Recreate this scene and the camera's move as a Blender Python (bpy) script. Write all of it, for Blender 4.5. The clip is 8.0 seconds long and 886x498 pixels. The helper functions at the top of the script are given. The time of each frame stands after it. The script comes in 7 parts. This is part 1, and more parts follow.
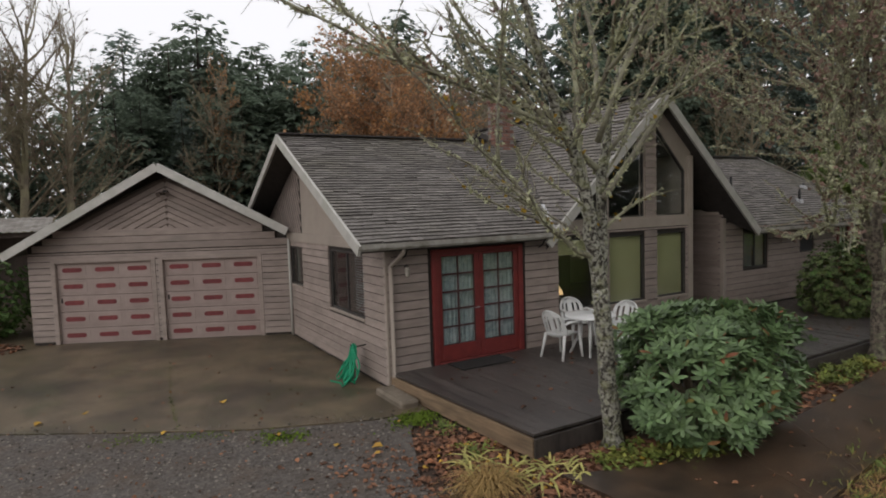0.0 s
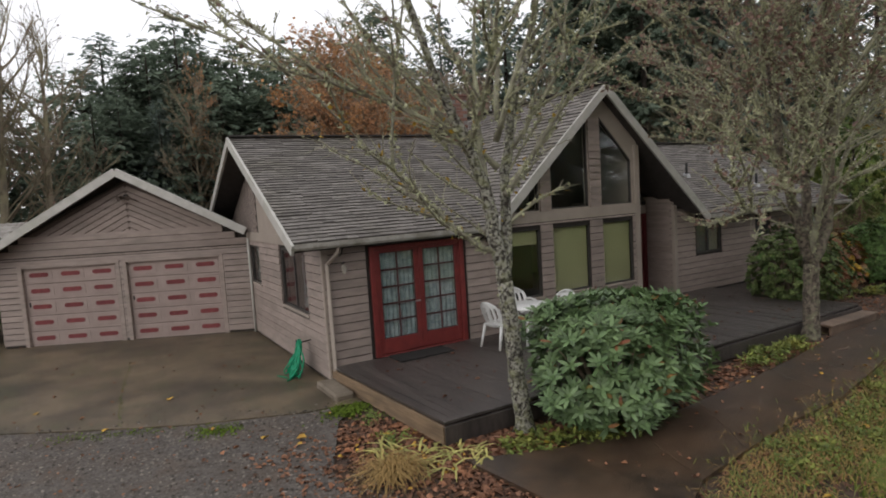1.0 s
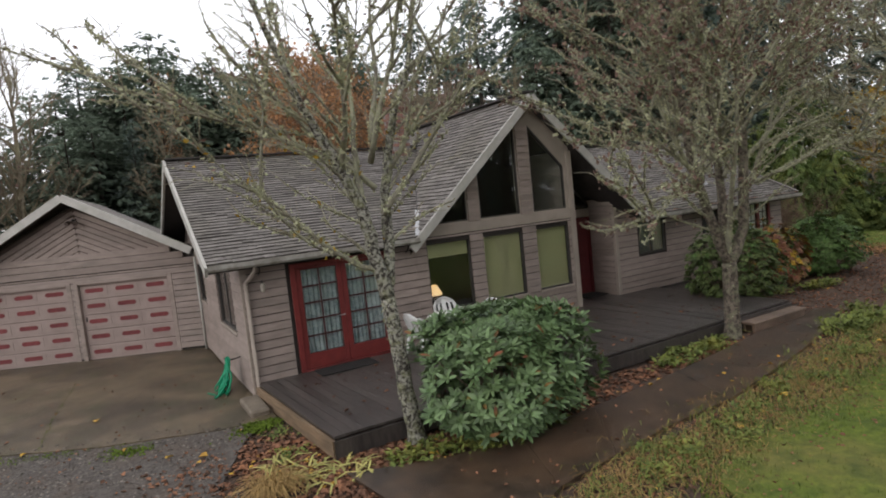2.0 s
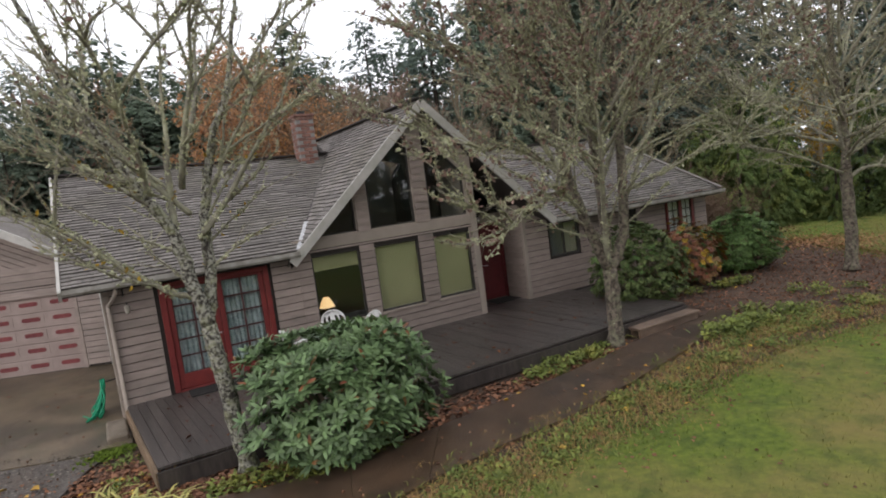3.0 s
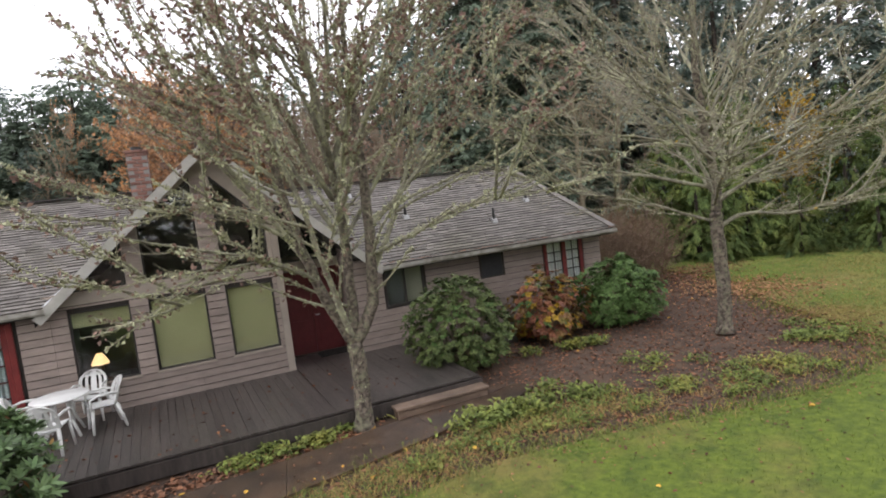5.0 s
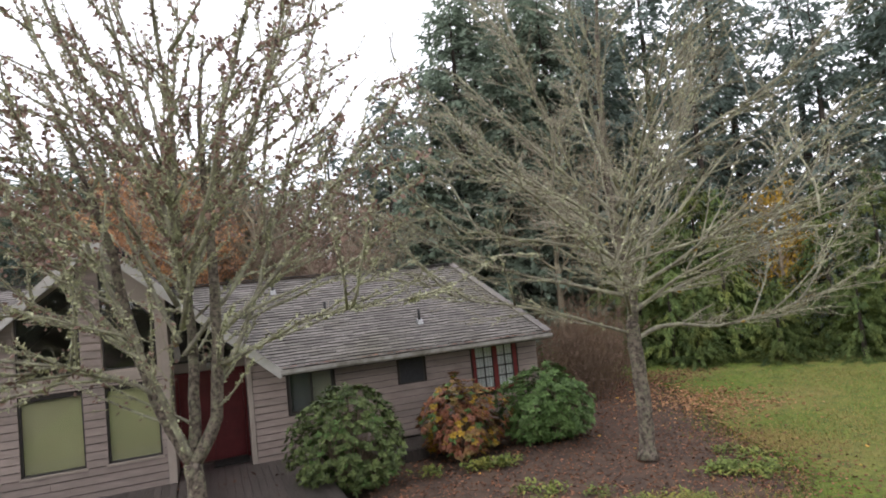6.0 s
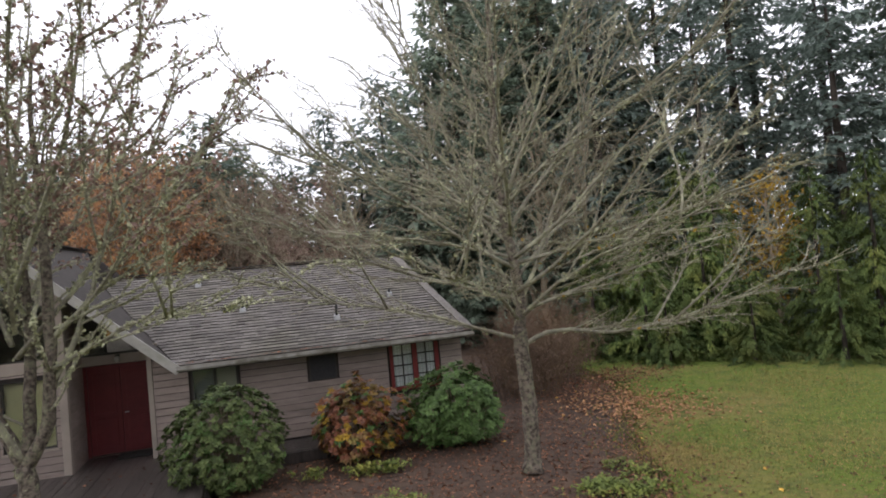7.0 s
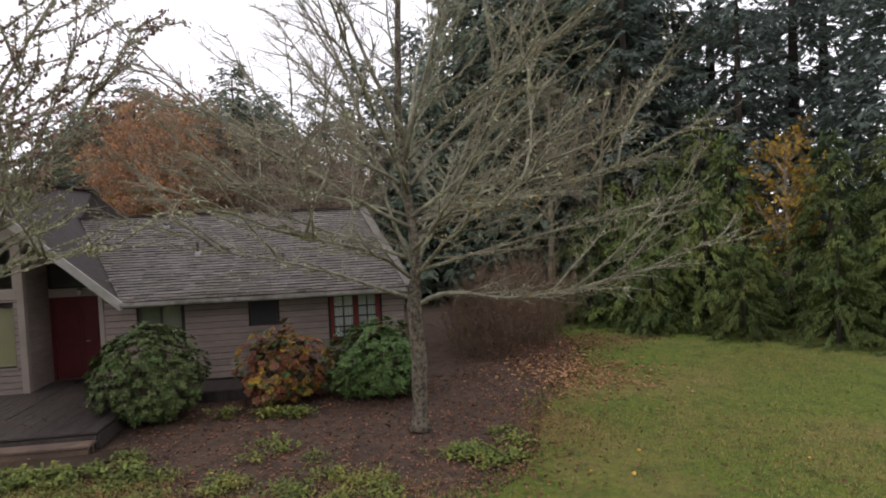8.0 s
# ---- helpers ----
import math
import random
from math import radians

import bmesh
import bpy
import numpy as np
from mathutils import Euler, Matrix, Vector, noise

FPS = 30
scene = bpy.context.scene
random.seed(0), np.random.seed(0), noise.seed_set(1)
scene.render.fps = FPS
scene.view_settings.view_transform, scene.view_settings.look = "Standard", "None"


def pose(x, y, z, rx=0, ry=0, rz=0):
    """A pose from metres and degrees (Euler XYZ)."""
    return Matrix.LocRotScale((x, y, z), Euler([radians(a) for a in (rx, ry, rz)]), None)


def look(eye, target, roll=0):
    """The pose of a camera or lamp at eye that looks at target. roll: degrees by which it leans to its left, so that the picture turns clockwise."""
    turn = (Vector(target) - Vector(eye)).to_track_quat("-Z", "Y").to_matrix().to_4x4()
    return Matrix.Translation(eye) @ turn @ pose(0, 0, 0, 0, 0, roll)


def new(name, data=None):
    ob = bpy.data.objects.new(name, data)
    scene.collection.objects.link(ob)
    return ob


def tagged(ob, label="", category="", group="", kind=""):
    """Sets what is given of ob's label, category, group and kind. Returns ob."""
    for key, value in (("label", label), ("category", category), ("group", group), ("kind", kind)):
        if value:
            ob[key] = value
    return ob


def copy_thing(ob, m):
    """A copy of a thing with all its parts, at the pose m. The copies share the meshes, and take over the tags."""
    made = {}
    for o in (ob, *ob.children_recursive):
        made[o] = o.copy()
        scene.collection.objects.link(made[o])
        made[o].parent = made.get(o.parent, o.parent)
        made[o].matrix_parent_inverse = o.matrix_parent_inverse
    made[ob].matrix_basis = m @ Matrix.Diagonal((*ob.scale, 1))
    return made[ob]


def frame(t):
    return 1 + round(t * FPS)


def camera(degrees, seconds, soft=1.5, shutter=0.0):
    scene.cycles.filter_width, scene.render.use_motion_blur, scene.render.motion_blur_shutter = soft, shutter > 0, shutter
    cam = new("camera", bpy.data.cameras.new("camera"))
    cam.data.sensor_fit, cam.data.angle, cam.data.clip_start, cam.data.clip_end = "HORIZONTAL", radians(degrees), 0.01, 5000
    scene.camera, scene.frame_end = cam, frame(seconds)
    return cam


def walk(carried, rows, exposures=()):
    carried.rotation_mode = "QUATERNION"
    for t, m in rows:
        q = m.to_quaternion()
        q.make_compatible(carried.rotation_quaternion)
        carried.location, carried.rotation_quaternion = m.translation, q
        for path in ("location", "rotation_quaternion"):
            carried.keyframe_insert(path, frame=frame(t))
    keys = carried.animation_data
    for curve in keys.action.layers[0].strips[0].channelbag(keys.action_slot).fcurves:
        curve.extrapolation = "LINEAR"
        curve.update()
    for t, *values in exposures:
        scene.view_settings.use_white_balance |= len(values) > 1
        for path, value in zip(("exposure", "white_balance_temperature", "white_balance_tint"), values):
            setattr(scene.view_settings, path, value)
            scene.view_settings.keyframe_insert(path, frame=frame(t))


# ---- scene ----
cam = camera(73.0, 8.0, soft=1.9)
PATH = [
    (0, (-4.139, -8.913, 3.031), (-1.611, -4.614, 2.668), -1.80),
    (0.5, (-3.766, -9.364, 3.069), (-1.214, -5.084, 2.648), -3.54),
    (1, (-3.281, -9.787, 3.109), (-0.789, -5.476, 2.660), -3.55),
    (2.5, (-1.031, -11.263, 3.252), (1.412, -6.922, 2.823), -7.09),
    (3, (0.076, -11.733, 3.303), (2.536, -7.408, 2.806), -7.40),
    (3.5, (1.109, -12.339, 3.309), (3.570, -8.015, 2.808), -5.34),
    (4, (2.669, -12.688, 3.383), (4.937, -8.259, 2.894), -2.96),
    (5.5, (7.230, -13.384, 3.711), (9.132, -8.764, 3.515), -8.67),
    (6, (8.625, -13.586, 3.735), (10.444, -8.937, 4.020), -5.60),
    (6.5, (10.228, -13.828, 3.801), (11.899, -9.130, 4.181), -5.20),
    (7, (11.960, -14.148, 3.866), (13.344, -9.345, 4.003), -5.12),
    (7.5, (13.704, -14.468, 3.862), (14.757, -9.581, 3.799), -3.70),
    (8, (15.329, -14.719, 3.779), (16.011, -9.771, 3.551), -2.39),
]
walk(cam, [(t, look(eye, target, roll)) for t, eye, target, roll in PATH],
     exposures=[(0, -0.3, 6580, 12), (0.5, -0.2, 6560, 12), (1, -0.09, 6540, 12), (2.5, 0.16, 6420, 13), (3.5, 0.4, 6400, 14), (4, 0.57, 6400, 14), (5.5, 0.82, 6390, 15), (6, 0.76, 6300, 15.5), (6.5, 0.63, 6240, 16), (7.2, 0.34, 6320, 17), (8, 0.08, 6420, 19)])

# ---- light: an overcast autumn sky ----
world = bpy.data.worlds.new("overcast_sky")
scene.world = world
world.use_nodes = True
wt = world.node_tree
wt.nodes.clear()
w_sky = wt.nodes.new("ShaderNodeTexSky")
w_sky.sky_type = "NISHITA"
w_sky.sun_disc = False
w_sky.sun_elevation = radians(32)
w_sky.sun_rotation = radians(240)
w_gain = wt.nodes.new("ShaderNodeMix")
w_gain.data_type = "RGBA"
w_gain.blend_type = "MIX"
w_gain.inputs[0].default_value = 0.93
w_gain.inputs[7].default_value = (10.5, 10.6, 10.9, 1)
w_bg = wt.nodes.new("ShaderNodeBackground")
w_bg.inputs["Strength"].default_value = 0.119
w_out = wt.nodes.new("ShaderNodeOutputWorld")
wt.links.new(w_sky.outputs[0], w_gain.inputs[6])
wt.links.new(w_gain.outputs[2], w_bg.inputs["Color"])
wt.links.new(w_bg.outputs[0], w_out.inputs[0])

sun_data = bpy.data.lights.new("sun", "SUN")
sun_data.energy = 0.55
sun_data.angle = radians(25)
sun_data.color = (1.0, 0.96, 0.9)
sun = new("sun", sun_data)
sun.matrix_world = look((-20, -13, 15), (6, 0, 0))


# ---- materials ----
def surf(name, c1, c2, scale=6.0, rough=0.8, bump=0.0, bump_scale=40.0, c3=None, scale3=0.8, amount3=0.5, rand=0.0, island=0.0,
         metal=0.0, stretch=(1, 1, 1), spec=0.3, transl=0.0, c4=None, scale4=1.6, amount4=0.5, edge=0.17):
    m = bpy.data.materials.new(name)
    m.use_nodes = True
    nt = m.node_tree
    n, l = nt.nodes, nt.links
    bsdf = n["Principled BSDF"]
    geo = n.new("ShaderNodeNewGeometry")
    mp = n.new("ShaderNodeMapping")
    mp.inputs["Scale"].default_value = stretch
    l.new(geo.outputs["Position"], mp.inputs["Vector"])

    def tex(sc, detail=5.0):
        t = n.new("ShaderNodeTexNoise")
        t.inputs["Scale"].default_value = sc
        t.inputs["Detail"].default_value = detail
        t.inputs["Roughness"].default_value = 0.62
        l.new(mp.outputs[0], t.inputs["Vector"])
        return t

    def mix(f, a, b, kind="MIX"):
        x = n.new("ShaderNodeMix")
        x.data_type = "RGBA"
        x.blend_type = kind
        for sock, v in ((x.inputs[0], f), (x.inputs[6], a), (x.inputs[7], b)):
            if isinstance(v, tuple):
                sock.default_value = (*v, 1)
            elif isinstance(v, (int, float)):
                sock.default_value = v
            else:
                l.new(v, sock)
        return x.outputs[2]

    def ramp(sock, lo, hi):
        x = n.new("ShaderNodeMapRange")
        x.inputs["From Min"].default_value = lo
        x.inputs["From Max"].default_value = hi
        l.new(sock, x.inputs["Value"])
        return x.outputs[0]

    col = mix(ramp(tex(scale).outputs[0], 0.5 - edge, 0.5 + edge), c1, c2)
    for cc, sc, am in ((c3, scale3, amount3), (c4, scale4, amount4)):
        if not cc:
            continue
        f = ramp(tex(sc).outputs[0], 0.48, 0.68)
        mm = n.new("ShaderNodeMath")
        mm.operation = "MULTIPLY"
        mm.inputs[1].default_value = am
        l.new(f, mm.inputs[0])
        col = mix(mm.outputs[0], col, cc)
    for on, sock_name in ((rand, "o"), (island, "i")):
        if on:
            src = n.new("ShaderNodeObjectInfo").outputs["Random"] if sock_name == "o" else geo.outputs["Random Per Island"]
            x = n.new("ShaderNodeMapRange")
            x.inputs["To Min"].default_value = 1 - on
            x.inputs["To Max"].default_value = 1 + on
            l.new(src, x.inputs["Value"])
            col = mix(1.0, col, x.outputs[0], "MULTIPLY")
    l.new(col, bsdf.inputs["Base Color"])
    bsdf.inputs["Roughness"].default_value = rough
    bsdf.inputs["Metallic"].default_value = metal
    bsdf.inputs["Specular IOR Level"].default_value = spec
    if bump:
        b = n.new("ShaderNodeBump")
        b.inputs["Strength"].default_value = bump
        b.inputs["Distance"].default_value = 0.02
        l.new(tex(bump_scale, 4.0).outputs[0], b.inputs["Height"])
        l.new(b.outputs[0], bsdf.inputs["Normal"])
    if transl:
        tr = n.new("ShaderNodeBsdfTranslucent")
        l.new(col, tr.inputs["Color"])
        ms = n.new("ShaderNodeMixShader")
        ms.inputs[0].default_value = transl
        l.new(bsdf.outputs[0], ms.inputs[1])
        l.new(tr.outputs[0], ms.inputs[2])
        l.new(ms.outputs[0], n["Material Output"].inputs["Surface"])
    return m


def pane_glass(name, tint=(0.9, 0.93, 0.92), gloss=0.9):
    m = bpy.data.materials.new(name)
    m.use_nodes = True
    nt = m.node_tree
    n, l = nt.nodes, nt.links
    n.remove(n["Principled BSDF"])
    lw = n.new("ShaderNodeLayerWeight")
    lw.inputs["Blend"].default_value = 0.5
    pw = n.new("ShaderNodeMath")
    pw.operation = "POWER"
    pw.inputs[1].default_value = 4.0
    l.new(lw.outputs["Facing"], pw.inputs[0])
    fr = n.new("ShaderNodeMapRange")
    fr.inputs["To Min"].default_value = 0.05
    fr.inputs["To Max"].default_value = 0.7
    l.new(pw.outputs[0], fr.inputs["Value"])
    t = n.new("ShaderNodeBsdfTransparent")
    t.inputs["Color"].default_value = (*tint, 1)
    g = n.new("ShaderNodeBsdfGlossy")
    g.inputs["Roughness"].default_value = 0.02
    g.inputs["Color"].default_value = (gloss, gloss, gloss, 1)
    ms = n.new("ShaderNodeMixShader")
    l.new(fr.outputs[0], ms.inputs[0])
    l.new(t.outputs[0], ms.inputs[1])
    l.new(g.outputs[0], ms.inputs[2])
    l.new(ms.outputs[0], n["Material Output"].inputs["Surface"])
    return m


SIDING = surf("painted_lap_siding", (0.325, 0.262, 0.228), (0.258, 0.207, 0.18), 3.0, 0.72, 0.25, 60, c3=(0.19, 0.165, 0.142), scale3=1.3, amount3=0.5, rand=0.1, stretch=(1, 1, 4))
SIDING_SMOOTH = surf("painted_board", (0.36, 0.305, 0.255), (0.31, 0.26, 0.22), 2.0, 0.7, 0.15, 50, c3=(0.22, 0.2, 0.17), scale3=0.9, amount3=0.4)
# Sheathing coloured dark, so gaps between boards read as their shadow lines.
SHEATH = surf("sheathing_dark_as_lap_shade", (0.05, 0.042, 0.036), (0.035, 0.03, 0.027), 6.0, 0.95)
TRIM = surf("weathered_white_trim", (0.5, 0.48, 0.44), (0.4, 0.385, 0.35), 4.0, 0.6, 0.1, 60, c3=(0.3, 0.31, 0.24), scale3=1.5, amount3=0.5)
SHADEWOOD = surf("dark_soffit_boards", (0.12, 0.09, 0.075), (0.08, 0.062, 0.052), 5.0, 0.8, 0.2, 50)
SHINGLE = surf("asphalt_shingle", (0.225, 0.207, 0.188), (0.135, 0.121, 0.112), 9.0, 0.9, 0.4, 140, c3=(0.135, 0.125, 0.09), scale3=0.7, amount3=0.55, rand=0.24)
SHINGLE_ISLAND = surf("asphalt_shingle_field", (0.225, 0.207, 0.188), (0.135, 0.121, 0.112), 9.0, 0.9, 0.4, 140, c3=(0.135, 0.125, 0.09), scale3=0.7, amount3=0.55, island=0.24)
# Cut asphalt edge, kept dark to draw the shadow line under each course.
SHINGLE_EDGE = surf("shingle_edge_shadow_line", (0.085, 0.077, 0.07), (0.105, 0.095, 0.087), 12.0, 0.95)
RIDGECAP = surf("ridge_cap_shingle", (0.075, 0.066, 0.062), (0.05, 0.046, 0.045), 9.0, 0.9, 0.3, 140)
ROOFDECK = surf("roof_underlay", (0.05, 0.045, 0.04), (0.07, 0.06, 0.055), 6.0, 0.9)
RED = surf("dark_red_paint", (0.2, 0.035, 0.03), (0.15, 0.026, 0.025), 5.0, 0.5, 0.1, 40, c3=(0.11, 0.026, 0.023), scale3=2.0, amount3=0.4)
REDPANEL = surf("faded_red_panel", (0.2, 0.05, 0.05), (0.15, 0.036, 0.038), 8.0, 0.7, 0.1, 60, rand=0.15)
GDOOR = surf("pinkish_beige_garage_paint", (0.34, 0.265, 0.235), (0.29, 0.225, 0.2), 3.0, 0.6, 0.1, 60, c3=(0.24, 0.19, 0.165), scale3=1.2, amount3=0.4, rand=0.04)
CONCRETE = surf("wet_stained_concrete", (0.165, 0.125, 0.08), (0.085, 0.066, 0.045), 1.3, 0.36, 0.35, 60, c3=(0.035, 0.03, 0.023), scale3=0.45, amount3=0.9, c4=(0.07, 0.07, 0.035), scale4=1.7, amount4=0.6, edge=0.12)
PATHCON = surf("wet_brown_concrete_path", (0.085, 0.053, 0.033), (0.043, 0.029, 0.02), 1.8, 0.28, 0.35, 60, c3=(0.028, 0.022, 0.018), scale3=0.9, amount3=0.75, rand=0.1, c4=(0.13, 0.09, 0.06), scale4=4.0, amount4=0.35)
GRAVEL = surf("grey_gravel", (0.15, 0.132, 0.115), (0.055, 0.048, 0.043), 22.0, 0.9, 0.9, 45, c3=(0.075, 0.056, 0.042), scale3=0.6, amount3=0.6, c4=(0.12, 0.085, 0.06), scale4=1.9, amount4=0.5)
SOIL = surf("dark_mulch_soil", (0.1, 0.066, 0.047), (0.045, 0.031, 0.024), 9.0, 0.95, 1.0, 25, c3=(0.14, 0.088, 0.055), scale3=1.9, amount3=0.6)
LAWN = surf("autumn_lawn", (0.15, 0.19, 0.026), (0.07, 0.105, 0.015), 9.0, 0.95, 1.0, 40, c3=(0.24, 0.175, 0.065), scale3=0.3, amount3=0.8, c4=(0.045, 0.075, 0.016), scale4=2.2, amount4=0.65)
DECK = surf("wet_dark_deck_boards", (0.09, 0.076, 0.068), (0.053, 0.046, 0.042), 4.0, 0.3, 0.3, 40, c3=(0.028, 0.025, 0.024), scale3=0.9, amount3=0.7, rand=0.16, stretch=(5, 0.6, 1))
DECKSIDE = surf("tan_deck_fascia", (0.26, 0.18, 0.11), (0.17, 0.115, 0.07), 5.0, 0.7, 0.3, 40, c3=(0.07, 0.055, 0.04), scale3=1.2, amount3=0.6, stretch=(0.6, 0.6, 5))
STEPWOOD = surf("weathered_step_timber", (0.2, 0.14, 0.1), (0.13, 0.09, 0.065), 5.0, 0.6, 0.3, 40, c3=(0.08, 0.06, 0.045), scale3=1.2, amount3=0.6)
GLASS = pane_glass("window_glass")
BLIND = surf("yellow_green_roller_blind", (0.52, 0.47, 0.27), (0.46, 0.42, 0.235), 2.0, 0.8, 0.05, 90, transl=0.15)
BLINDGREY = surf("grey_slat", (0.5, 0.5, 0.5), (0.42, 0.42, 0.42), 5.0, 0.6)
CURTAIN = surf("white_lace_curtain", (0.62, 0.67, 0.68), (0.3, 0.36, 0.38), 11.0, 0.9, 0.3, 60, transl=0.2, c4=(0.75, 0.78, 0.78), scale4=5.0, amount4=0.6)
DARKFRAME = surf("dark_bronze_window_frame", (0.04, 0.036, 0.033), (0.055, 0.05, 0.045), 6.0, 0.5)
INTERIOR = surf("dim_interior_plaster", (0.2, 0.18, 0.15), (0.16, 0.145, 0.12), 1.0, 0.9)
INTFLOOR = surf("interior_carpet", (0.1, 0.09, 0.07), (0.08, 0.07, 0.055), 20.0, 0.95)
PLASTIC = surf("white_moulded_plastic", (0.74, 0.74, 0.72), (0.66, 0.66, 0.64), 5.0, 0.4, c3=(0.5, 0.5, 0.46), scale3=3.0, amount3=0.3)
HOSE = surf("green_garden_hose", (0.01, 0.32, 0.16), (0.008, 0.22, 0.11), 20.0, 0.4)
METAL = surf("galvanised_flashing", (0.5, 0.5, 0.5), (0.35, 0.35, 0.35), 8.0, 0.45, metal=0.6)
BLACKMETAL = surf("black_metal", (0.02, 0.02, 0.02), (0.035, 0.033, 0.03), 8.0, 0.5, metal=0.3)
BRICK = surf("chimney_brick", (0.26, 0.135, 0.1), (0.17, 0.095, 0.08), 8.0, 0.9, 0.3, 60, rand=0.3)
MORTAR = surf("mortar", (0.25, 0.24, 0.22), (0.2, 0.19, 0.18), 12.0, 0.95)
MAT = surf("black_rubber_mat", (0.018, 0.017, 0.016), (0.03, 0.028, 0.026), 30.0, 0.9, 0.4, 90)


# ---- mesh helpers ----
class Shape:
    """Collects vertices and faces of one mesh."""

    def __init__(self, m=None):
        self.v, self.f, self.m = [], [], m

    def add(self, verts, faces):
        k = len(self.v)
        if self.m is not None:
            verts = [tuple(self.m @ Vector(p)) for p in verts]
        self.v.extend(verts)
        self.f.extend([tuple(i + k for i in q) for q in faces])
        return self

    def box(self, x0, y0, z0, x1, y1, z1, b=0.0):
        if b <= 0:
            vs = [(x, y, z) for z in (z0, z1) for y in (y0, y1) for x in (x0, x1)]
            return self.add(vs, [(0, 2, 3, 1), (4, 5, 7, 6), (0, 1, 5, 4), (2, 6, 7, 3), (0, 4, 6, 2), (1, 3, 7, 5)])
        lo, hi = (x0, y0, z0), (x1, y1, z1)
        b = min(b, *(0.45 * (hi[i] - lo[i]) for i in range(3)))
        ids, vs = {}, []
        for sx in (0, 1):
            for sy in (0, 1):
                for sz in (0, 1):
                    s = (sx, sy, sz)
                    for ax in range(3):
                        p = []
                        for k in range(3):
                            e = (lo, hi)[s[k]][k]
                            p.append(e if k == ax else e + (b if s[k] == 0 else -b))
                        ids[s, ax] = len(vs)
                        vs.append(tuple(p))
        fs = []
        for ax in range(3):
            o = [k for k in range(3) if k != ax]
            for side in (0, 1):
                q = []
                for c0, c1 in ((0, 0), (1, 0), (1, 1), (0, 1)):
                    s = [0, 0, 0]
                    s[ax], s[o[0]], s[o[1]] = side, c0, c1
                    q.append(ids[tuple(s), ax])
                fs.append(q)
            for c0 in (0, 1):
                for c1 in (0, 1):
                    s = [0, 0, 0]
                    s[o[0]], s[o[1]] = c0, c1
                    a = tuple(s)
                    s[ax] = 1
                    c = tuple(s)
                    fs.append([ids[a, o[0]], ids[c, o[0]], ids[c, o[1]], ids[a, o[1]]])
        for sx in (0, 1):
            for sy in (0, 1):
                for sz in (0, 1):
                    fs.append([ids[(sx, sy, sz), k] for k in range(3)])
        mid = Vector([(lo[i] + hi[i]) / 2 for i in range(3)])
        out = []
        for q in fs:
            p = [Vector(vs[i]) for i in q]
            nn = (p[1] - p[0]).cross(p[2] - p[0])
            cen = sum(p, Vector()) / len(p)
            out.append(tuple(q) if nn.dot(cen - mid) > 0 else tuple(reversed(q)))
        return self.add(vs, out)

    def prism(self, poly, shift):
        """A flat polygon pushed along shift."""
        n = len(poly)
        s = Vector(shift)
        p = [Vector(q) for q in poly]
        area = sum(((p[i] - p[0]).cross(p[(i + 1) % n] - p[0]) for i in range(1, n)), Vector())
        if area.dot(s) > 0:
            p.reverse()
        vs = [tuple(q) for q in p] + [tuple(q + s) for q in p]
        fs = [tuple(range(n)), tuple(range(2 * n - 1, n - 1, -1))]
        fs += [(i, i + n, (i + 1) % n + n, (i + 1) % n) for i in range(n)]
        return self.add(vs, fs)

    def tube(self, pts, radii, sides=6, cap=True):
        pts = [Vector(p) for p in pts]
        k = len(pts)
        vs, fs = [], []
        up = Vector((0.31, 0.17, 0.93))
        for i, p in enumerate(pts):
            d = (pts[min(i + 1, k - 1)] - pts[max(i - 1, 0)])
            if d.length < 1e-9:
                d = Vector((0, 0, 1))
            d.normalize()
            a = d.cross(up)
            if a.length < 1e-3:
                a = d.cross(Vector((1, 0, 0)))
            a.normalize()
            b = d.cross(a)
            r = radii[i] if isinstance(radii, (list, tuple)) else radii
            for s in range(sides):
                w = 2 * math.pi * s / sides
                vs.append(tuple(p + a * (r * math.cos(w)) + b * (r * math.sin(w))))
        for i in range(k - 1):
            for s in range(sides):
                s2 = (s + 1) % sides
                fs.append((i * sides + s, (i + 1) * sides + s, (i + 1) * sides + s2, i * sides + s2))
        if cap:
            fs.append(tuple(range(sides)))
            fs.append(tuple(range(k * sides - 1, (k - 1) * sides - 1, -1)))
        return self.add(vs, fs)

    def mesh(self, name, mat, smooth=False):
        me = bpy.data.meshes.new(name)
        me.from_pydata(self.v, [], self.f)
        me.materials.append(mat)
        if smooth:
            me.polygons.foreach_set("use_smooth", [True] * len(me.polygons))
        me.update()
        return me


def part(name, shape, mat, parent=None, label="", smooth=False):
    me = shape if isinstance(shape, bpy.types.Mesh) else shape.mesh(name, mat, smooth)
    ob = new(name, me)
    if parent is not None:
        ob.parent = parent
    if label:
        tagged(ob, label)
    return ob


def thing(name, label, category, kind="", group="", at=(0, 0, 0), turn=0.0):
    ob = new(name)
    ob.empty_display_size = 0.2
    ob.matrix_world = pose(*at, 0, 0, turn)
    return tagged(ob, label, category, group, kind)


def flat(name, poly, z0, z1, mat, label, category):
    ob = part(name, Shape().prism([(x, y, z0) for x, y in poly], (0, 0, z1 - z0)), mat)
    return tagged(ob, label, category, kind="structure")


rng = random.Random(7)

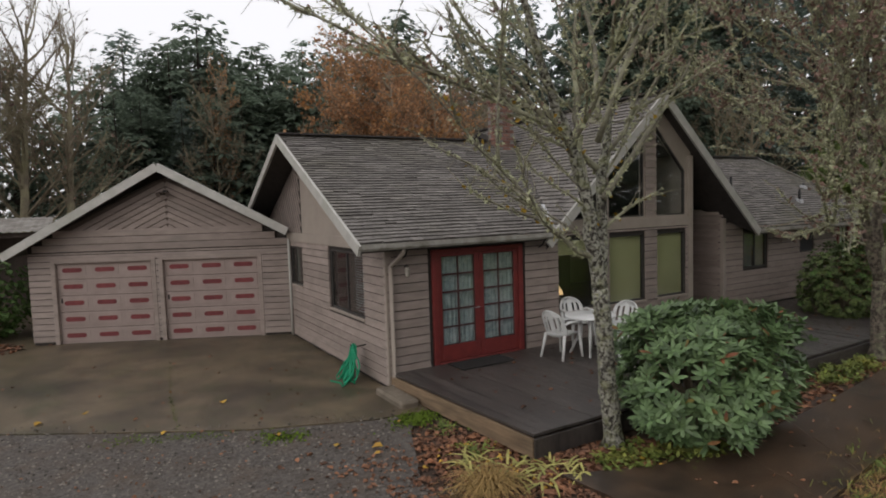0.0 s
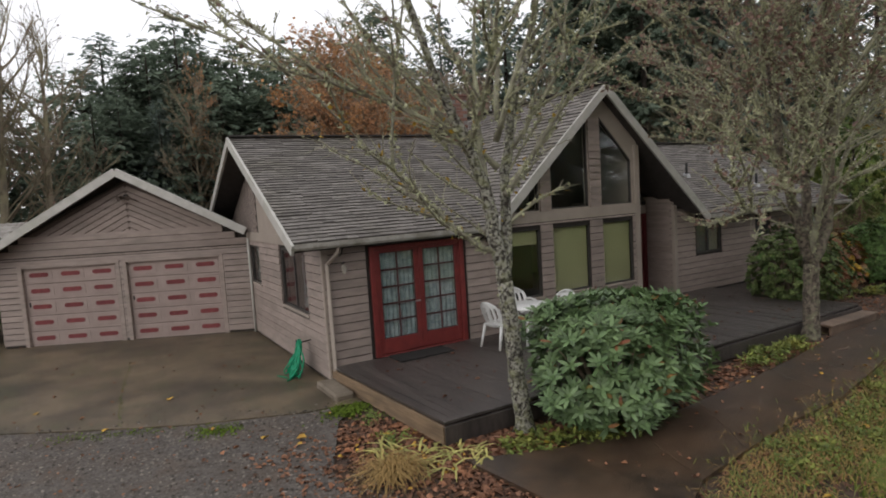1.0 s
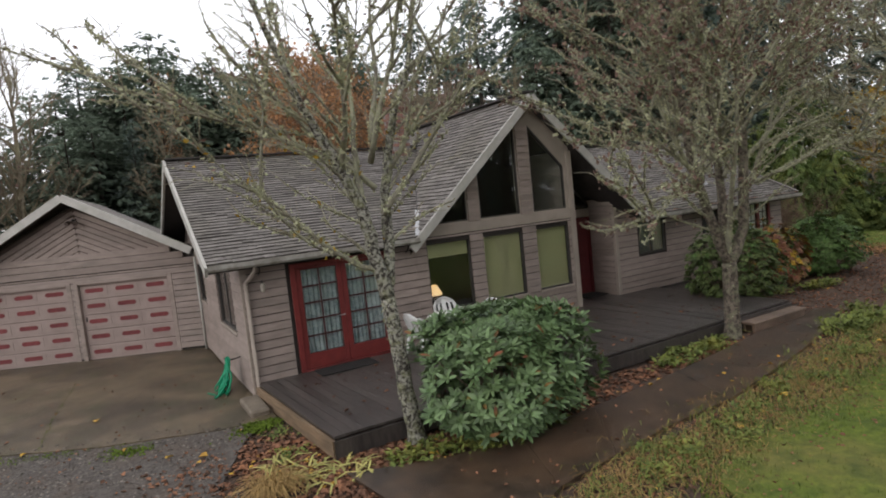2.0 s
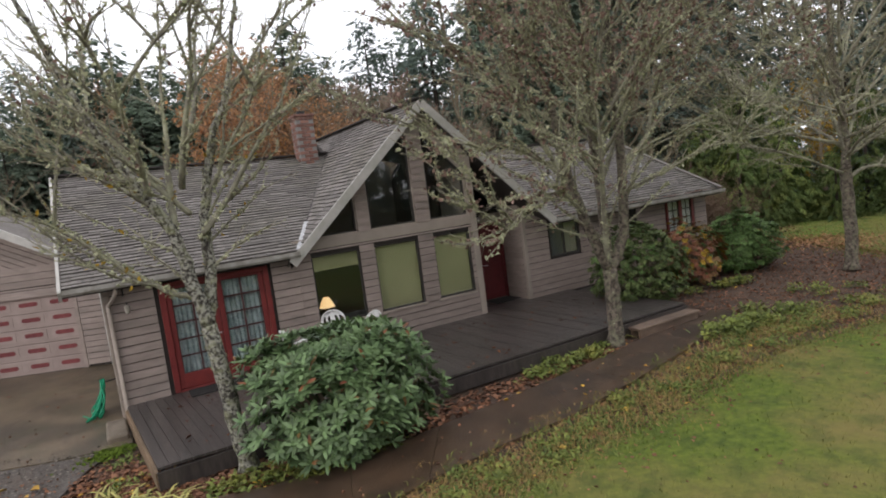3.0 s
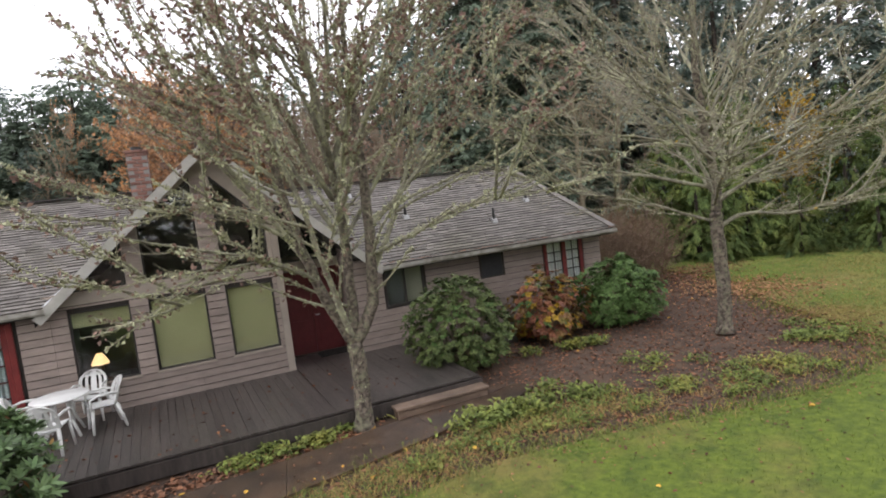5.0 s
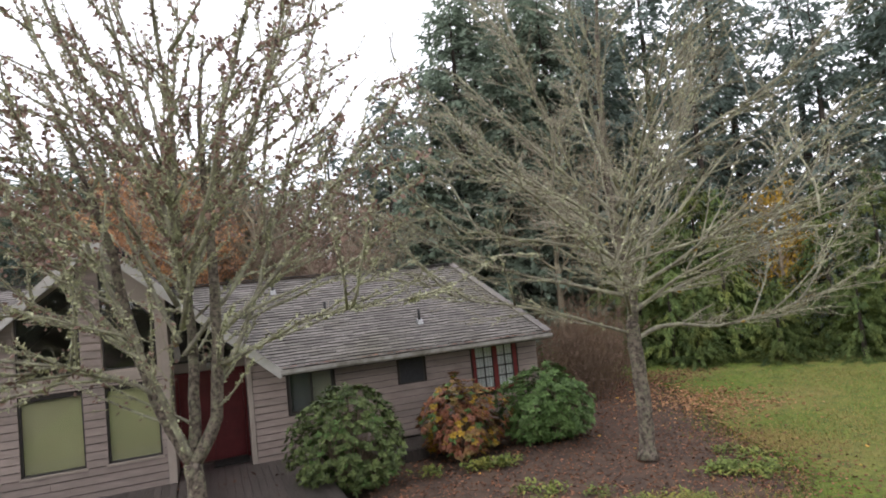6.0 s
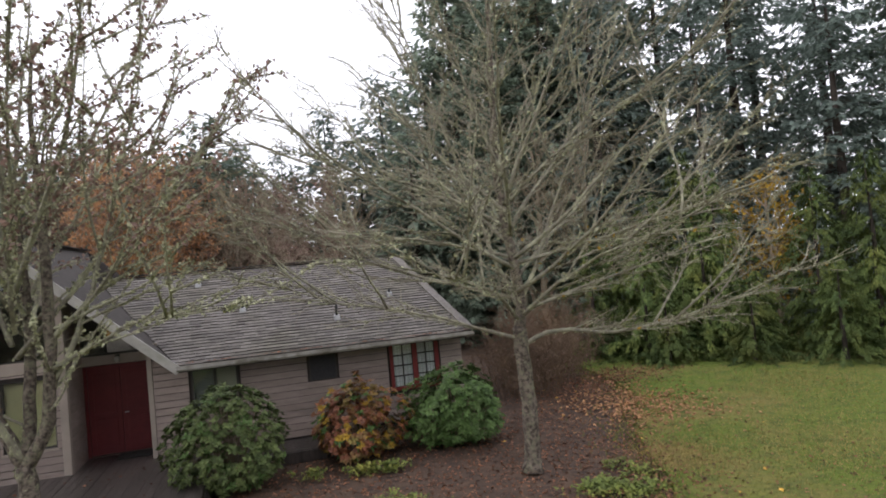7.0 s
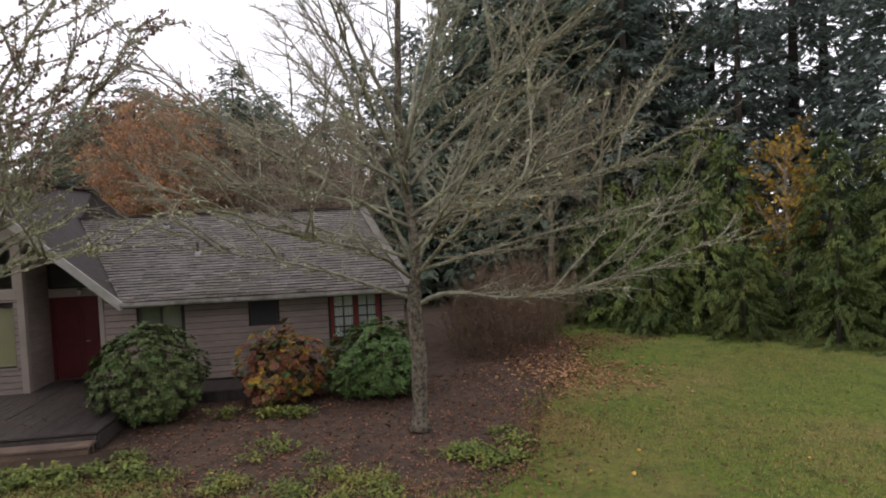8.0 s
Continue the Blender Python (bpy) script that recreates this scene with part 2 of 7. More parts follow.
# ---- ground ----
gs = Shape()
gx = [-400, -120, -50, -25, -12, -6, 0, 6, 12, 18, 24, 30, 40, 60, 120, 400]
gy = [-300, -100, -40, -20, -10, -5, 0, 5, 10, 15, 22, 30, 45, 70, 130, 500]
for y in gy:
    for x in gx:
        gs.v.append((x, y, -0.06))
nx = len(gx)
for j in range(len(gy) - 1):
    for i in range(nx - 1):
        gs.f.append((j * nx + i, j * nx + i + 1, (j + 1) * nx + i + 1, (j + 1) * nx + i))
tagged(part("ground", gs, SOIL), "dark brown mulch soil and forest floor with fallen leaves", "ground", kind="structure")
flat("driveway", [(-14, 16), (-14, 4.2), (-5.39, 1.42), (-3.72, 0.33), (-2.37, -0.49), (-0.81, -1.12), (0.04, -1.24), (0.09, 0.02), (-0.02, 6.18), (-0.4, 16)], -0.05, 0.0,
     CONCRETE, "wet stained brown concrete driveway slab", "driveway")
flat("gravel", [(-14, 4.2), (-14, -40), (1.3, -40), (0.03, -6.31), (-1.11, -4.43), (-1.17, -3.25), (-0.55, -1.79), (-0.12, -1.24), (-0.81, -1.12), (-2.37, -0.49), (-3.72, 0.33), (-5.39, 1.42)], -0.055, -0.02,
     GRAVEL, "grey gravel parking strip with scattered leaves", "gravel")
flat("lawn", [(1.4, -40), (3.0, -9.5), (2.75, -7.7), (3.2, -6.85), (4.5, -6.5), (5.6, -6.55), (7.0, -6.4), (9.3, -6.2), (11, -6.45), (12.83, -6.95), (14.64, -7.25), (16.4, -7.1), (17.5, -6.4), (18.1, -5.3), (18.5, -4.2), (19.1, -2.9), (20.0, -1.6), (20.9, -0.3), (21.5, 1.9), (22.2, 7.13), (22.8, 14.04), (60, 14), (60, -40)],
     -0.05, 0.01, LAWN, "short green autumn lawn with yellow patches", "lawn")
path_in = [(0.2, -3.98), (1.4, -4.45), (2.4, -4.55), (3.8, -4.45), (4.9, -4.35), (5.8, -4.25), (6.8, -4.12), (8.2, -3.88), (9.0, -3.76), (10.5, -3.74), (10.9, -3.6), (11.1, -3.5)]
path_out = [(0.55, -6.6), (1.2, -6.25), (1.9, -5.9), (2.9, -5.75), (4.0, -5.6), (5.3, -5.55), (6.6, -5.3), (8.0, -5.0), (9.1, -4.72), (10.3, -4.35), (10.9, -4.15), (11.3, -3.9)]
garden_path = tagged(new("garden_path"), "wet brown concrete garden path in slabs", "path", kind="structure")
for i in range(len(path_in) - 1):
    a, b, c, d = path_in[i], path_in[i + 1], path_out[i + 1], path_out[i]
    g = 0.006 if i % 3 == 2 else 0.0
    def pull(p, q):
        v = Vector((q[0] - p[0], q[1] - p[1]))
        v = v.normalized() * g if g else v * 0.0
        return (p[0] + v.x, p[1] + v.y)
    quad = [pull(a, b), pull(b, a), pull(c, path_out[i]), pull(d, path_out[i + 1])]
    part("slab", Shape().prism([(x, y, -0.05) for x, y in quad], (0, 0, 0.055)), PATHCON, garden_path)


# ---- house shell ----
def roof_z(a, b, c):
    """Plane through three points, as a function of x and y."""
    a, b, c = Vector(a), Vector(b), Vector(c)
    n = (b - a).cross(c - a)
    return lambda x, y: a.z - (n.x * (x - a.x) + n.y * (y - a.y)) / n.z


RIDGE_Z = 4.63
RY = 4.0
EAVE_Y = -0.25
A_BOT, A_TOP, A_BACK, A_END = (3.1, EAVE_Y, 2.2), (6.51, EAVE_Y, 5.27), (6.51, 6.8, 5.27), (9.87, EAVE_Y, 2.24)
main_z = roof_z((-0.56, EAVE_Y, 2.47), (2.88, EAVE_Y, 2.47), (2.0, RY, RIDGE_Z))
left_z = roof_z(A_BOT, A_TOP, A_BACK)
right_z = roof_z(A_TOP, A_BACK, A_END)
WING_END = 16.48
wing_z = roof_z((9.8, EAVE_Y, 2.24), (WING_END, EAVE_Y, 2.24), (15.41, 3.25, 4.27))
YR = 3.25


def cut(f, g, y, lo, hi):
    """The x at which two roof planes meet on the line y."""
    for _ in range(60):
        mid = (lo + hi) / 2
        if (f(lo, y) - g(lo, y)) * (f(mid, y) - g(mid, y)) <= 0:
            hi = mid
        else:
            lo = mid
    return (lo + hi) / 2


vl0 = cut(main_z, left_z, EAVE_Y, 1.0, 5.0)
vl1 = cut(main_z, left_z, RY, 2.0, 6.5)
vr0 = cut(right_z, wing_z, EAVE_Y, 7.0, 11.5)
vr1 = cut(right_z, wing_z, YR, 6.6, 10.0)
HIP = (15.41, YR)
P3 = lambda x, y, f: Vector((x, y, f(x, y)))
BACK_Y, BACK_Z = 8.3, 2.47
planes = {
    "main": [P3(-0.56, EAVE_Y, main_z), P3(vl0, EAVE_Y, main_z), P3(vl1, RY, main_z), P3(-0.56, RY, main_z)],
    "gable_west": [P3(3.2, EAVE_Y, left_z), Vector(A_TOP), Vector(A_BACK), P3(vl1, RY, left_z), P3(vl0, EAVE_Y, left_z)],
    "gable_east": [Vector(A_TOP), Vector(A_END), P3(vr0, EAVE_Y, right_z), P3(vr1, YR, right_z), Vector(A_BACK)],
    "wing": [P3(vr0, EAVE_Y, wing_z), P3(WING_END, EAVE_Y, wing_z), P3(HIP[0], HIP[1], wing_z), P3(vr1, YR, wing_z)],
}
house = thing("house", "grey-brown timber house with shingle roof and glazed front gable", "house", at=(0, 0, 0))
roof = part("roof", Shape(), ROOFDECK, house, "weathered grey asphalt shingle roof")
sh = Shape()
for poly in planes.values():
    sh.prism([p - Vector((0, 0, 0.02)) for p in poly], (0, 0, -0.13))
hipz = P3(HIP[0], HIP[1], wing_z)
hip_poly = [P3(WING_END, EAVE_Y, wing_z), Vector((WING_END, 6.75, 2.24)), hipz]
sh.prism([p - Vector((0, 0, 0.02)) for p in hip_poly], (0, 0, -0.13))
sh.prism([P3(-0.56, RY, main_z), P3(vl1, RY, main_z), Vector((vl1, BACK_Y, BACK_Z)), Vector((-0.56, BACK_Y, BACK_Z))], (0, 0, -0.13))
sh.prism([P3(vr1, YR, wing_z), hipz, Vector((WING_END, 6.75, 2.24)), Vector((vr1, 6.75, 2.24))], (0, 0, -0.13))
sh.prism([Vector(A_BACK), Vector(A_BACK) + Vector((-2.4, 0.3, -2.3)), Vector(A_BACK) + Vector((2.4, 0.3, -2.3))], (0, 0.1, 0))
roof.data = sh.mesh("roof", ROOFDECK)


def course_rows(poly, e0, e1, course=0.118):
    """Rows of shingle tabs on a roof plane whose courses run from e0 to e1: each tab as four corners and the plane's normal."""
    u = (e1 - e0).normalized()
    n = (poly[1] - poly[0]).cross(poly[2] - poly[0]).normalized()
    if n.z < 0:
        n = -n
    v = n.cross(u)
    if v.z < 0:
        v = -v
    q = [((p - e0).dot(u), (p - e0).dot(v)) for p in poly]
    vmin, vmax = min(b for _, b in q), max(b for _, b in q)

    def span(w):
        xs = []
        for i in range(len(q)):
            (x0, y0), (x1, y1) = q[i], q[(i + 1) % len(q)]
            if (y0 - w) * (y1 - w) <= 0 and abs(y1 - y0) > 1e-9:
                xs.append(x0 + (x1 - x0) * (w - y0) / (y1 - y0))
        return (min(xs), max(xs)) if len(xs) > 1 else None
    w = vmin
    while w < vmax - 0.02:
        w2 = min(w + course, vmax - 1e-4)
        a, b = span(w + 1e-4), span(w2)
        if a and b:
            cuts, x = [a[0]], a[0] + rng.uniform(0.08, 0.33)
            while x < a[1] - 0.06:
                cuts.append(x)
                x += rng.choice((0.2, 0.26, 0.33, 0.33, 0.4))
            cuts.append(a[1])
            for i in range(len(cuts) - 1):
                c0, c1 = cuts[i] + 0.004, cuts[i + 1] - 0.004
                d0, d1 = max(c0, b[0]), min(c1, b[1])
                if i == 0:
                    d0 = b[0]
                if i == len(cuts) - 2:
                    d1 = b[1]
                if d1 - d0 < 0.01:
                    d0 = d1 = min(max((c0 + c1) / 2, b[0]), b[1])
                    d1 += 0.005
                lift = 0.027 + rng.uniform(-0.007, 0.009)
                wj = w - rng.uniform(0.0, 0.024)
                yield [e0 + u * c0 + v * wj, e0 + u * c1 + v * wj, e0 + u * d1 + v * w2, e0 + u * d0 + v * w2], n, lift
        w = w2


def tab_geometry(s, c, n, lift, origin=Vector((0, 0, 0))):
    a, b, d, e = (p - origin for p in c)
    low = n * -0.012
    s.add([tuple(p) for p in (a + n * lift, b + n * lift, d + n * 0.004, e + n * 0.004, a + low, b + low, d + low, e + low)],
          [(0, 1, 2, 3), (4, 5, 1, 0), (5, 6, 2, 1), (7, 4, 0, 3)])


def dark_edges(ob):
    """Dark asphalt on each tab's cut lower edge, drawing the course's shadow line."""
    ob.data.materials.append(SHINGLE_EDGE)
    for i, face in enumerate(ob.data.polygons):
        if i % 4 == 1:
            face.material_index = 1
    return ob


field_tabs = Shape()
near_tabs = []
for key, (e0, e1) in {"main": (0, 1), "wing": (0, 1)}.items():
    poly = planes[key]
    for c, n, lift in course_rows(poly, poly[e0], poly[e1]):
        if key == "main" and c[0].x < 3.6 and c[0].y < 1.55 and len(near_tabs) < 290:
            near_tabs.append((c, n, lift))
        else:
            tab_geometry(field_tabs, c, n, lift)
west = planes["gable_west"]
for c, n, lift in course_rows(west, west[0], west[0] + (west[2] - west[1])):
    tab_geometry(field_tabs, c, n, lift)
east = planes["gable_east"]
for c, n, lift in course_rows(east, east[1], east[1] + (east[4] - east[0])):
    tab_geometry(field_tabs, c, n, lift)
for c, n, lift in course_rows(hip_poly, hip_poly[0], hip_poly[1]):
    tab_geometry(field_tabs, c, n, lift)


def bar(s, p, q, w, h, up=(0, 0, 1)):
    """A board from p to q, w thick across and h high."""
    p, q, up = Vector(p), Vector(q), Vector(up)
    d = (q - p).normalized()
    a = d.cross(up).normalized()
    b = a.cross(d).normalized()
    a, b = a * (w / 2), b * (h / 2)
    s.add([tuple(x) for x in (p - a - b, p + a - b, p + a + b, p - a + b, q - a - b, q + a - b, q + a + b, q - a + b)],
          [(0, 1, 2, 3), (7, 6, 5, 4), (0, 4, 5, 1), (1, 5, 6, 2), (2, 6, 7, 3), (3, 7, 4, 0)])
    return s


def trim_bar(name, p, q, w, h, mat, parent, label=""):
    return part(name, bar(Shape(), p, q, w, h), mat, parent, label)


DZ = Vector((0, 0, -0.09))
M = planes["main"]
trim_bar("rake_board", M[0] + (M[0] - M[3]).normalized() * 0.1 + Vector((-0.028, 0, -0.062)), M[3] + Vector((-0.028, 0, -0.062)), 0.05, 0.18, TRIM, house, "weathered white rake board")
trim_bar("rake_board", M[3] + DZ + Vector((-0.02, 0, 0)), Vector((-0.58, BACK_Y, BACK_Z - 0.09)), 0.05, 0.17, TRIM, house, "weathered white rake board")
trim_bar("rake_board", P3(3.24, EAVE_Y, left_z) + DZ + Vector((0, -0.02, 0)), Vector(A_TOP) + DZ + Vector((0, -0.02, 0.0)), 0.05, 0.18, TRIM, house, "weathered white rake board")
trim_bar("rake_board", Vector(A_END) + DZ + Vector((0.04, -0.02, -0.03)), Vector(A_TOP) + DZ + Vector((0, -0.022, 0.0)), 0.05, 0.18, TRIM, house, "weathered white rake board")
GUTTER = surf("dull_grey_white_gutter", (0.37, 0.35, 0.315), (0.27, 0.255, 0.225), 5.0, 0.6, 0.1, 60, c3=(0.13, 0.115, 0.08), scale3=2.5, amount3=0.7)
for name, p, q in (("gutter", M[0] + Vector((-0.05, -0.05, -0.06)), M[1] + Vector((0, -0.05, -0.06))),
                   ("gutter", planes["wing"][0] + Vector((0.0, -0.05, -0.06)), planes["wing"][1] + Vector((0.05, -0.05, -0.06)))):
    g = Shape()
    d = q - p
    prof = [(-0.05, 0.05), (-0.055, -0.02), (-0.03, -0.06), (0.045, -0.06), (0.045, 0.05), (0.035, 0.05), (0.035, -0.045), (-0.025, -0.045), (-0.042, -0.015), (-0.04, 0.05)]
    g.prism([tuple(p + Vector((0, a, b))) for a, b in prof], tuple(d))
    part(name, g, GUTTER, house, "dull white metal gutter with moss")
trim_bar("ridge_cap", M[3] + Vector((0, 0, 0.04)), M[2] + Vector((0, 0, 0.04)), 0.28, 0.03, RIDGECAP, house)
trim_bar("ridge_cap", planes["wing"][3] + Vector((0, 0, 0.04)), hipz + Vector((0, 0, 0.04)), 0.28, 0.03, RIDGECAP, house)
trim_bar("ridge_cap", Vector(A_TOP) + Vector((0, 0, 0.04)), Vector(A_BACK) + Vector((0, 0, 0.04)), 0.24, 0.03, RIDGECAP, house)
trim_bar("hip_cap", hipz + Vector((0, 0, 0.04)), P3(WING_END, EAVE_Y, wing_z) + Vector((0, 0, 0.04)), 0.24, 0.03, SHINGLE_ISLAND, house)
va, vb = P3(vl0, EAVE_Y, main_z), P3(vl1, RY, main_z)
trim_bar("valley_flashing", va + Vector((0, 0, 0.035)), va.lerp(vb, 0.22) + Vector((0, 0, 0.035)), 0.09, 0.02, METAL, house, "pale bent metal valley flashing")
trim_bar("valley_lining", va.lerp(vb, 0.22) + Vector((0, 0, 0.02)), vb + Vector((0, 0, 0.012)), 0.05, 0.012, RIDGECAP, house)

# walls: a core with openings, and lap boards on its face
def lap_wall(parent, o, u, length, z0, z1, openings=(), course=0.152, top=None, corner=True, proud=0.036):
    """Lap siding on a wall that starts at o and runs along u; openings are (s0, s1, z0, z1); top(s) is the sloping upper limit."""
    u = Vector(u).normalized()
    n = Vector((u.y, -u.x, 0))
    z = z0
    while z < z1 - 0.03:
        zt = min(z + course, z1)
        zm = (z + zt) / 2
        spans = [(0.0, length)]
        if top:
            ss = [i * length / 200 for i in range(201)]
            ok = [s for s in ss if top(s) > zm + 0.02]
            spans = [(min(ok), max(ok))] if ok else []
        for a, b, c, d in openings:
            if c < zm < d:
                spans = [w for s0, s1 in spans for w in ((s0, min(s1, a)), (max(s0, b), s1)) if w[1] - w[0] > 0.02]
        for s0, s1 in spans:
            pieces = [s0]
            if s1 - s0 > 4.2:
                pieces.append(s0 + (s1 - s0) * rng.uniform(0.35, 0.65))
            pieces.append(s1)
            for a, b in zip(pieces, pieces[1:]):
                P = Vector((o[0], o[1], 0)) + u * a
                Q = Vector((o[0], o[1], 0)) + u * (b - 0.003)
                k = proud + rng.uniform(-0.003, 0.003)
                zz = z + rng.uniform(-0.003, 0.003)
                # Gap leaves dark sheathing bare as the shadow line under each lap.
                zt_ = zt - 0.017
                sv = [P + n * k + Vector((0, 0, zz)), Q + n * k + Vector((0, 0, zz)), Q + n * 0.02 + Vector((0, 0, zt_)), P + n * 0.02 + Vector((0, 0, zt_)),
                      P + Vector((0, 0, zz)), Q + Vector((0, 0, zz)), Q + Vector((0, 0, zt_)), P + Vector((0, 0, zt_))]
                part("siding_board", Shape().add([tuple(q) for q in sv], [(0, 1, 2, 3), (4, 5, 1, 0), (5, 6, 2, 1), (6, 7, 3, 2), (7, 4, 0, 3)]), SIDING, parent)
        z = zt


def core_wall(s, o, u, length, z0, z1, openings, thick=0.14):
    """Adds one wall with openings through it, whose outer face runs from o along u."""
    u = Vector(u).normalized()
    n = Vector((-u.y, u.x, 0))
    xs = sorted({0.0, length, *(v for a, b, _, _ in openings for v in (a, b))})
    zs = sorted({z0, z1, *(v for _, _, c, d in openings for v in (max(c, z0), min(d, z1)))})
    full = lambda i, k: 0 <= i < len(xs) - 1 and 0 <= k < len(zs) - 1 and not any(
        a < (xs[i] + xs[i + 1]) / 2 < b and c < (zs[k] + zs[k + 1]) / 2 < d for a, b, c, d in openings)
    num = {}
    vs, fs = [], []

    def vert(i, k, layer):
        if (i, k, layer) not in num:
            num[i, k, layer] = len(vs)
            vs.append(tuple(Vector((o[0], o[1], zs[k])) + u * xs[i] + n * (thick * layer)))
        return num[i, k, layer]
    for i in range(len(xs) - 1):
        for k in range(len(zs) - 1):
            if not full(i, k):
                continue
            fs.append((vert(i, k, 0), vert(i + 1, k, 0), vert(i + 1, k + 1, 0), vert(i, k + 1, 0)))
            fs.append((vert(i, k, 1), vert(i, k + 1, 1), vert(i + 1, k + 1, 1), vert(i + 1, k, 1)))
            for di, dk, a, b in ((-1, 0, (i, k + 1), (i, k)), (1, 0, (i + 1, k), (i + 1, k + 1)), (0, -1, (i, k), (i + 1, k)), (0, 1, (i + 1, k + 1), (i, k + 1))):
                if not full(i + di, k + dk):
                    fs.append((vert(*b, 0), vert(*a, 0), vert(*a, 1), vert(*b, 1)))
    return s.add(vs, fs)


FLOOR_Z = 0.27
U = Vector((0, 1, 0))
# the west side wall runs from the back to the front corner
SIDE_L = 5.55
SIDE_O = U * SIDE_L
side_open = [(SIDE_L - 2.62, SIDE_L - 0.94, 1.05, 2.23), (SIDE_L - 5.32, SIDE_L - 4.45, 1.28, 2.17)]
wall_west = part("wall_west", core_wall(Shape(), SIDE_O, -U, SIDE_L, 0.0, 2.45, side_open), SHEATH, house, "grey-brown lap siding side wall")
front_open = [(0.85, 2.8, FLOOR_Z, 2.28), (3.69, 4.75, 0.86, 2.29), (5.08, 6.15, 0.86, 2.29), (6.53, 7.49, 0.86, 2.29)]
ROOM_X = 7.68
wall_south = part("wall_south", core_wall(Shape(), (0, 0), (1, 0, 0), ROOM_X, 0.0, 2.5, front_open), SHEATH, house, "grey-brown lap siding front wall")
WX, WY, WL = 9.24, 0.25, 7.1
wing_open = [(10.06 - WX, 11.05 - WX, 1.19, 2.1), (12.62 - WX, 13.25 - WX, 1.45, 2.1), (14.52 - WX, 15.74 - WX, 0.95, 2.12)]
wall_wing = part("wall_wing", core_wall(Shape(), (WX, WY), (1, 0, 0), WL, 0.0, 2.45, wing_open), SHEATH, house, "grey-brown lap siding wing wall")
DOOR_Y = 1.1
for nm, bx in (("recess_wall", (WX, WY + 0.14, 0, WX + 0.14, DOOR_Y + 0.14, 2.72)), ("recess_wall", (ROOM_X - 0.14, 0.14, 0, ROOM_X, DOOR_Y + 0.14, 4.0)), ("door_beam", (ROOM_X, DOOR_Y, 2.31, WX, DOOR_Y + 0.12, 2.52)),
               ("end_wall", (WX + WL - 0.14, WY + 0.14, 0, WX + WL, 6.5, 2.3)), ("rear_wall", (0, BACK_Y - 0.3, 0, 7.6, BACK_Y - 0.15, 2.5)), ("rear_wall", (7.6, 6.4, 0, WX + WL, 6.54, 2.3)), ("side_wall", (0, SIDE_L, 0, 0.14, BACK_Y - 0.3, 2.6))):
    part(nm, Shape().box(*bx), SIDING_SMOOTH, house)
# upper part of the west gable
gab = Shape()
back_fall = (RIDGE_Z - BACK_Z) / (BACK_Y - RY)
def gable_top(v):
    return min(main_z(0, v), RIDGE_Z - max(0.0, v - RY) * back_fall) - 0.19
PANEL = 4.42
gab.prism([U * SIDE_L + Vector((0, 0, 2.45)), U * 0.2 + Vector((0, 0, 2.45)), U * 0.2 + Vector((0, 0, gable_top(0.2))), U * RY + Vector((0, 0, gable_top(RY))), U * SIDE_L + Vector((0, 0, gable_top(SIDE_L)))], (0.12, 0, 0))
part("gable_wall", gab, SIDING_SMOOTH, house, "smooth beige gable panel")
back = Shape()
back.prism([U * (SIDE_L + 0.001) + Vector((0, 0, 2.3)), U * (SIDE_L + 0.001) + Vector((0, 0, gable_top(SIDE_L))), U * 7.9 + Vector((0, 0, gable_top(7.9))), U * 7.9 + Vector((0, 0, 2.3))], (0.12, 0, 0))
# Dark sheet behind the diagonal boards, coloured as the shade in their gaps.
back.prism([U * PANEL + Vector((0, 0, 2.5)), U * PANEL + Vector((0, 0, gable_top(PANEL))), U * 7.6 + Vector((0, 0, gable_top(7.6))), U * 7.6 + Vector((0, 0, 2.5))], (-0.004, 0, 0))
part("gable_wall", back, SHEATH, house)
for k in range(28):
    s0 = PANEL - 1.2 + k * 0.16
    h0 = max(0.0, (PANEL + 0.02 - s0) / 0.6)
    h1 = h0
    while 2.5 + h1 + 0.03 < gable_top(s0 + 0.6 * (h1 + 0.03)) and h1 < 3:
        h1 += 0.02
    if h1 - h0 > 0.08:
        p, q = Vector((-0.014, 0, 2.5 + h0)) + U * (s0 + 0.6 * h0), Vector((-0.014, 0, 2.5 + h1)) + U * (s0 + 0.6 * h1)
        part("diagonal_board", bar(Shape(), p, q, 0.012, 0.07, up=U), SIDING, house)
trim_bar("band_board", Vector((-0.03, 0, 2.4)) + U * 5.5, Vector((-0.03, 0, 2.4)) + U * 0.02, 0.03, 0.2, SIDING_SMOOTH, house, "plain painted band board")
lap_wall(wall_west, SIDE_O, -U, SIDE_L, 0.06, 2.32, [(a - 0.05, b + 0.05, c - 0.05, d + 0.05) for a, b, c, d in side_open])
lap_wall(wall_south, (0, 0), (1, 0, 0), 3.4, 0.24, 2.45, [(0.78, 2.87, 0, 2.36), (3.63, 4.81, 0.8, 2.35)])
lap_wall(wall_south, (3.4, 0), (1, 0, 0), ROOM_X - 3.4, 0.24, 2.42, [(a - 3.4, b - 3.4, c - 0.05, d + 0.05) for a, b, c, d in front_open[1:]])
lap_wall(wall_wing, (WX, WY), (1, 0, 0), WL, 0.24, 2.4, [(a - 0.05, b + 0.05, c - 0.05, d + 0.05) for a, b, c, d in wing_open])
lap_wall(wall_wing, (WX, DOOR_Y), (0, -1, 0), DOOR_Y - WY, 0.24, 2.6)
lap_wall(wall_south, (ROOM_X, 0.0), (0, 1, 0), DOOR_Y, 0.24, 3.9)
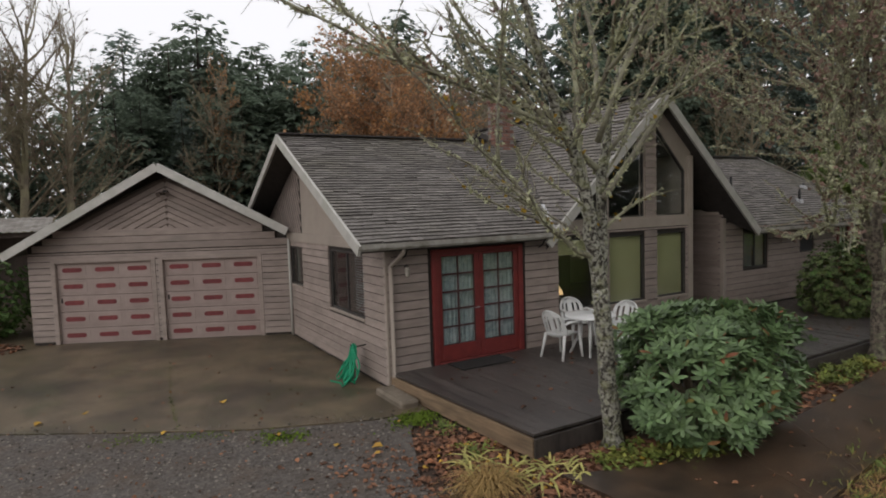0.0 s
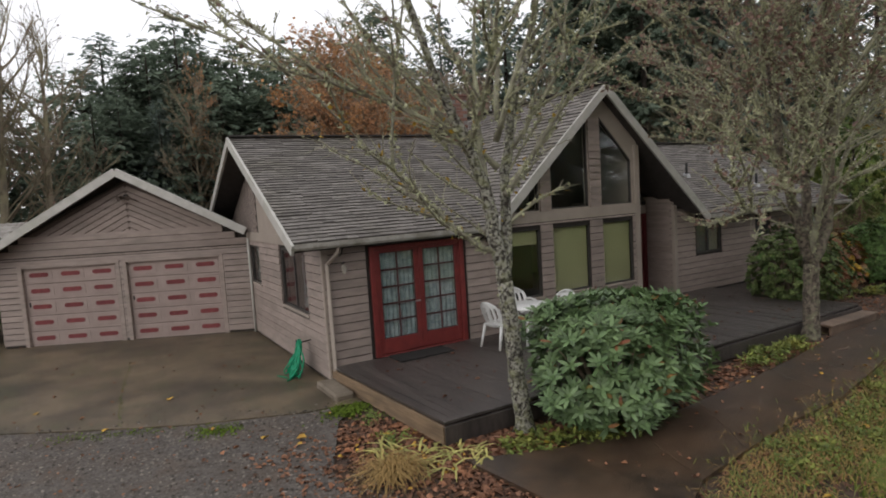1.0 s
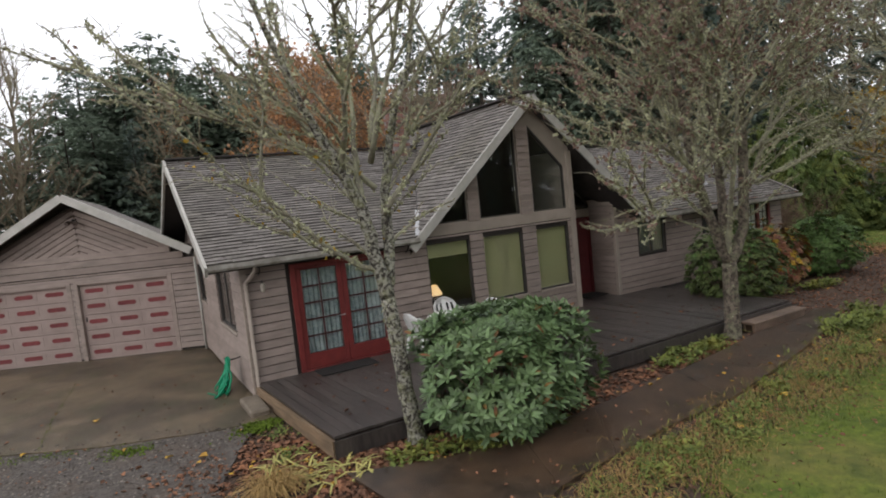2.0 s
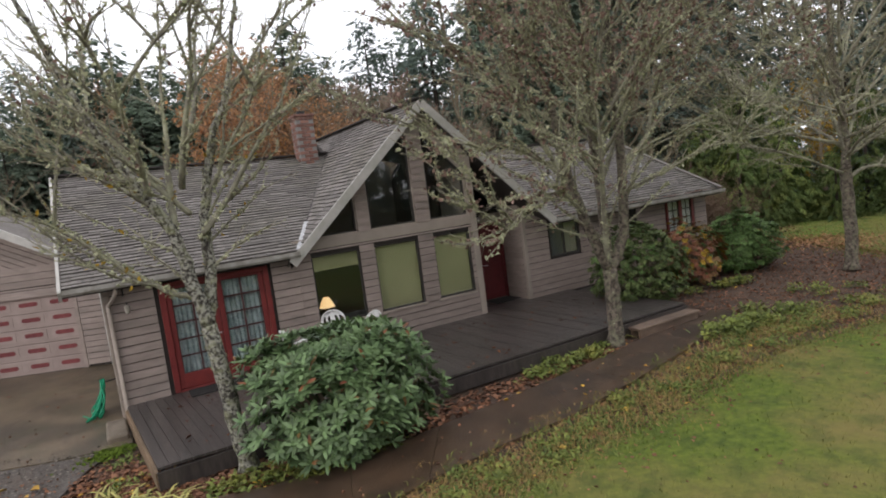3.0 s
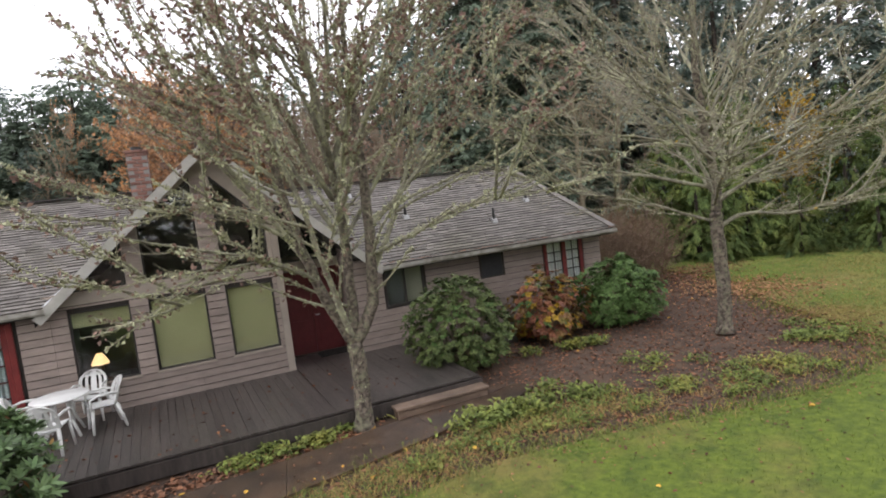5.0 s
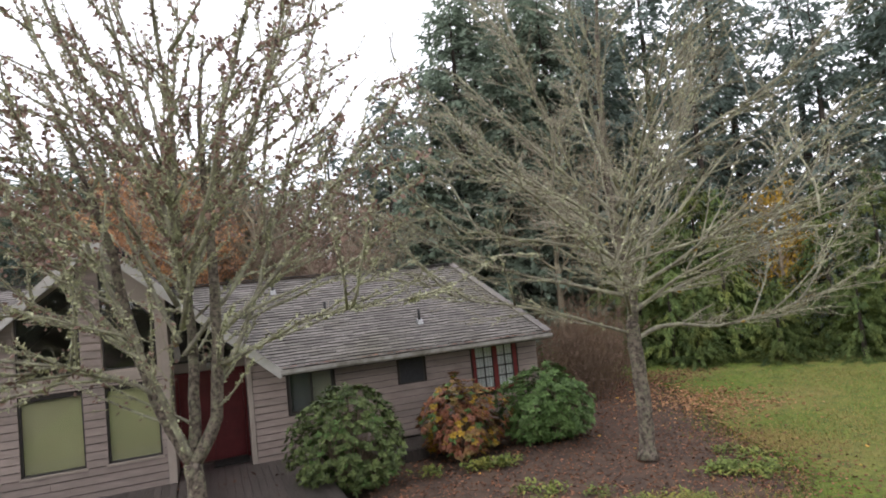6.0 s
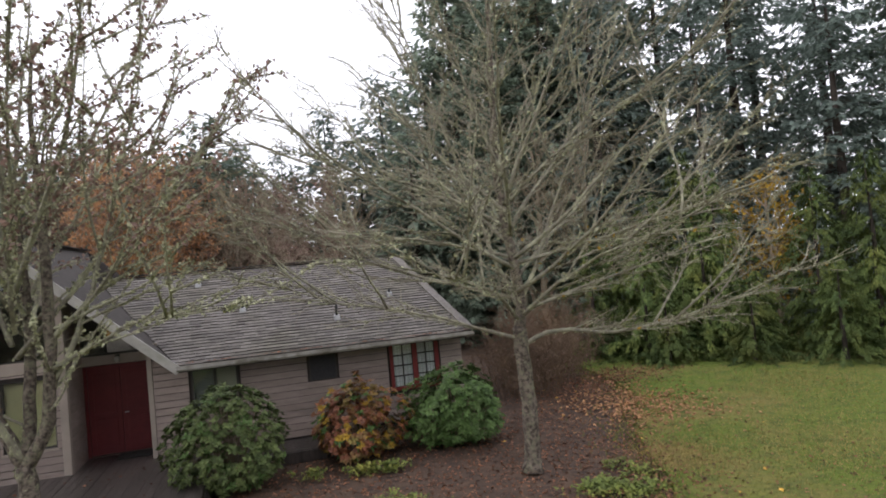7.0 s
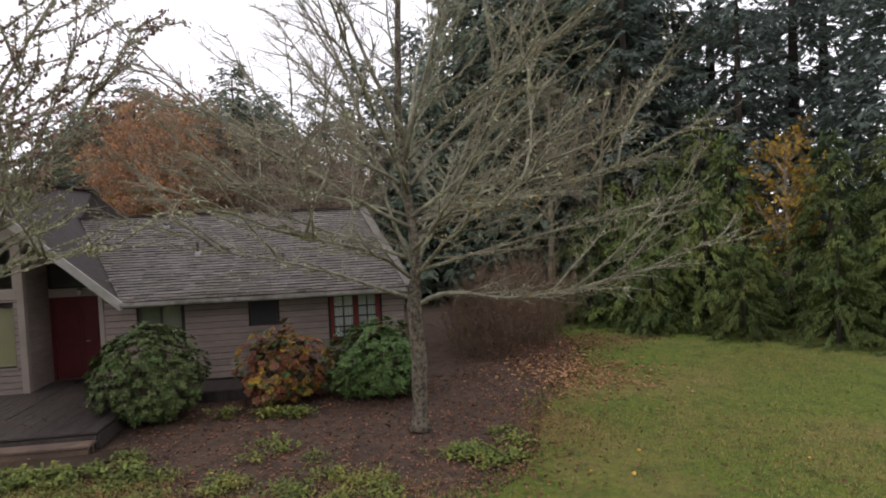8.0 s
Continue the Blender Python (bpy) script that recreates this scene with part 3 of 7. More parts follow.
part("corner_post", Shape().box(-0.03, -0.03, 0.05, 0.09, 0.06, 2.5, 0.008), SIDING_SMOOTH, house, "painted corner board")
part("corner_post", Shape().box(7.575, -0.04, 0.2, 7.725, 0.1, 3.98, 0.008), SIDING_SMOOTH, house, "painted corner board")
part("corner_post", Shape().box(WX - 0.045, WY - 0.045, 0.2, WX + 0.06, WY + 0.05, 2.5, 0.008), SIDING_SMOOTH, house, "painted corner board")

# glazed gable above the band
up = Shape()
def fill(x0, x1, za, zb):
    """Wall column between two lower heights and the roof."""
    f = lambda x: (left_z if x < 6.51 else right_z)(x, 0.0) - 0.16
    xs = [x0, x1] if not x0 < 6.5 < x1 else [x0, 6.51, x1]
    for a, b in zip(xs, xs[1:]):
        la = za + (zb - za) * (a - x0) / (x1 - x0)
        lb = za + (zb - za) * (b - x0) / (x1 - x0)
        if f(a) > la + 0.01 or f(b) > lb + 0.01:
            up.prism([(a, 0, la), (b, 0, lb), (b, 0, max(f(b), lb + 0.005)), (a, 0, max(f(a), la + 0.005))], (0, 0.14, 0))


upper = [((3.8, 2.66), (4.75, 2.66), (4.75, 3.52), (3.8, 2.7)), ((5.08, 2.66), (6.15, 2.66), (6.15, 4.62), (5.08, 3.82)), ((6.53, 2.66), (7.49, 2.66), (7.49, 3.64), (6.53, 4.62))]
up.prism([(3.25, 0, 2.5), (ROOM_X, 0, 2.5), (ROOM_X, 0, 2.64), (3.35, 0, 2.64)], (0, 0.14, 0))
fill(3.3, 3.8, 2.64, 2.64)
fill(4.75, 5.08, 2.64, 2.64)
fill(6.15, 6.53, 2.64, 2.64)
fill(7.49, ROOM_X, 2.64, 2.64)
for q in upper:
    fill(q[0][0], q[1][0], q[3][1], q[2][1])
    up.prism([(q[0][0], 0, 2.64), (q[1][0], 0, 2.64), (q[1][0], 0, q[1][1] + 0.003), (q[0][0], 0, q[0][1] + 0.003)], (0, 0.14, 0))
part("gable_front", up, SIDING_SMOOTH, house, "grey-brown timber framing of the glazed gable")
trim_bar("band_board", (3.4, -0.02, 2.52), (7.57, -0.02, 2.52), 0.04, 0.2, SIDING_SMOOTH, house, "plain painted band board")
for x0, x1, zt in ((4.77, 5.06, 3.6), (6.17, 6.51, 4.6)):
    z = 2.64
    while z < zt:
        part("siding_board", Shape().add([(x0, -0.036, z), (x1, -0.036, z), (x1, -0.02, z + 0.136), (x0, -0.02, z + 0.136), (x0, 0, z), (x1, 0, z), (x1, 0, z + 0.136), (x0, 0, z + 0.136)],
                                         [(0, 1, 2, 3), (4, 5, 1, 0), (5, 6, 2, 1), (7, 4, 0, 3)]), SIDING, wall_south)
        z += 0.152

# soffits under the eaves, interior floor and partitions
tagged(part("floor_1", Shape().prism([(x, y, 0.05) for x, y in ((0.16, 0.16), (7.5, 0.16), (7.5, 1.26), (9.42, 1.26), (9.42, 0.42), (16.18, 0.42), (16.18, 6.38), (7.55, 6.38), (7.55, 7.98), (0.16, 7.98))], (0, 0, 0.2)), INTFLOOR), "brown carpeted interior floor", "floor", kind="structure")
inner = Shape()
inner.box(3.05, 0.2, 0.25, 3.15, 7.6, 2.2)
# Added wall closes the gable room, so no sky shows through its glass.
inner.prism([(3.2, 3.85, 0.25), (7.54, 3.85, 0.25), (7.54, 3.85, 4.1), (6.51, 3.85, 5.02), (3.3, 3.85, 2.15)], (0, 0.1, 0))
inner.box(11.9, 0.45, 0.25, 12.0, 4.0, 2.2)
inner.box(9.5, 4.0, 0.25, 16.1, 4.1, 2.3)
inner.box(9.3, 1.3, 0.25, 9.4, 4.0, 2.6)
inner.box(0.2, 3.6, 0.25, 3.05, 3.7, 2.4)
tagged(part("wall_inner", inner, INTERIOR), "dim plaster partition walls added inside the house", "wall", kind="structure")


# ---- windows and doors ----
def glazed(name, parent, x0, x1, z0, z1, y, cols, rows, frame_mat, pane_mat=GLASS, stile=0.05, bead=0.025, depth=0.05, label=""):
    """A framed light in a wall that faces -y: frame, beads and single panes."""
    fr = Shape()
    fr.box(x0, y, z0, x0 + stile, y + depth, z1, 0.004)
    fr.box(x1 - stile, y, z0, x1, y + depth, z1, 0.004)
    fr.box(x0 + stile, y, z0, x1 - stile, y + depth, z0 + stile, 0.004)
    fr.box(x0 + stile, y, z1 - stile, x1 - stile, y + depth, z1, 0.004)
    w = part(name, fr, frame_mat, parent, label)
    gx0, gx1, gz0, gz1 = x0 + stile, x1 - stile, z0 + stile, z1 - stile
    cw, rh = (gx1 - gx0) / cols, (gz1 - gz0) / rows
    for i in range(1, cols):
        part("muntin", Shape().box(gx0 + i * cw - bead / 2, y + 0.008, gz0, gx0 + i * cw + bead / 2, y + depth - 0.008, gz1, 0.003), frame_mat, w)
    for j in range(1, rows):
        part("muntin", Shape().box(gx0, y + 0.01, gz0 + j * rh - bead / 2, gx1, y + depth - 0.01, gz0 + j * rh + bead / 2, 0.003), frame_mat, w)
    for i in range(cols):
        for j in range(rows):
            p = part("pane", Shape().box(gx0 + i * cw + 0.002, y + depth * 0.45, gz0 + j * rh + 0.002, gx0 + (i + 1) * cw - 0.002, y + depth * 0.45 + 0.006, gz0 + (j + 1) * rh - 0.002), pane_mat, w)
            p.visible_shadow = False
    return w


def drape(x0, x1, z0, z1, y, amp=0.025, waves=9):
    s = Shape()
    k = 60
    for i in range(k + 1):
        x = x0 + (x1 - x0) * i / k
        yy = y + amp * math.sin(i / k * waves * 2 * math.pi) + 0.4 * amp * math.sin(i * 0.9)
        for z in (z0, z1):
            s.v.append((x, yy + (0.01 * math.sin(i * 0.5) if z == z0 else 0), z))
    for i in range(k):
        s.f.append((2 * i, 2 * i + 2, 2 * i + 3, 2 * i + 1))
    return s


# french doors on to the deck
REDBEAD = surf("dark_red_brown_bead", (0.085, 0.03, 0.027), (0.06, 0.024, 0.022), 6.0, 0.5)
fd = thing("french_doors", "dark red double french doors with lace curtains behind small panes", "door", at=(0, 0, 0))
ff = Shape()
ff.box(0.85, -0.05, FLOOR_Z, 0.95, 0.1, 2.28, 0.006)
ff.box(2.7, -0.05, FLOOR_Z, 2.8, 0.1, 2.28, 0.006)
ff.box(0.95, -0.05, 2.2, 2.7, 0.1, 2.28, 0.006)
part("door_frame", ff, RED, fd)
part("threshold", Shape().box(0.95, -0.06, FLOOR_Z, 2.7, 0.1, FLOOR_Z + 0.03, 0.005), RED, fd)
for x0, x1 in ((0.955, 1.822), (1.828, 2.695)):
    leaf = Shape()
    leaf.box(x0, -0.02, 0.31, x0 + 0.09, 0.03, 2.195, 0.005)
    leaf.box(x1 - 0.09, -0.02, 0.31, x1, 0.03, 2.195, 0.005)
    leaf.box(x0 + 0.09, -0.02, 2.15, x1 - 0.09, 0.03, 2.195, 0.005)
    leaf.box(x0 + 0.09, -0.02, 0.31, x1 - 0.09, 0.03, 0.58, 0.005)
    lf = part("door_leaf", leaf, RED, fd)
    glazed("sash", lf, x0 + 0.09, x1 - 0.09, 0.58, 2.15, -0.012, 2, 5, REDBEAD, stile=0.012, bead=0.032, depth=0.035)
part("door_handle", Shape().tube([(1.79, -0.02, 1.2), (1.79, -0.07, 1.2), (1.68, -0.075, 1.2)], 0.011, 6), METAL, fd, "brass lever handle")
for x0, x1 in ((1.0, 1.8), (1.86, 2.66)):
    tagged(part("lace_curtain", drape(x0, x1, 0.45, 2.2, 0.055, 0.016), CURTAIN), "white patterned lace curtain behind the doors", "curtain")

# lower front windows with blinds, upper gable lights
wn = 1
for (x0, x1, z0, z1), drop in zip(front_open[1:], (0.27, 1.36, 1.36)):
    w = thing(f"window_{wn}", "fixed picture window in a dark frame with a yellow-green roller blind", "window", kind="structure")
    glazed("window_frame", w, x0, x1, z0, z1, 0.02, 1, 1, DARKFRAME, stile=0.035)
    part("window_sill", Shape().box(x0 - 0.03, -0.05, z0 - 0.05, x1 + 0.03, 0.02, z0, 0.005), SIDING_SMOOTH, w)
    b = thing("roller_blind", "yellow-green fabric roller blind behind the window", "blind", group="front blinds")
    part("blind_fabric", Shape().box(x0 + 0.04, 0.085, z1 - 0.04 - drop, x1 - 0.04, 0.09, z1 - 0.03), BLIND, b)
    part("hem_bar", Shape().tube([(x0 + 0.04, 0.087, z1 - 0.045 - drop), (x1 - 0.04, 0.087, z1 - 0.045 - drop)], 0.012, 6), BLIND, b)
    wn += 1
for q in upper:
    w = thing(f"window_{wn}", "tall raked gable window in a dark frame", "window", kind="structure")
    cx = sum(p[0] for p in q) / 4
    cz = sum(p[1] for p in q) / 4
    for i in range(4):
        a, b = q[i], q[(i + 1) % 4]
        part("window_frame", bar(Shape(), (a[0], 0.045, a[1]), (b[0], 0.045, b[1]), 0.06, 0.06, up=(0, 1, 0)), DARKFRAME, w)
    p = part("pane", Shape().prism([(a, 0.045, b) for a, b in q], (0, 0.006, 0)), GLASS, w)
    p.visible_shadow = False
    wn += 1
# wing windows
LACEWHITE = surf("bright_white_lace", (0.9, 0.87, 0.86), (0.78, 0.75, 0.75), 14.0, 0.9, 0.2, 60, transl=0.1)
w = thing(f"window_{wn}", "sliding window with an insect screen and a pale blind", "window", kind="structure")
glazed("window_frame", w, 10.06, 11.05, 1.19, 2.1, WY, 2, 1, DARKFRAME, stile=0.04, bead=0.05)
part("blind_fabric", Shape().box(10.6, WY + 0.07, 1.23, 11.01, WY + 0.075, 2.06), surf("tan_roller_blind", (0.36, 0.33, 0.26), (0.3, 0.275, 0.215), 2.0, 0.85), w)
part("insect_screen", Shape().box(10.1, WY + 0.06, 1.23, 10.52, WY + 0.064, 2.06), surf("grey_insect_screen", (0.13, 0.13, 0.13), (0.1, 0.1, 0.1), 30.0, 0.8), w)
wn += 1
w = thing(f"window_{wn}", "small square dark window", "window", kind="structure")
glazed("window_frame", w, 12.62, 13.25, 1.45, 2.1, WY, 1, 1, DARKFRAME, stile=0.035)
part("insect_screen", Shape().box(12.65, WY - 0.004, 1.48, 13.22, WY, 2.07), surf("dark_insect_screen", (0.05, 0.05, 0.052), (0.035, 0.035, 0.037), 30.0, 0.85), w)
wn += 1
w = thing(f"window_{wn}", "red-framed casement pair with small white-curtained panes", "window", kind="structure")
cf = Shape()
cf.box(14.52, WY - 0.05, 0.95, 14.6, WY + 0.08, 2.12, 0.005)
cf.box(15.64, WY - 0.05, 0.95, 15.74, WY + 0.08, 2.12, 0.005)
cf.box(15.08, WY - 0.05, 0.95, 15.2, WY + 0.08, 2.12, 0.005)
cf.box(14.6, WY - 0.048, 2.05, 15.64, WY + 0.08, 2.12, 0.005)
cf.box(14.6, WY - 0.048, 0.95, 15.64, WY + 0.08, 1.03, 0.005)
part("window_frame", cf, RED, w)
for x0, x1 in ((14.6, 15.08), (15.2, 15.64)):
    glazed("sash", w, x0, x1, 1.03, 2.05, WY - 0.02, 2, 4, DARKFRAME, stile=0.014, bead=0.034, depth=0.03)
    tagged(part("lace_curtain", drape(x0 + 0.01, x1 - 0.01, 1.03, 2.05, WY + 0.03, 0.008, 6), LACEWHITE), "white patterned lace curtain behind the casement", "curtain")
wn += 1
# west side windows: built in local axes with the wall along x
def side_window(s0, s1, z0, z1, label, n_cols):
    global wn
    w = thing(f"window_{wn}", label, "window", kind="structure")
    w.matrix_world = Matrix(((-U.x, -U.y * -1.0, 0, SIDE_O.x), (-U.y, U.x * -1.0, 0, SIDE_O.y), (0, 0, 1, 0), (0, 0, 0, 1)))
    glazed("window_frame", w, s0, s1, z0, z1, 0.01, n_cols, 1, DARKFRAME, stile=0.04, bead=0.05)
    part("window_sill", Shape().box(s0 - 0.03, -0.045, z0 - 0.05, s1 + 0.03, 0.01, z0, 0.005), SIDING_SMOOTH, w)
    wn += 1
sb = thing("window_blind", "grey half-drawn slatted blind behind the side window", "blind")
for k in range(22):
    z = 1.1 + k * 0.049
    a, b = Vector((0.16, 0, z)) + U * 1.05, Vector((0.16, 0, z)) + U * 1.7
    part("slat", bar(Shape(), a, b, 0.034, 0.006), BLINDGREY, sb)
side_window(SIDE_L - 2.62, SIDE_L - 0.94, 1.05, 2.23, "sliding side window in a dark frame", 2)
side_window(SIDE_L - 5.32, SIDE_L - 4.45, 1.28, 2.17, "small side window in a dark frame", 1)

# entry door in the recess
DOORRED = surf("deep_red_door_paint", (0.14, 0.025, 0.026), (0.11, 0.02, 0.022), 5.0, 0.5, 0.1, 40, c3=(0.08, 0.02, 0.02), scale3=2.0, amount3=0.4)
ed = thing("entry_door", "plain dark red double entry door in a shaded recess", "door")
dx0, dx1, dm = ROOM_X + 0.04, WX - 0.04, (ROOM_X + WX) / 2
for nm, box_ in (("jamb", (dx0, 0.05, dx0 + 0.07)), ("jamb", (dx1 - 0.07, 0.05, dx1))):
    part(nm, Shape().box(box_[0], DOOR_Y - 0.02, FLOOR_Z, box_[2], DOOR_Y + 0.1, 2.3, 0.006), DOORRED, ed)
part("door_head", Shape().box(dx0 + 0.07, DOOR_Y - 0.018, 2.23, dx1 - 0.07, DOOR_Y + 0.1, 2.3, 0.006), DOORRED, ed)
part("threshold", Shape().box(dx0 + 0.07, DOOR_Y - 0.03, FLOOR_Z, dx1 - 0.07, DOOR_Y + 0.1, FLOOR_Z + 0.025, 0.005), SHADEWOOD, ed)
for x0, x1 in ((dx0 + 0.074, dm - 0.003), (dm + 0.003, dx1 - 0.074)):
    lf = part("door_leaf", Shape().box(x0, DOOR_Y + 0.02, FLOOR_Z + 0.03, x1, DOOR_Y + 0.065, 2.227, 0.005), DOORRED, ed)
    for z0, z1 in ((0.45, 1.1), (1.22, 2.1)):
        part("door_panel", Shape().box(x0 + 0.1, DOOR_Y + 0.012, z0, x1 - 0.1, DOOR_Y + 0.021, z1, 0.006), DOORRED, lf)
part("door_handle", Shape().tube([(dm + 0.06, DOOR_Y + 0.02, 1.2), (dm + 0.06, DOOR_Y - 0.04, 1.2), (dm + 0.15, DOOR_Y - 0.04, 1.2)], 0.012, 6), METAL, ed, "brass lever handle")
w = thing(f"window_{wn}", "dark raked transom window above the entry door", "window", kind="structure")
tq = [(ROOM_X + 0.03, 2.54), (WX - 0.03, 2.54), (WX - 0.03, 2.62), (ROOM_X + 0.03, 4.0)]
for i in range(4):
    a, b = tq[i], tq[(i + 1) % 4]
    part("window_frame", bar(Shape(), (a[0], DOOR_Y + 0.06, a[1]), (b[0], DOOR_Y + 0.06, b[1]), 0.06, 0.06, up=(0, 1, 0)), DARKFRAME, w)
p = part("pane", Shape().prism([(a, DOOR_Y + 0.06, b) for a, b in tq], (0, 0.006, 0)), GLASS, w)
p.visible_shadow = False
wn += 1
for x, y, w_, d_, l in ((1.6, -0.36, 1.1, 0.5, "black rubber doormat before the french doors"), (8.78, 0.78, 0.75, 0.5, "dark doormat at the entry door")):
    tagged(part("doormat", Shape().box(x - w_ / 2, y - d_ / 2, FLOOR_Z + 0.012, x + w_ / 2, y + d_ / 2, FLOOR_Z + 0.027, 0.005), MAT), l, "doormat")

# ---- deck ----
deck = tagged(new("deck"), "low dark wet timber deck along the house front", "deck", kind="structure")
front_y = lambda x: -3.42 + 0.006 * x
DECK_END = 10.5
x = 0.05
while x < DECK_END - 0.02:
    w_ = 0.138
    xe = min(x + w_, DECK_END)
    lean = 0.22 * max(0.0, 1 - x / 11.0)
    back = -0.045 if x < ROOM_X else (DOOR_Y - 0.04 if xe < WX else WY - 0.05)
    zt = FLOOR_Z + rng.uniform(-0.003, 0.004)
    q = [(x + lean, front_y(x + lean)), (xe + lean, front_y(xe + lean)), (xe, back), (x, back)]
    if back > 0:
        q = [(x + lean, front_y(x + lean)), (xe + lean, front_y(xe + lean)), (xe + lean * 0.2, back), (x + lean * 0.2, back)]
    part("deck_board", Shape().prism([(a, b, zt - 0.035) for a, b in q], (0, 0, 0.035)), DECK, deck)
    x += w_ + 0.007
low = Shape()
for k in range(5):
    low.box(DECK_END + 0.06, -0.8 + k * 0.2, 0.16, 13.3, -0.8 + k * 0.2 + 0.19, 0.2)
part("narrow_deck", low, DECK, deck)
part("deck_skirt", bar(Shape(), (DECK_END + 0.06, -0.83, 0.07), (13.3, -0.83, 0.07), 0.04, 0.24), DECK, deck)
part("fascia_board", bar(Shape(), (0.03, -0.02, 0.1), (0.25, front_y(0) - 0.02, 0.1), 0.04, 0.24), DECKSIDE, deck, "tan weathered fascia board")
part("fascia_board", bar(Shape(), (0.25, front_y(0) - 0.03, 0.1), (DECK_END, front_y(DECK_END) - 0.03, 0.1), 0.04, 0.24), DECK, deck)
part("end_board", bar(Shape(), (DECK_END + 0.025, front_y(DECK_END) - 0.03, 0.1), (DECK_END + 0.025, 0.2, 0.1), 0.04, 0.24), DECK, deck)
st = thing("deck_step", "weathered tan timber step in front of the deck", "step")
part("tread", Shape().box(8.72, -3.72, 0.1, 10.5, -3.42, 0.155, 0.01), STEPWOOD, st)
part("riser", Shape().box(8.75, -3.69, -0.06, 10.47, -3.64, 0.099, 0.005), STEPWOOD, st)
part("riser", Shape().box(8.75, -3.5, -0.06, 10.47, -3.45, 0.099, 0.005), STEPWOOD, st)
tagged(part("landing_pad", Shape().box(-0.3, -1.0, -0.04, 0.02, -0.06, 0.1, 0.03), surf("worn_pale_concrete", (0.2, 0.165, 0.125), (0.13, 0.107, 0.08), 4.0, 0.8, 0.4, 50, c3=(0.085, 0.07, 0.05), scale3=2.2, amount3=0.6)), "small worn concrete landing at the deck corner", "step")

# ---- garage: built in its own axes, u along the front, v inwards ----
garage = thing("garage", "double garage with beige gable front and two panelled doors", "garage", at=(-0.68, 5.86, 0), turn=-26.3)
garage.scale = (1.125, 1.125, 1.09)
gop = [(4.72 - 4.2, 4.72 - 2.2, 0, 1.8), (4.72 - 2.0, 4.72 + 0.02, 0, 1.8)]
gf = core_wall(Shape(), (-4.72, 0), (1, 0, 0), 5.44, -0.02, 2.2, gop)
gf.prism([(-4.72, 0, 2.2), (0.72, 0, 2.2), (0.72, 0, 2.33), (-1.83, 0, 3.62), (-4.72, 0, 2.03 + 0.17)], (0, 0.14, 0))
gf.prism([(-4.72, 0.14, -0.02), (-4.58, 0.14, -0.02), (-6.9, 6, -0.02), (-7.04, 6, -0.02)], (0, 0, 2.1))
wall_garage = part("wall", gf, SHEATH, garage, "grey-brown garage front wall")
gr = Shape()
peak = 3.85
gr.prism([(-4.98, -0.4, 2.03), (-1.83, -0.4, peak), (-4.4, 6.5, peak), (-7.55, 6.5, 2.03)], (0, 0, -0.12))
gr.prism([(0.71, -0.4, 2.4), (-1.83, -0.4, peak), (-4.4, 6.5, peak), (-1.86, 6.5, 2.4)], (0, 0, -0.12))
part("roof", gr, SHINGLE_ISLAND, garage, "grey shingle garage roof")
trim_bar("rake_board", (-5.0, -0.42, 1.96), (-1.83, -0.42, peak - 0.07), 0.05, 0.17, TRIM, garage, "weathered white rake board")
trim_bar("rake_board", (0.73, -0.422, 2.33), (-1.83, -0.42, peak - 0.07), 0.05, 0.17, TRIM, garage, "weathered white rake board")
lap_wall(wall_garage, (-4.72, 0), (1, 0, 0), 5.44, 0.06, 2.02, [(a - 0.04, b + 0.04, -1, 1.86) for a, b, c, d in gop], course=0.136)
for k in range(3):
    trim_bar("band_board", (-4.6 + 0.22 * k, -0.03, 2.1 + 0.155 * k), (0.66 - 0.26 * k, -0.03, 2.1 + 0.155 * k), 0.05, 0.143, SIDING, garage)
part("gable_backing", Shape().prism([(-4.1, 0, 2.44), (0.45, 0, 2.44), (-1.83, 0, 3.58)], (0, -0.004, 0)), SHADEWOOD, garage)
for k in range(8):
    h = 0.14 * k
    for sgn in (-1, 1):
        xb = -1.83 + sgn * (0.12 + 0.26 * k)
        zb = 2.44
        zt = 2.5 + h
        if zt > 3.5:
            zt = 3.5
        a = (xb, -0.012, zb)
        b = (-1.83 + sgn * 0.006, -0.012, zb + (0.12 + 0.26 * k) * 0.52)
        if b[2] < 3.5:
            part("chevron_board", bar(Shape(), a, b, 0.022, 0.1, up=(0, 0, 1)), SIDING, garage)
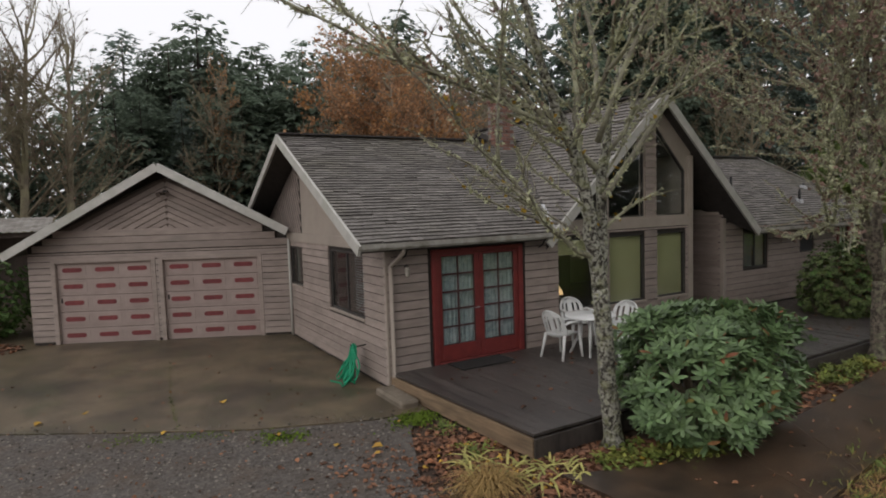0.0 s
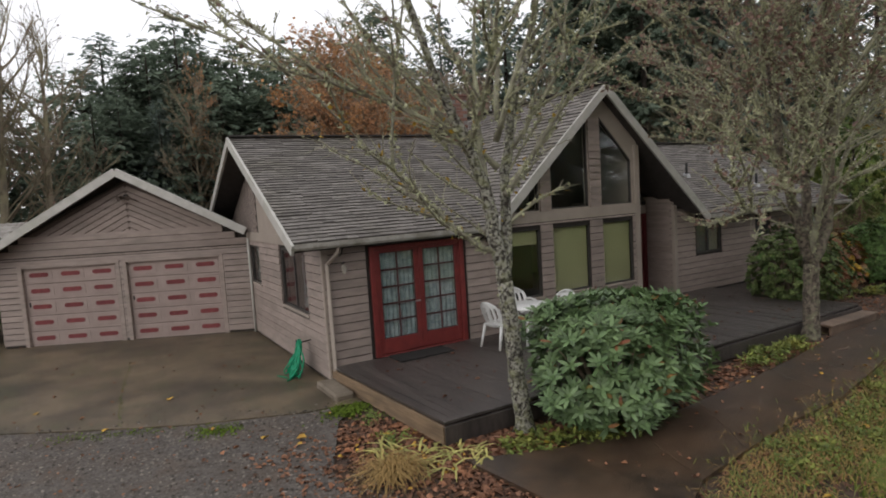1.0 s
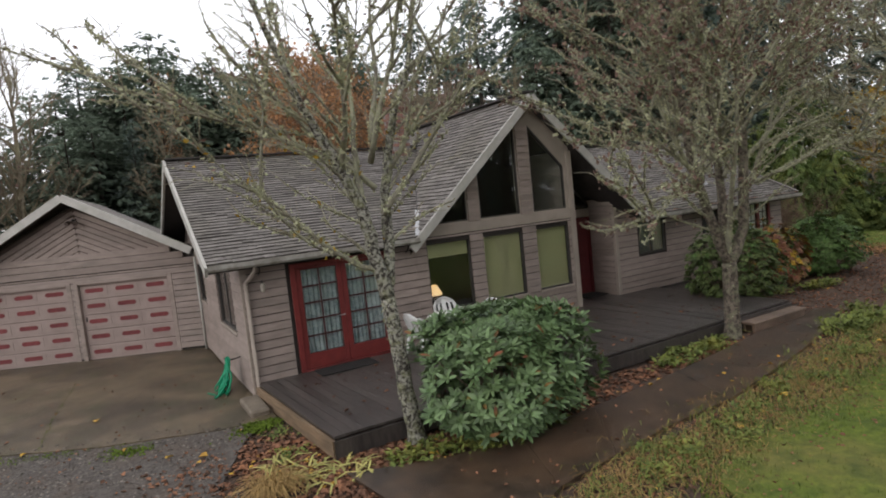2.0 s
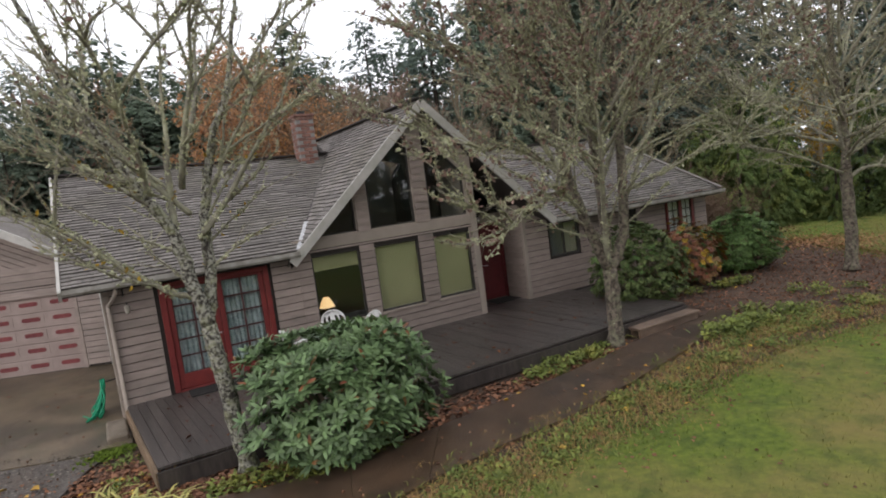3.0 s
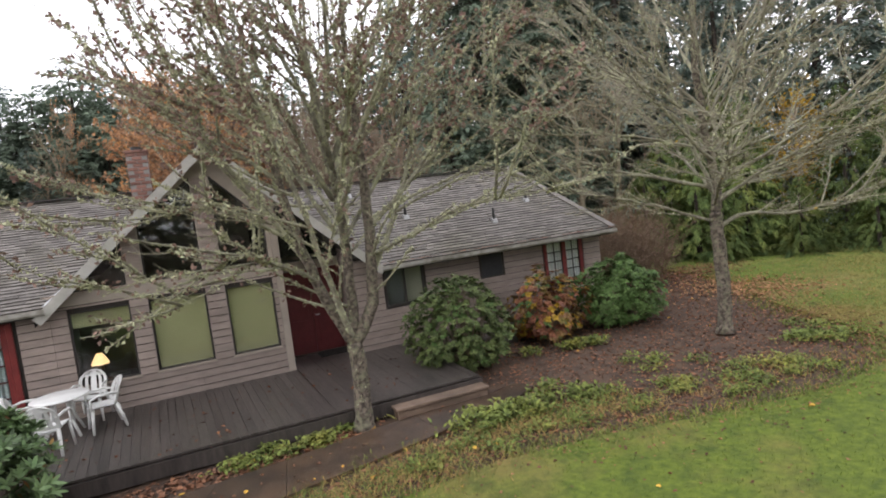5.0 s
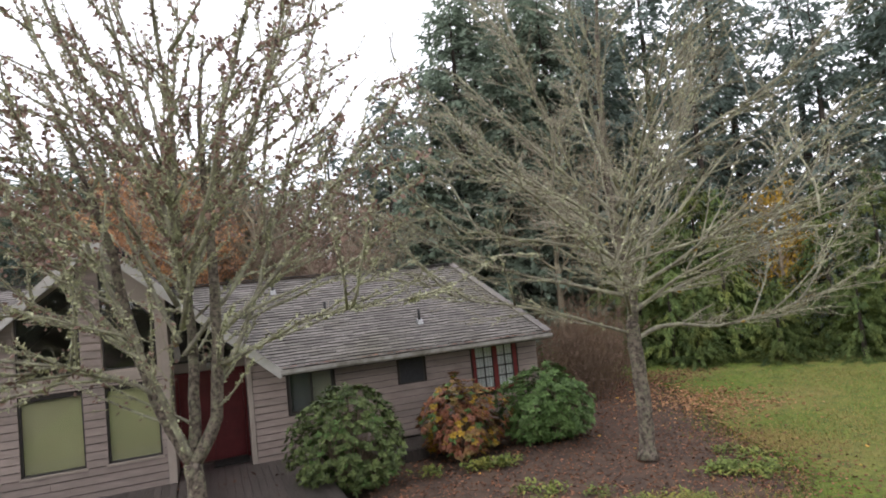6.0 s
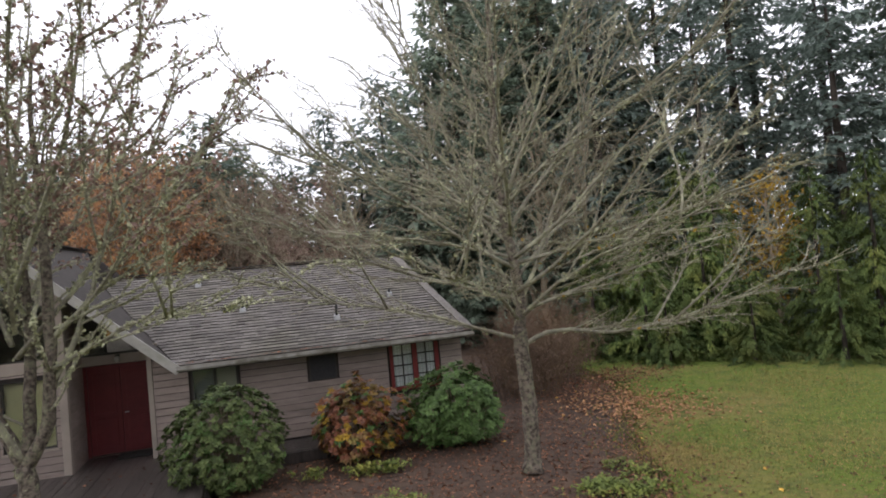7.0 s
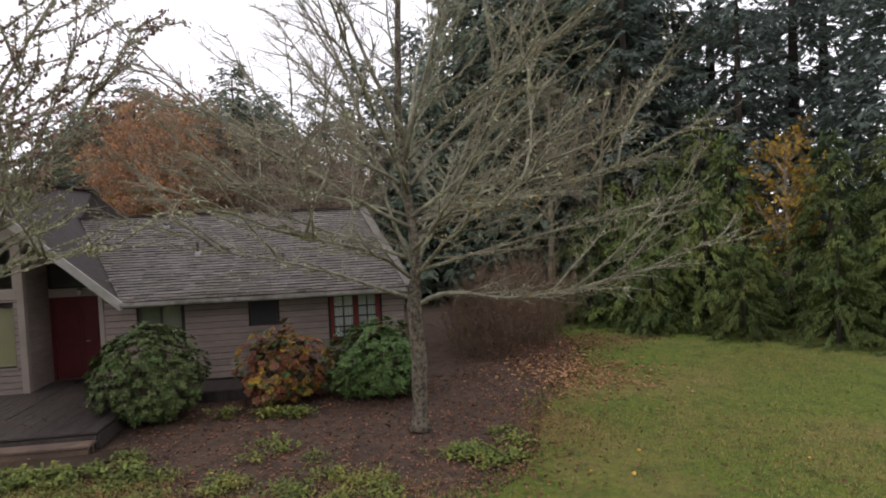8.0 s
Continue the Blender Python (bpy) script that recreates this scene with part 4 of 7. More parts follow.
def garage_door(u0, u1):
    d = part("garage_door", Shape().box(u0, 0.07, -0.02, u1, 0.1, 1.8), GDOOR, garage, "pinkish beige sectional garage door with faded red panels")
    rows, cols = 5, 3
    ph = 1.8 / rows
    for j in range(rows):
        part("door_section", Shape().box(u0 + 0.01, 0.04, -0.02 + j * ph + 0.004, u1 - 0.01, 0.07, -0.02 + (j + 1) * ph - 0.004, 0.008), GDOOR, d)
        for i in range(cols):
            cx = u0 + (u1 - u0) * (i + 0.5) / cols
            cz = -0.02 + (j + 0.5) * ph + 0.02
            hw, hh = (u1 - u0) / cols * 0.3, 0.05
            part("raised_frame", Shape().box(cx - hw * 1.4, 0.033, cz - hh * 2.3, cx + hw * 1.4, 0.041, cz + hh * 2.0, 0.006), GDOOR, d)
            oct_ = [(cx - hw, cz - hh * 0.5), (cx - hw * 0.82, cz - hh), (cx + hw * 0.82, cz - hh), (cx + hw, cz - hh * 0.5), (cx + hw, cz + hh * 0.5), (cx + hw * 0.82, cz + hh), (cx - hw * 0.82, cz + hh), (cx - hw, cz + hh * 0.5)]
            part("red_panel", Shape().prism([(a, 0.034, b) for a, b in oct_], (0, -0.008, 0)), REDPANEL, d)
    for a, b, c, e in ((u0 - 0.07, u0 + 0.02, -0.02, 1.86), (u1 - 0.02, u1 + 0.07, -0.02, 1.86)):
        part("door_trim", Shape().box(a, -0.038, c, b, 0.06, e, 0.005), SIDING, d)
    part("door_trim", Shape().box(u0 + 0.02, -0.036, 1.775, u1 - 0.02, 0.06, 1.88, 0.005), SIDING, d)
    part("door_handle", Shape().box(u0 + 0.07, 0.02, 0.9, u0 + 0.1, 0.04, 1.0, 0.005), BLACKMETAL, d)
garage_door(-4.2, -2.2)
garage_door(-2.0, 0.02)
gl = thing("floodlight", "twin brown security floodlight under the garage peak", "lamp", at=(-0.68, 5.86, 0), turn=-26.3)
gl.scale = (1.125, 1.125, 1.09)
part("base", Shape().box(-1.88, -0.05, 3.2, -1.78, 0.0, 3.3, 0.01), BLACKMETAL, gl)
for dx in (-0.1, 0.1):
    part("spot_head", Shape().tube([(-1.83, -0.05, 3.24), (-1.83 + dx * 0.7, -0.1, 3.24), (-1.83 + dx, -0.18, 3.2)], [0.015, 0.03, 0.055], 8), SHADEWOOD, gl)


# ---- things on the deck ----
def garden_chair(x, y, turn):
    """A moulded stacking armchair; its front looks along -y before the turn."""
    c = thing("garden_chair", "white moulded plastic garden armchair on the deck", "chair", group="chairs round the garden table", at=(x, y, FLOOR_Z + 0.005), turn=turn)
    seat = Shape()
    n = 8
    for i in range(n + 1):
        for j in range(n + 1):
            u, v = i / n - 0.5, j / n - 0.5
            seat.v.append((u * 0.46 * (1 - 0.08 * (v + 0.5)), v * 0.44, 0.42 + 0.05 * (u * u * 2 + 0.3 * v * v) - 0.03 * v))
    for i in range(n):
        for j in range(n):
            a = i * (n + 1) + j
            seat.f.append((a, a + n + 1, a + n + 2, a + 1))
    k = len(seat.v)
    seat.v += [(a, b, z - 0.02) for a, b, z in seat.v[:k]]
    seat.f += [tuple(reversed([q + k for q in f])) for f in seat.f[:n * n]]
    part("seat", seat, PLASTIC, c, smooth=True)
    back = Shape()
    rows, cols = 8, 10
    for s, off in ((0, 0.0), (1, 0.018)):
        for i in range(rows + 1):
            v = i / rows
            half = 0.235 * (math.sqrt(max(0.0, 1 - max(0, (v - 0.55) / 0.45) ** 2)) if v > 0.55 else 1.0) + 0.004
            for j in range(cols + 1):
                u = (j / cols - 0.5) * 2
                back.v.append((u * half, 0.2 + 0.14 * v - 0.07 * u * u * (1 - 0.3 * v) + off, 0.44 + 0.42 * v))
    m = (rows + 1) * (cols + 1)
    for i in range(rows):
        for j in range(cols):
            a = i * (cols + 1) + j
            if 1 <= i <= 5 and j in (1, 3, 6, 8):
                continue
            back.f.append((a, a + 1, a + cols + 2, a + cols + 1))
            back.f.append((a + m, a + m + cols + 1, a + m + cols + 2, a + m + 1))
    rim = []
    for i in range(25):
        g = (i / 24 - 0.5) * 2
        v = 1 - abs(g) ** 1.6
        half = 0.235 * math.sqrt(max(0.0, 1 - max(0.0, (v - 0.55) / 0.45) ** 2))
        u = 1.0 if g > 0 else -1.0
        rim.append((u * half, 0.2 + 0.14 * v - 0.07 * (1 - 0.3 * v) * (half / 0.235) ** 2 + 0.009, 0.44 + 0.42 * v))
    back.tube(rim, 0.016, 5)
    part("backrest", back, PLASTIC, c, smooth=True)
    for sx in (-1, 1):
        part("armrest", Shape().tube([(sx * 0.225, 0.24, 0.62), (sx * 0.27, 0.08, 0.66), (sx * 0.275, -0.12, 0.65), (sx * 0.26, -0.22, 0.6), (sx * 0.25, -0.22, 0.42)], [0.018, 0.024, 0.024, 0.022, 0.018], 6), PLASTIC, c, smooth=True)
        part("leg", Shape().tube([(sx * 0.22, -0.2, 0.43), (sx * 0.25, -0.24, 0.0)], [0.032, 0.022], 6), PLASTIC, c, smooth=True)
        part("leg", Shape().tube([(sx * 0.21, 0.19, 0.43), (sx * 0.25, 0.29, 0.0)], [0.032, 0.022], 6), PLASTIC, c, smooth=True)
    return c


garden_chair(2.99, -0.89, 98)
garden_chair(3.88, -0.33, -12)
garden_chair(4.17, -1.13, -75)
garden_chair(3.47, -1.86, 168)
tb = thing("garden_table", "round white plastic garden table on the deck", "table", at=(3.53, -1.03, FLOOR_Z + 0.005))
top = Shape()
prof = [(0.0, 0.72), (0.43, 0.715), (0.46, 0.7), (0.455, 0.68), (0.4, 0.69), (0.0, 0.695)]
seg = 28
for rr_, z in prof:
    for k in range(seg):
        w = 2 * math.pi * k / seg
        top.v.append((rr_ * math.cos(w), rr_ * math.sin(w), z))
for i in range(len(prof) - 1):
    for k in range(seg):
        k2 = (k + 1) % seg
        top.f.append((i * seg + k, (i + 1) * seg + k, (i + 1) * seg + k2, i * seg + k2))
part("tabletop", top, PLASTIC, tb, smooth=True)
for k in range(4):
    w = math.pi / 4 + k * math.pi / 2
    part("leg", Shape().tube([(0.16 * math.cos(w), 0.16 * math.sin(w), 0.69), (0.2 * math.cos(w), 0.2 * math.sin(w), 0.35), (0.36 * math.cos(w), 0.36 * math.sin(w), 0.0)], [0.035, 0.03, 0.025], 6), PLASTIC, tb, smooth=True)

# lamp behind the first window
LAMPGLOW = bpy.data.materials.new("lit_lampshade")
LAMPGLOW.use_nodes = True
LAMPGLOW.node_tree.nodes["Principled BSDF"].inputs["Base Color"].default_value = (0.7, 0.55, 0.35, 1)
LAMPGLOW.node_tree.nodes["Principled BSDF"].inputs["Emission Color"].default_value = (1.0, 0.62, 0.28, 1)
LAMPGLOW.node_tree.nodes["Principled BSDF"].inputs["Emission Strength"].default_value = 0.9
WOOD = surf("dark_table_wood", (0.1, 0.06, 0.035), (0.07, 0.04, 0.025), 6.0, 0.5)
sd = thing("side_table", "dark wooden side table behind the window", "table", at=(4.05, 0.5, 0.25))
part("tabletop", Shape().box(-0.3, -0.22, 0.5, 0.3, 0.22, 0.54, 0.008), WOOD, sd)
for sx in (-0.26, 0.26):
    for sy in (-0.18, 0.18):
        part("leg", Shape().box(sx - 0.02, sy - 0.02, 0, sx + 0.02, sy + 0.02, 0.499, 0.004), WOOD, sd)
lp = thing("table_lamp", "lit table lamp with a pale cone shade behind the window", "lamp", at=(4.03, 0.47, 0.795))
part("base", Shape().tube([(0, 0, 0), (0, 0, 0.05), (0, 0, 0.12), (0, 0, 0.25), (0, 0, 0.34)], [0.09, 0.08, 0.05, 0.07, 0.015], 14), BLACKMETAL, lp, smooth=True)
part("shade", Shape().tube([(0, 0, 0.34), (0, 0, 0.42), (0, 0, 0.55)], [0.165, 0.135, 0.06], 20, cap=False), LAMPGLOW, lp, "glowing cream lampshade", smooth=True)

# ---- fittings on the house ----
dp = thing("downspout", "beige metal downspout at the house corner", "downspout")
part("elbow", Shape().tube([(0.2, -0.28, 2.36), (0.2, -0.27, 2.28), (0.12, -0.12, 2.14), (0.05, -0.075, 2.06)], 0.032, 8), SIDING_SMOOTH, dp, smooth=True)
part("pipe", Shape().tube([(0.05, -0.075, 2.06), (0.05, -0.075, 0.12), (0.0, -0.14, 0.05)], 0.034, 8), SIDING_SMOOTH, dp, smooth=True)
dp2 = thing("downspout", "thin metal downspout where garage meets house", "downspout")
part("pipe", Shape().tube([(-0.07, 5.28, 2.35), (-0.07, 5.28, 0.02)], 0.03, 8), TRIM, dp2, smooth=True)
PALEMETAL = surf("pale_weathered_metal", (0.36, 0.33, 0.28), (0.26, 0.24, 0.2), 9.0, 0.6)
for x in (0.33,):
    sc = thing("wall_lantern", "small pale wall lantern beside the french doors", "lamp", group="wall lanterns", at=(x, -0.03, 2.03))
    part("bracket", Shape().tube([(0, 0, 0.0), (0, -0.1, 0.05), (0, -0.1, 0.0)], 0.009, 5), BLACKMETAL, sc)
    part("lantern_body", Shape().tube([(0, -0.1, 0.0), (0, -0.1, -0.03), (0, -0.1, -0.14), (0, -0.1, -0.16)], [0.02, 0.05, 0.035, 0.01], 6), PALEMETAL, sc)
wl = thing("entry_light", "white globe wall light above the entry door", "lamp", at=(8.45, 1.08, 2.42))
part("globe", Shape().tube([(0, -0.06, 0.06), (0, -0.06, 0.03), (0, -0.06, -0.03), (0, -0.06, -0.07)], [0.02, 0.055, 0.06, 0.03], 10), TRIM, wl, smooth=True)
part("base", Shape().box(-0.04, -0.06, 0.05, 0.04, 0.02, 0.09, 0.005), BLACKMETAL, wl)
for x in (3.2, 0.3):
    bk = thing("eave_bracket", "dark wrought iron bracket under the eave", "bracket", group="eave brackets", at=(x, -0.03, 2.3))
    part("arm", Shape().tube([(0, 0, -0.12), (0, -0.12, -0.06), (0, -0.2, 0.06)], 0.012, 5), BLACKMETAL, bk)
    part("strut", Shape().tube([(0, 0, 0.05), (0, -0.2, 0.06)], 0.01, 5), BLACKMETAL, bk)
for x, y, h in ((11.2, 1.36, 0.4), (13.4, 0.7, 0.38), (10.1, 2.58, 0.22), (14.87, 1.4, 0.18)):
    z = wing_z(x, y)
    vp = thing("vent_pipe", "dark roof vent pipe with pale flashing", "vent", group="roof vents", at=(x, y, z))
    part("flashing", Shape().add([(-0.075, -0.085, 0.03 - 0.085 * 0.52), (0.075, -0.085, 0.03 - 0.085 * 0.52), (0.075, 0.07, 0.03 + 0.07 * 0.52), (-0.075, 0.07, 0.03 + 0.07 * 0.52),
                                  (-0.06, -0.06, 0.09), (0.06, -0.06, 0.09), (0.06, 0.06, 0.12), (-0.06, 0.06, 0.12)],
                                 [(0, 1, 5, 4), (1, 2, 6, 5), (2, 3, 7, 6), (3, 0, 4, 7), (4, 5, 6, 7)]), METAL, vp)
    part("pipe", Shape().tube([(0, 0, -0.05), (0, 0, h)], 0.035, 10), BLACKMETAL, vp, smooth=True)

ch = thing("chimney", "square red brick chimney behind the gable roof", "chimney", at=(5.15, 3.75, 4.15))
part("core", Shape().box(-0.23, -0.23, -0.4, 0.23, 0.23, 1.45), MORTAR, ch)
brick_mesh = Shape().box(-0.108, -0.02, 0, 0.108, 0.02, 0.075, 0.006).mesh("brick", BRICK)
for j in range(16):
    z = 0.05 + j * 0.088
    for side in range(4):
        for k in (-1, 0, 1):
            off = k * 0.23 + (0.115 if j % 2 else 0.0)
            if abs(off) > 0.14:
                continue
            b = part("brick", brick_mesh, BRICK, ch)
            w = side * math.pi / 2
            b.matrix_basis = Matrix.Rotation(w, 4, "Z") @ Matrix.Translation((off, -0.228, z))
part("cap", Shape().box(-0.27, -0.27, 1.45, 0.27, 0.27, 1.52, 0.015), BRICK, ch)
part("flue", Shape().tube([(0, 0, 1.53), (0, 0, 1.62)], 0.12, 12), BLACKMETAL, ch)

# ---- hose heap at the side wall ----
hs = thing("garden_hose", "bright green coiled garden hose hung against the side wall", "hose", at=(-0.36, 0.9, 0.0))
r9 = random.Random(9)
for k in range(13):
    a = k / 12 - 0.5
    top = 0.66 + r9.uniform(-0.05, 0.02) - 0.12 * abs(a)
    lean = a * 0.32 + r9.uniform(-0.02, 0.02)
    out = r9.uniform(0.1, 0.3)
    half = 0.055 + 0.06 * r9.random()
    pts = []
    for i in range(25):
        w = 2 * math.pi * i / 24
        z = 0.018 + (top - 0.018) * (1 + math.cos(w)) / 2
        down = 1 - z / top
        y_ = math.sin(w) * half * (0.5 + 0.9 * down) + lean * down * 1.5 + a * 0.06
        x_ = 0.1 - out * down ** 1.5 + 0.03 * math.sin(3 * w + k)
        pts.append((x_, y_, z))
    part("hose_loop", Shape().tube(pts, 0.0145, 6), HOSE, hs, smooth=True)
part("hose_end", Shape().tube([(-0.1, -0.2, 0.016), (-0.25, -0.3, 0.016), (-0.2, -0.1, 0.016), (-0.3, 0.15, 0.016)], 0.013, 6), HOSE, hs, smooth=True)
part("hanger", Shape().tube([(0.33, 0.0, 0.6), (0.1, 0.0, 0.58), (0.04, 0.0, 0.64)], 0.012, 5), BLACKMETAL, hs)

# ---- neighbour's shed behind the garage ----
shd = thing("shed", "open timber shed with a pale corrugated metal roof", "shed", at=(-8.2, 14.6, 0))
part("back_wall", Shape().box(-2.4, 1.2, 0, 2.6, 1.3, 2.4), SHADEWOOD, shd)
for x in (-2.3, 0.0, 2.5):
    part("post", Shape().box(x - 0.06, -1.0, 0, x + 0.06, -0.88, 2.5, 0.008), SHADEWOOD, shd)
rf = Shape()
k = 60
for i in range(k + 1):
    x = -2.8 + 5.8 * i / k
    z = 0.025 * (i % 2)
    rf.v += [(x, -1.3, 2.62 + z), (x, 1.5, 3.05 + z)]
for i in range(k):
    rf.f.append((2 * i, 2 * i + 2, 2 * i + 3, 2 * i + 1))
part("roof", rf, surf("old_corrugated_metal", (0.36, 0.34, 0.31), (0.2, 0.18, 0.16), 2.5, 0.6, c3=(0.1, 0.08, 0.06), scale3=1.2, amount3=0.7), shd, "stained pale corrugated roof")
part("beam", Shape().box(-2.6, -1.05, 2.45, 2.8, -0.9, 2.6, 0.01), SHADEWOOD, shd)


# ---- plants: materials ----
BARK = surf("lichen_mottled_bark", (0.37, 0.36, 0.3), (0.045, 0.037, 0.031), 24.0, 0.95, 1.0, 45, c3=(0.032, 0.028, 0.024), scale3=6.0, amount3=0.9, c4=(0.3, 0.31, 0.16), scale4=9.0, amount4=0.55, edge=0.07)
DARKTRUNK = surf("grey_brown_bark", (0.2, 0.165, 0.13), (0.055, 0.043, 0.036), 16.0, 0.95, 1.0, 45, c3=(0.05, 0.042, 0.035), scale3=5.0, amount3=0.6, c4=(0.3, 0.3, 0.19), scale4=10.0, amount4=0.6, edge=0.1)
LICHENBARK = surf("lichen_covered_branch", (0.3, 0.285, 0.205), (0.15, 0.135, 0.11), 9.0, 0.95, 0.6, 60, c3=(0.42, 0.42, 0.28), scale3=3.0, amount3=0.9)
LICHEN = surf("pale_green_lichen", (0.45, 0.45, 0.29), (0.34, 0.35, 0.21), 9.0, 0.95, island=0.28)
TWIGBARK = surf("grey_brown_fine_twig", (0.31, 0.28, 0.21), (0.21, 0.185, 0.145), 5.0, 0.95, c3=(0.36, 0.35, 0.2), scale3=1.5, amount3=0.7)
TWIG = surf("brown_twig", (0.25, 0.19, 0.14), (0.3, 0.24, 0.175), 6.0, 0.95, c3=(0.24, 0.22, 0.14), scale3=1.5, amount3=0.7)
BAREWOOD = surf("ochre_grey_bare_wood", (0.26, 0.22, 0.15), (0.16, 0.132, 0.098), 5.0, 0.95, c3=(0.33, 0.31, 0.18), scale3=1.2, amount3=0.6)
THICKTWIG = surf("dark_brown_thicket_stem", (0.125, 0.085, 0.058), (0.17, 0.12, 0.08), 4.0, 0.95, c3=(0.2, 0.13, 0.06), scale3=1.2, amount3=0.5)
DARKBARK = surf("dark_conifer_bark", (0.07, 0.055, 0.045), (0.04, 0.033, 0.028), 8.0, 0.95)
# Needle colours raised above their own tone to stand in for haze.
NEEDLE = surf("haze_lifted_conifer_foliage", (0.155, 0.2, 0.15), (0.2, 0.245, 0.178), 3.0, 0.8, island=0.35, rand=0.2, spec=0.15, transl=0.55)
NEEDLEBLUE = surf("bluish_haze_lifted_foliage", (0.16, 0.208, 0.18), (0.205, 0.25, 0.212), 3.0, 0.8, island=0.35, rand=0.2, spec=0.15, transl=0.55)
CEDAR = surf("cedar_spray", (0.135, 0.178, 0.05), (0.065, 0.105, 0.038), 1.4, 0.75, c3=(0.2, 0.21, 0.05), scale3=0.9, amount3=0.7, island=0.35, rand=0.3, spec=0.2, transl=0.25)
RUSTLEAF = surf("rust_autumn_leaf", (0.46, 0.25, 0.13), (0.36, 0.22, 0.135), 2.0, 0.8, c3=(0.58, 0.3, 0.09), scale3=0.8, amount3=0.6, island=0.4, transl=0.5)
GOLDLEAF = surf("golden_autumn_leaf", (0.4, 0.26, 0.03), (0.3, 0.18, 0.03), 3.0, 0.8, island=0.35, transl=0.25)
DRYLEAF = surf("dry_brown_leaf", (0.29, 0.19, 0.15), (0.18, 0.12, 0.1), 4.0, 0.85, island=0.4, transl=0.3)
LITTER = surf("fallen_leaf", (0.25, 0.115, 0.06), (0.12, 0.064, 0.042), 3.0, 0.8, island=0.65)
LITTERGOLD = surf("fallen_yellow_leaf", (0.55, 0.36, 0.05), (0.5, 0.27, 0.06), 3.0, 0.7, island=0.3)
RHODO = surf("rhododendron_leaf", (0.165, 0.24, 0.105), (0.09, 0.15, 0.06), 3.0, 0.42, island=0.5, spec=0.3, transl=0.12)
RHODODARK = surf("dark_glossy_shrub_leaf", (0.115, 0.145, 0.048), (0.06, 0.085, 0.03), 3.0, 0.55, island=0.5, spec=0.14)
SHRUBGREEN = surf("bright_shrub_leaf", (0.105, 0.165, 0.05), (0.065, 0.12, 0.032), 3.0, 0.6, island=0.45, spec=0.2, transl=0.1)
SHRUBRED = surf("rusty_shrub_leaf", (0.25, 0.09, 0.035), (0.13, 0.05, 0.032), 2.5, 0.6, c3=(0.2, 0.2, 0.04), scale3=2.2, amount3=0.7, island=0.35)
IVY = surf("ground_cover_leaf", (0.17, 0.2, 0.04), (0.085, 0.12, 0.03), 3.0, 0.7, c3=(0.27, 0.24, 0.05), scale3=1.3, amount3=0.6, island=0.45)
BLADE = surf("grass_blade", (0.155, 0.205, 0.027), (0.075, 0.115, 0.016), 9.0, 0.8, c3=(0.26, 0.19, 0.07), scale3=0.3, amount3=0.75, c4=(0.052, 0.09, 0.018), scale4=2.2, amount4=0.7, island=0.3)
STRAW = surf("dry_straw_grass", (0.36, 0.24, 0.09), (0.24, 0.15, 0.055), 8.0, 0.85, island=0.4)
STRAP = surf("yellowing_strap_leaf", (0.42, 0.36, 0.12), (0.26, 0.27, 0.08), 5.0, 0.7, island=0.35)

tr = random.Random(21)


def rv(s=1.0):
    return Vector((tr.uniform(-s, s), tr.uniform(-s, s), tr.uniform(-s, s)))


def bough(p, d, length, n, wobble, lift):
    """A wandering line that starts at p along d."""
    pts, d = [Vector(p)], Vector(d).normalized()
    for _ in range(n):
        d = (d + rv(wobble) + Vector((0, 0, lift))).normalized()
        pts.append(pts[-1] + d * (length / n))
    return pts


def taper(r0, r1, n):
    return [r0 + (r1 - r0) * i / (n - 1) for i in range(n)]


def along(pts, s):
    x = s * (len(pts) - 1)
    i = min(int(x), len(pts) - 2)
    return pts[i].lerp(pts[i + 1], x - i), (pts[i + 1] - pts[i]).normalized()


def leaf_card(s, p, size, ratio=0.6):
    """A single small bent leaf."""
    a, b = rv().normalized(), rv().normalized()
    b = a.cross(b)
    if b.length < 1e-3:
        return
    b.normalize()
    n = a.cross(b)
    a, b = a * size, b * (size * ratio * 0.5)
    s.add([tuple(p), tuple(p + a * 0.5 + b + n * size * 0.1), tuple(p + a), tuple(p + a * 0.5 - b + n * size * 0.1)], [(0, 1, 2, 3)])


def tuft(s, p, size):
    size *= 0.85
    for _ in range(3):
        a, b = rv(size), rv(size)
        s.add([tuple(p + rv(size * 0.3)), tuple(p + a), tuple(p + b)], [(0, 1, 2)])


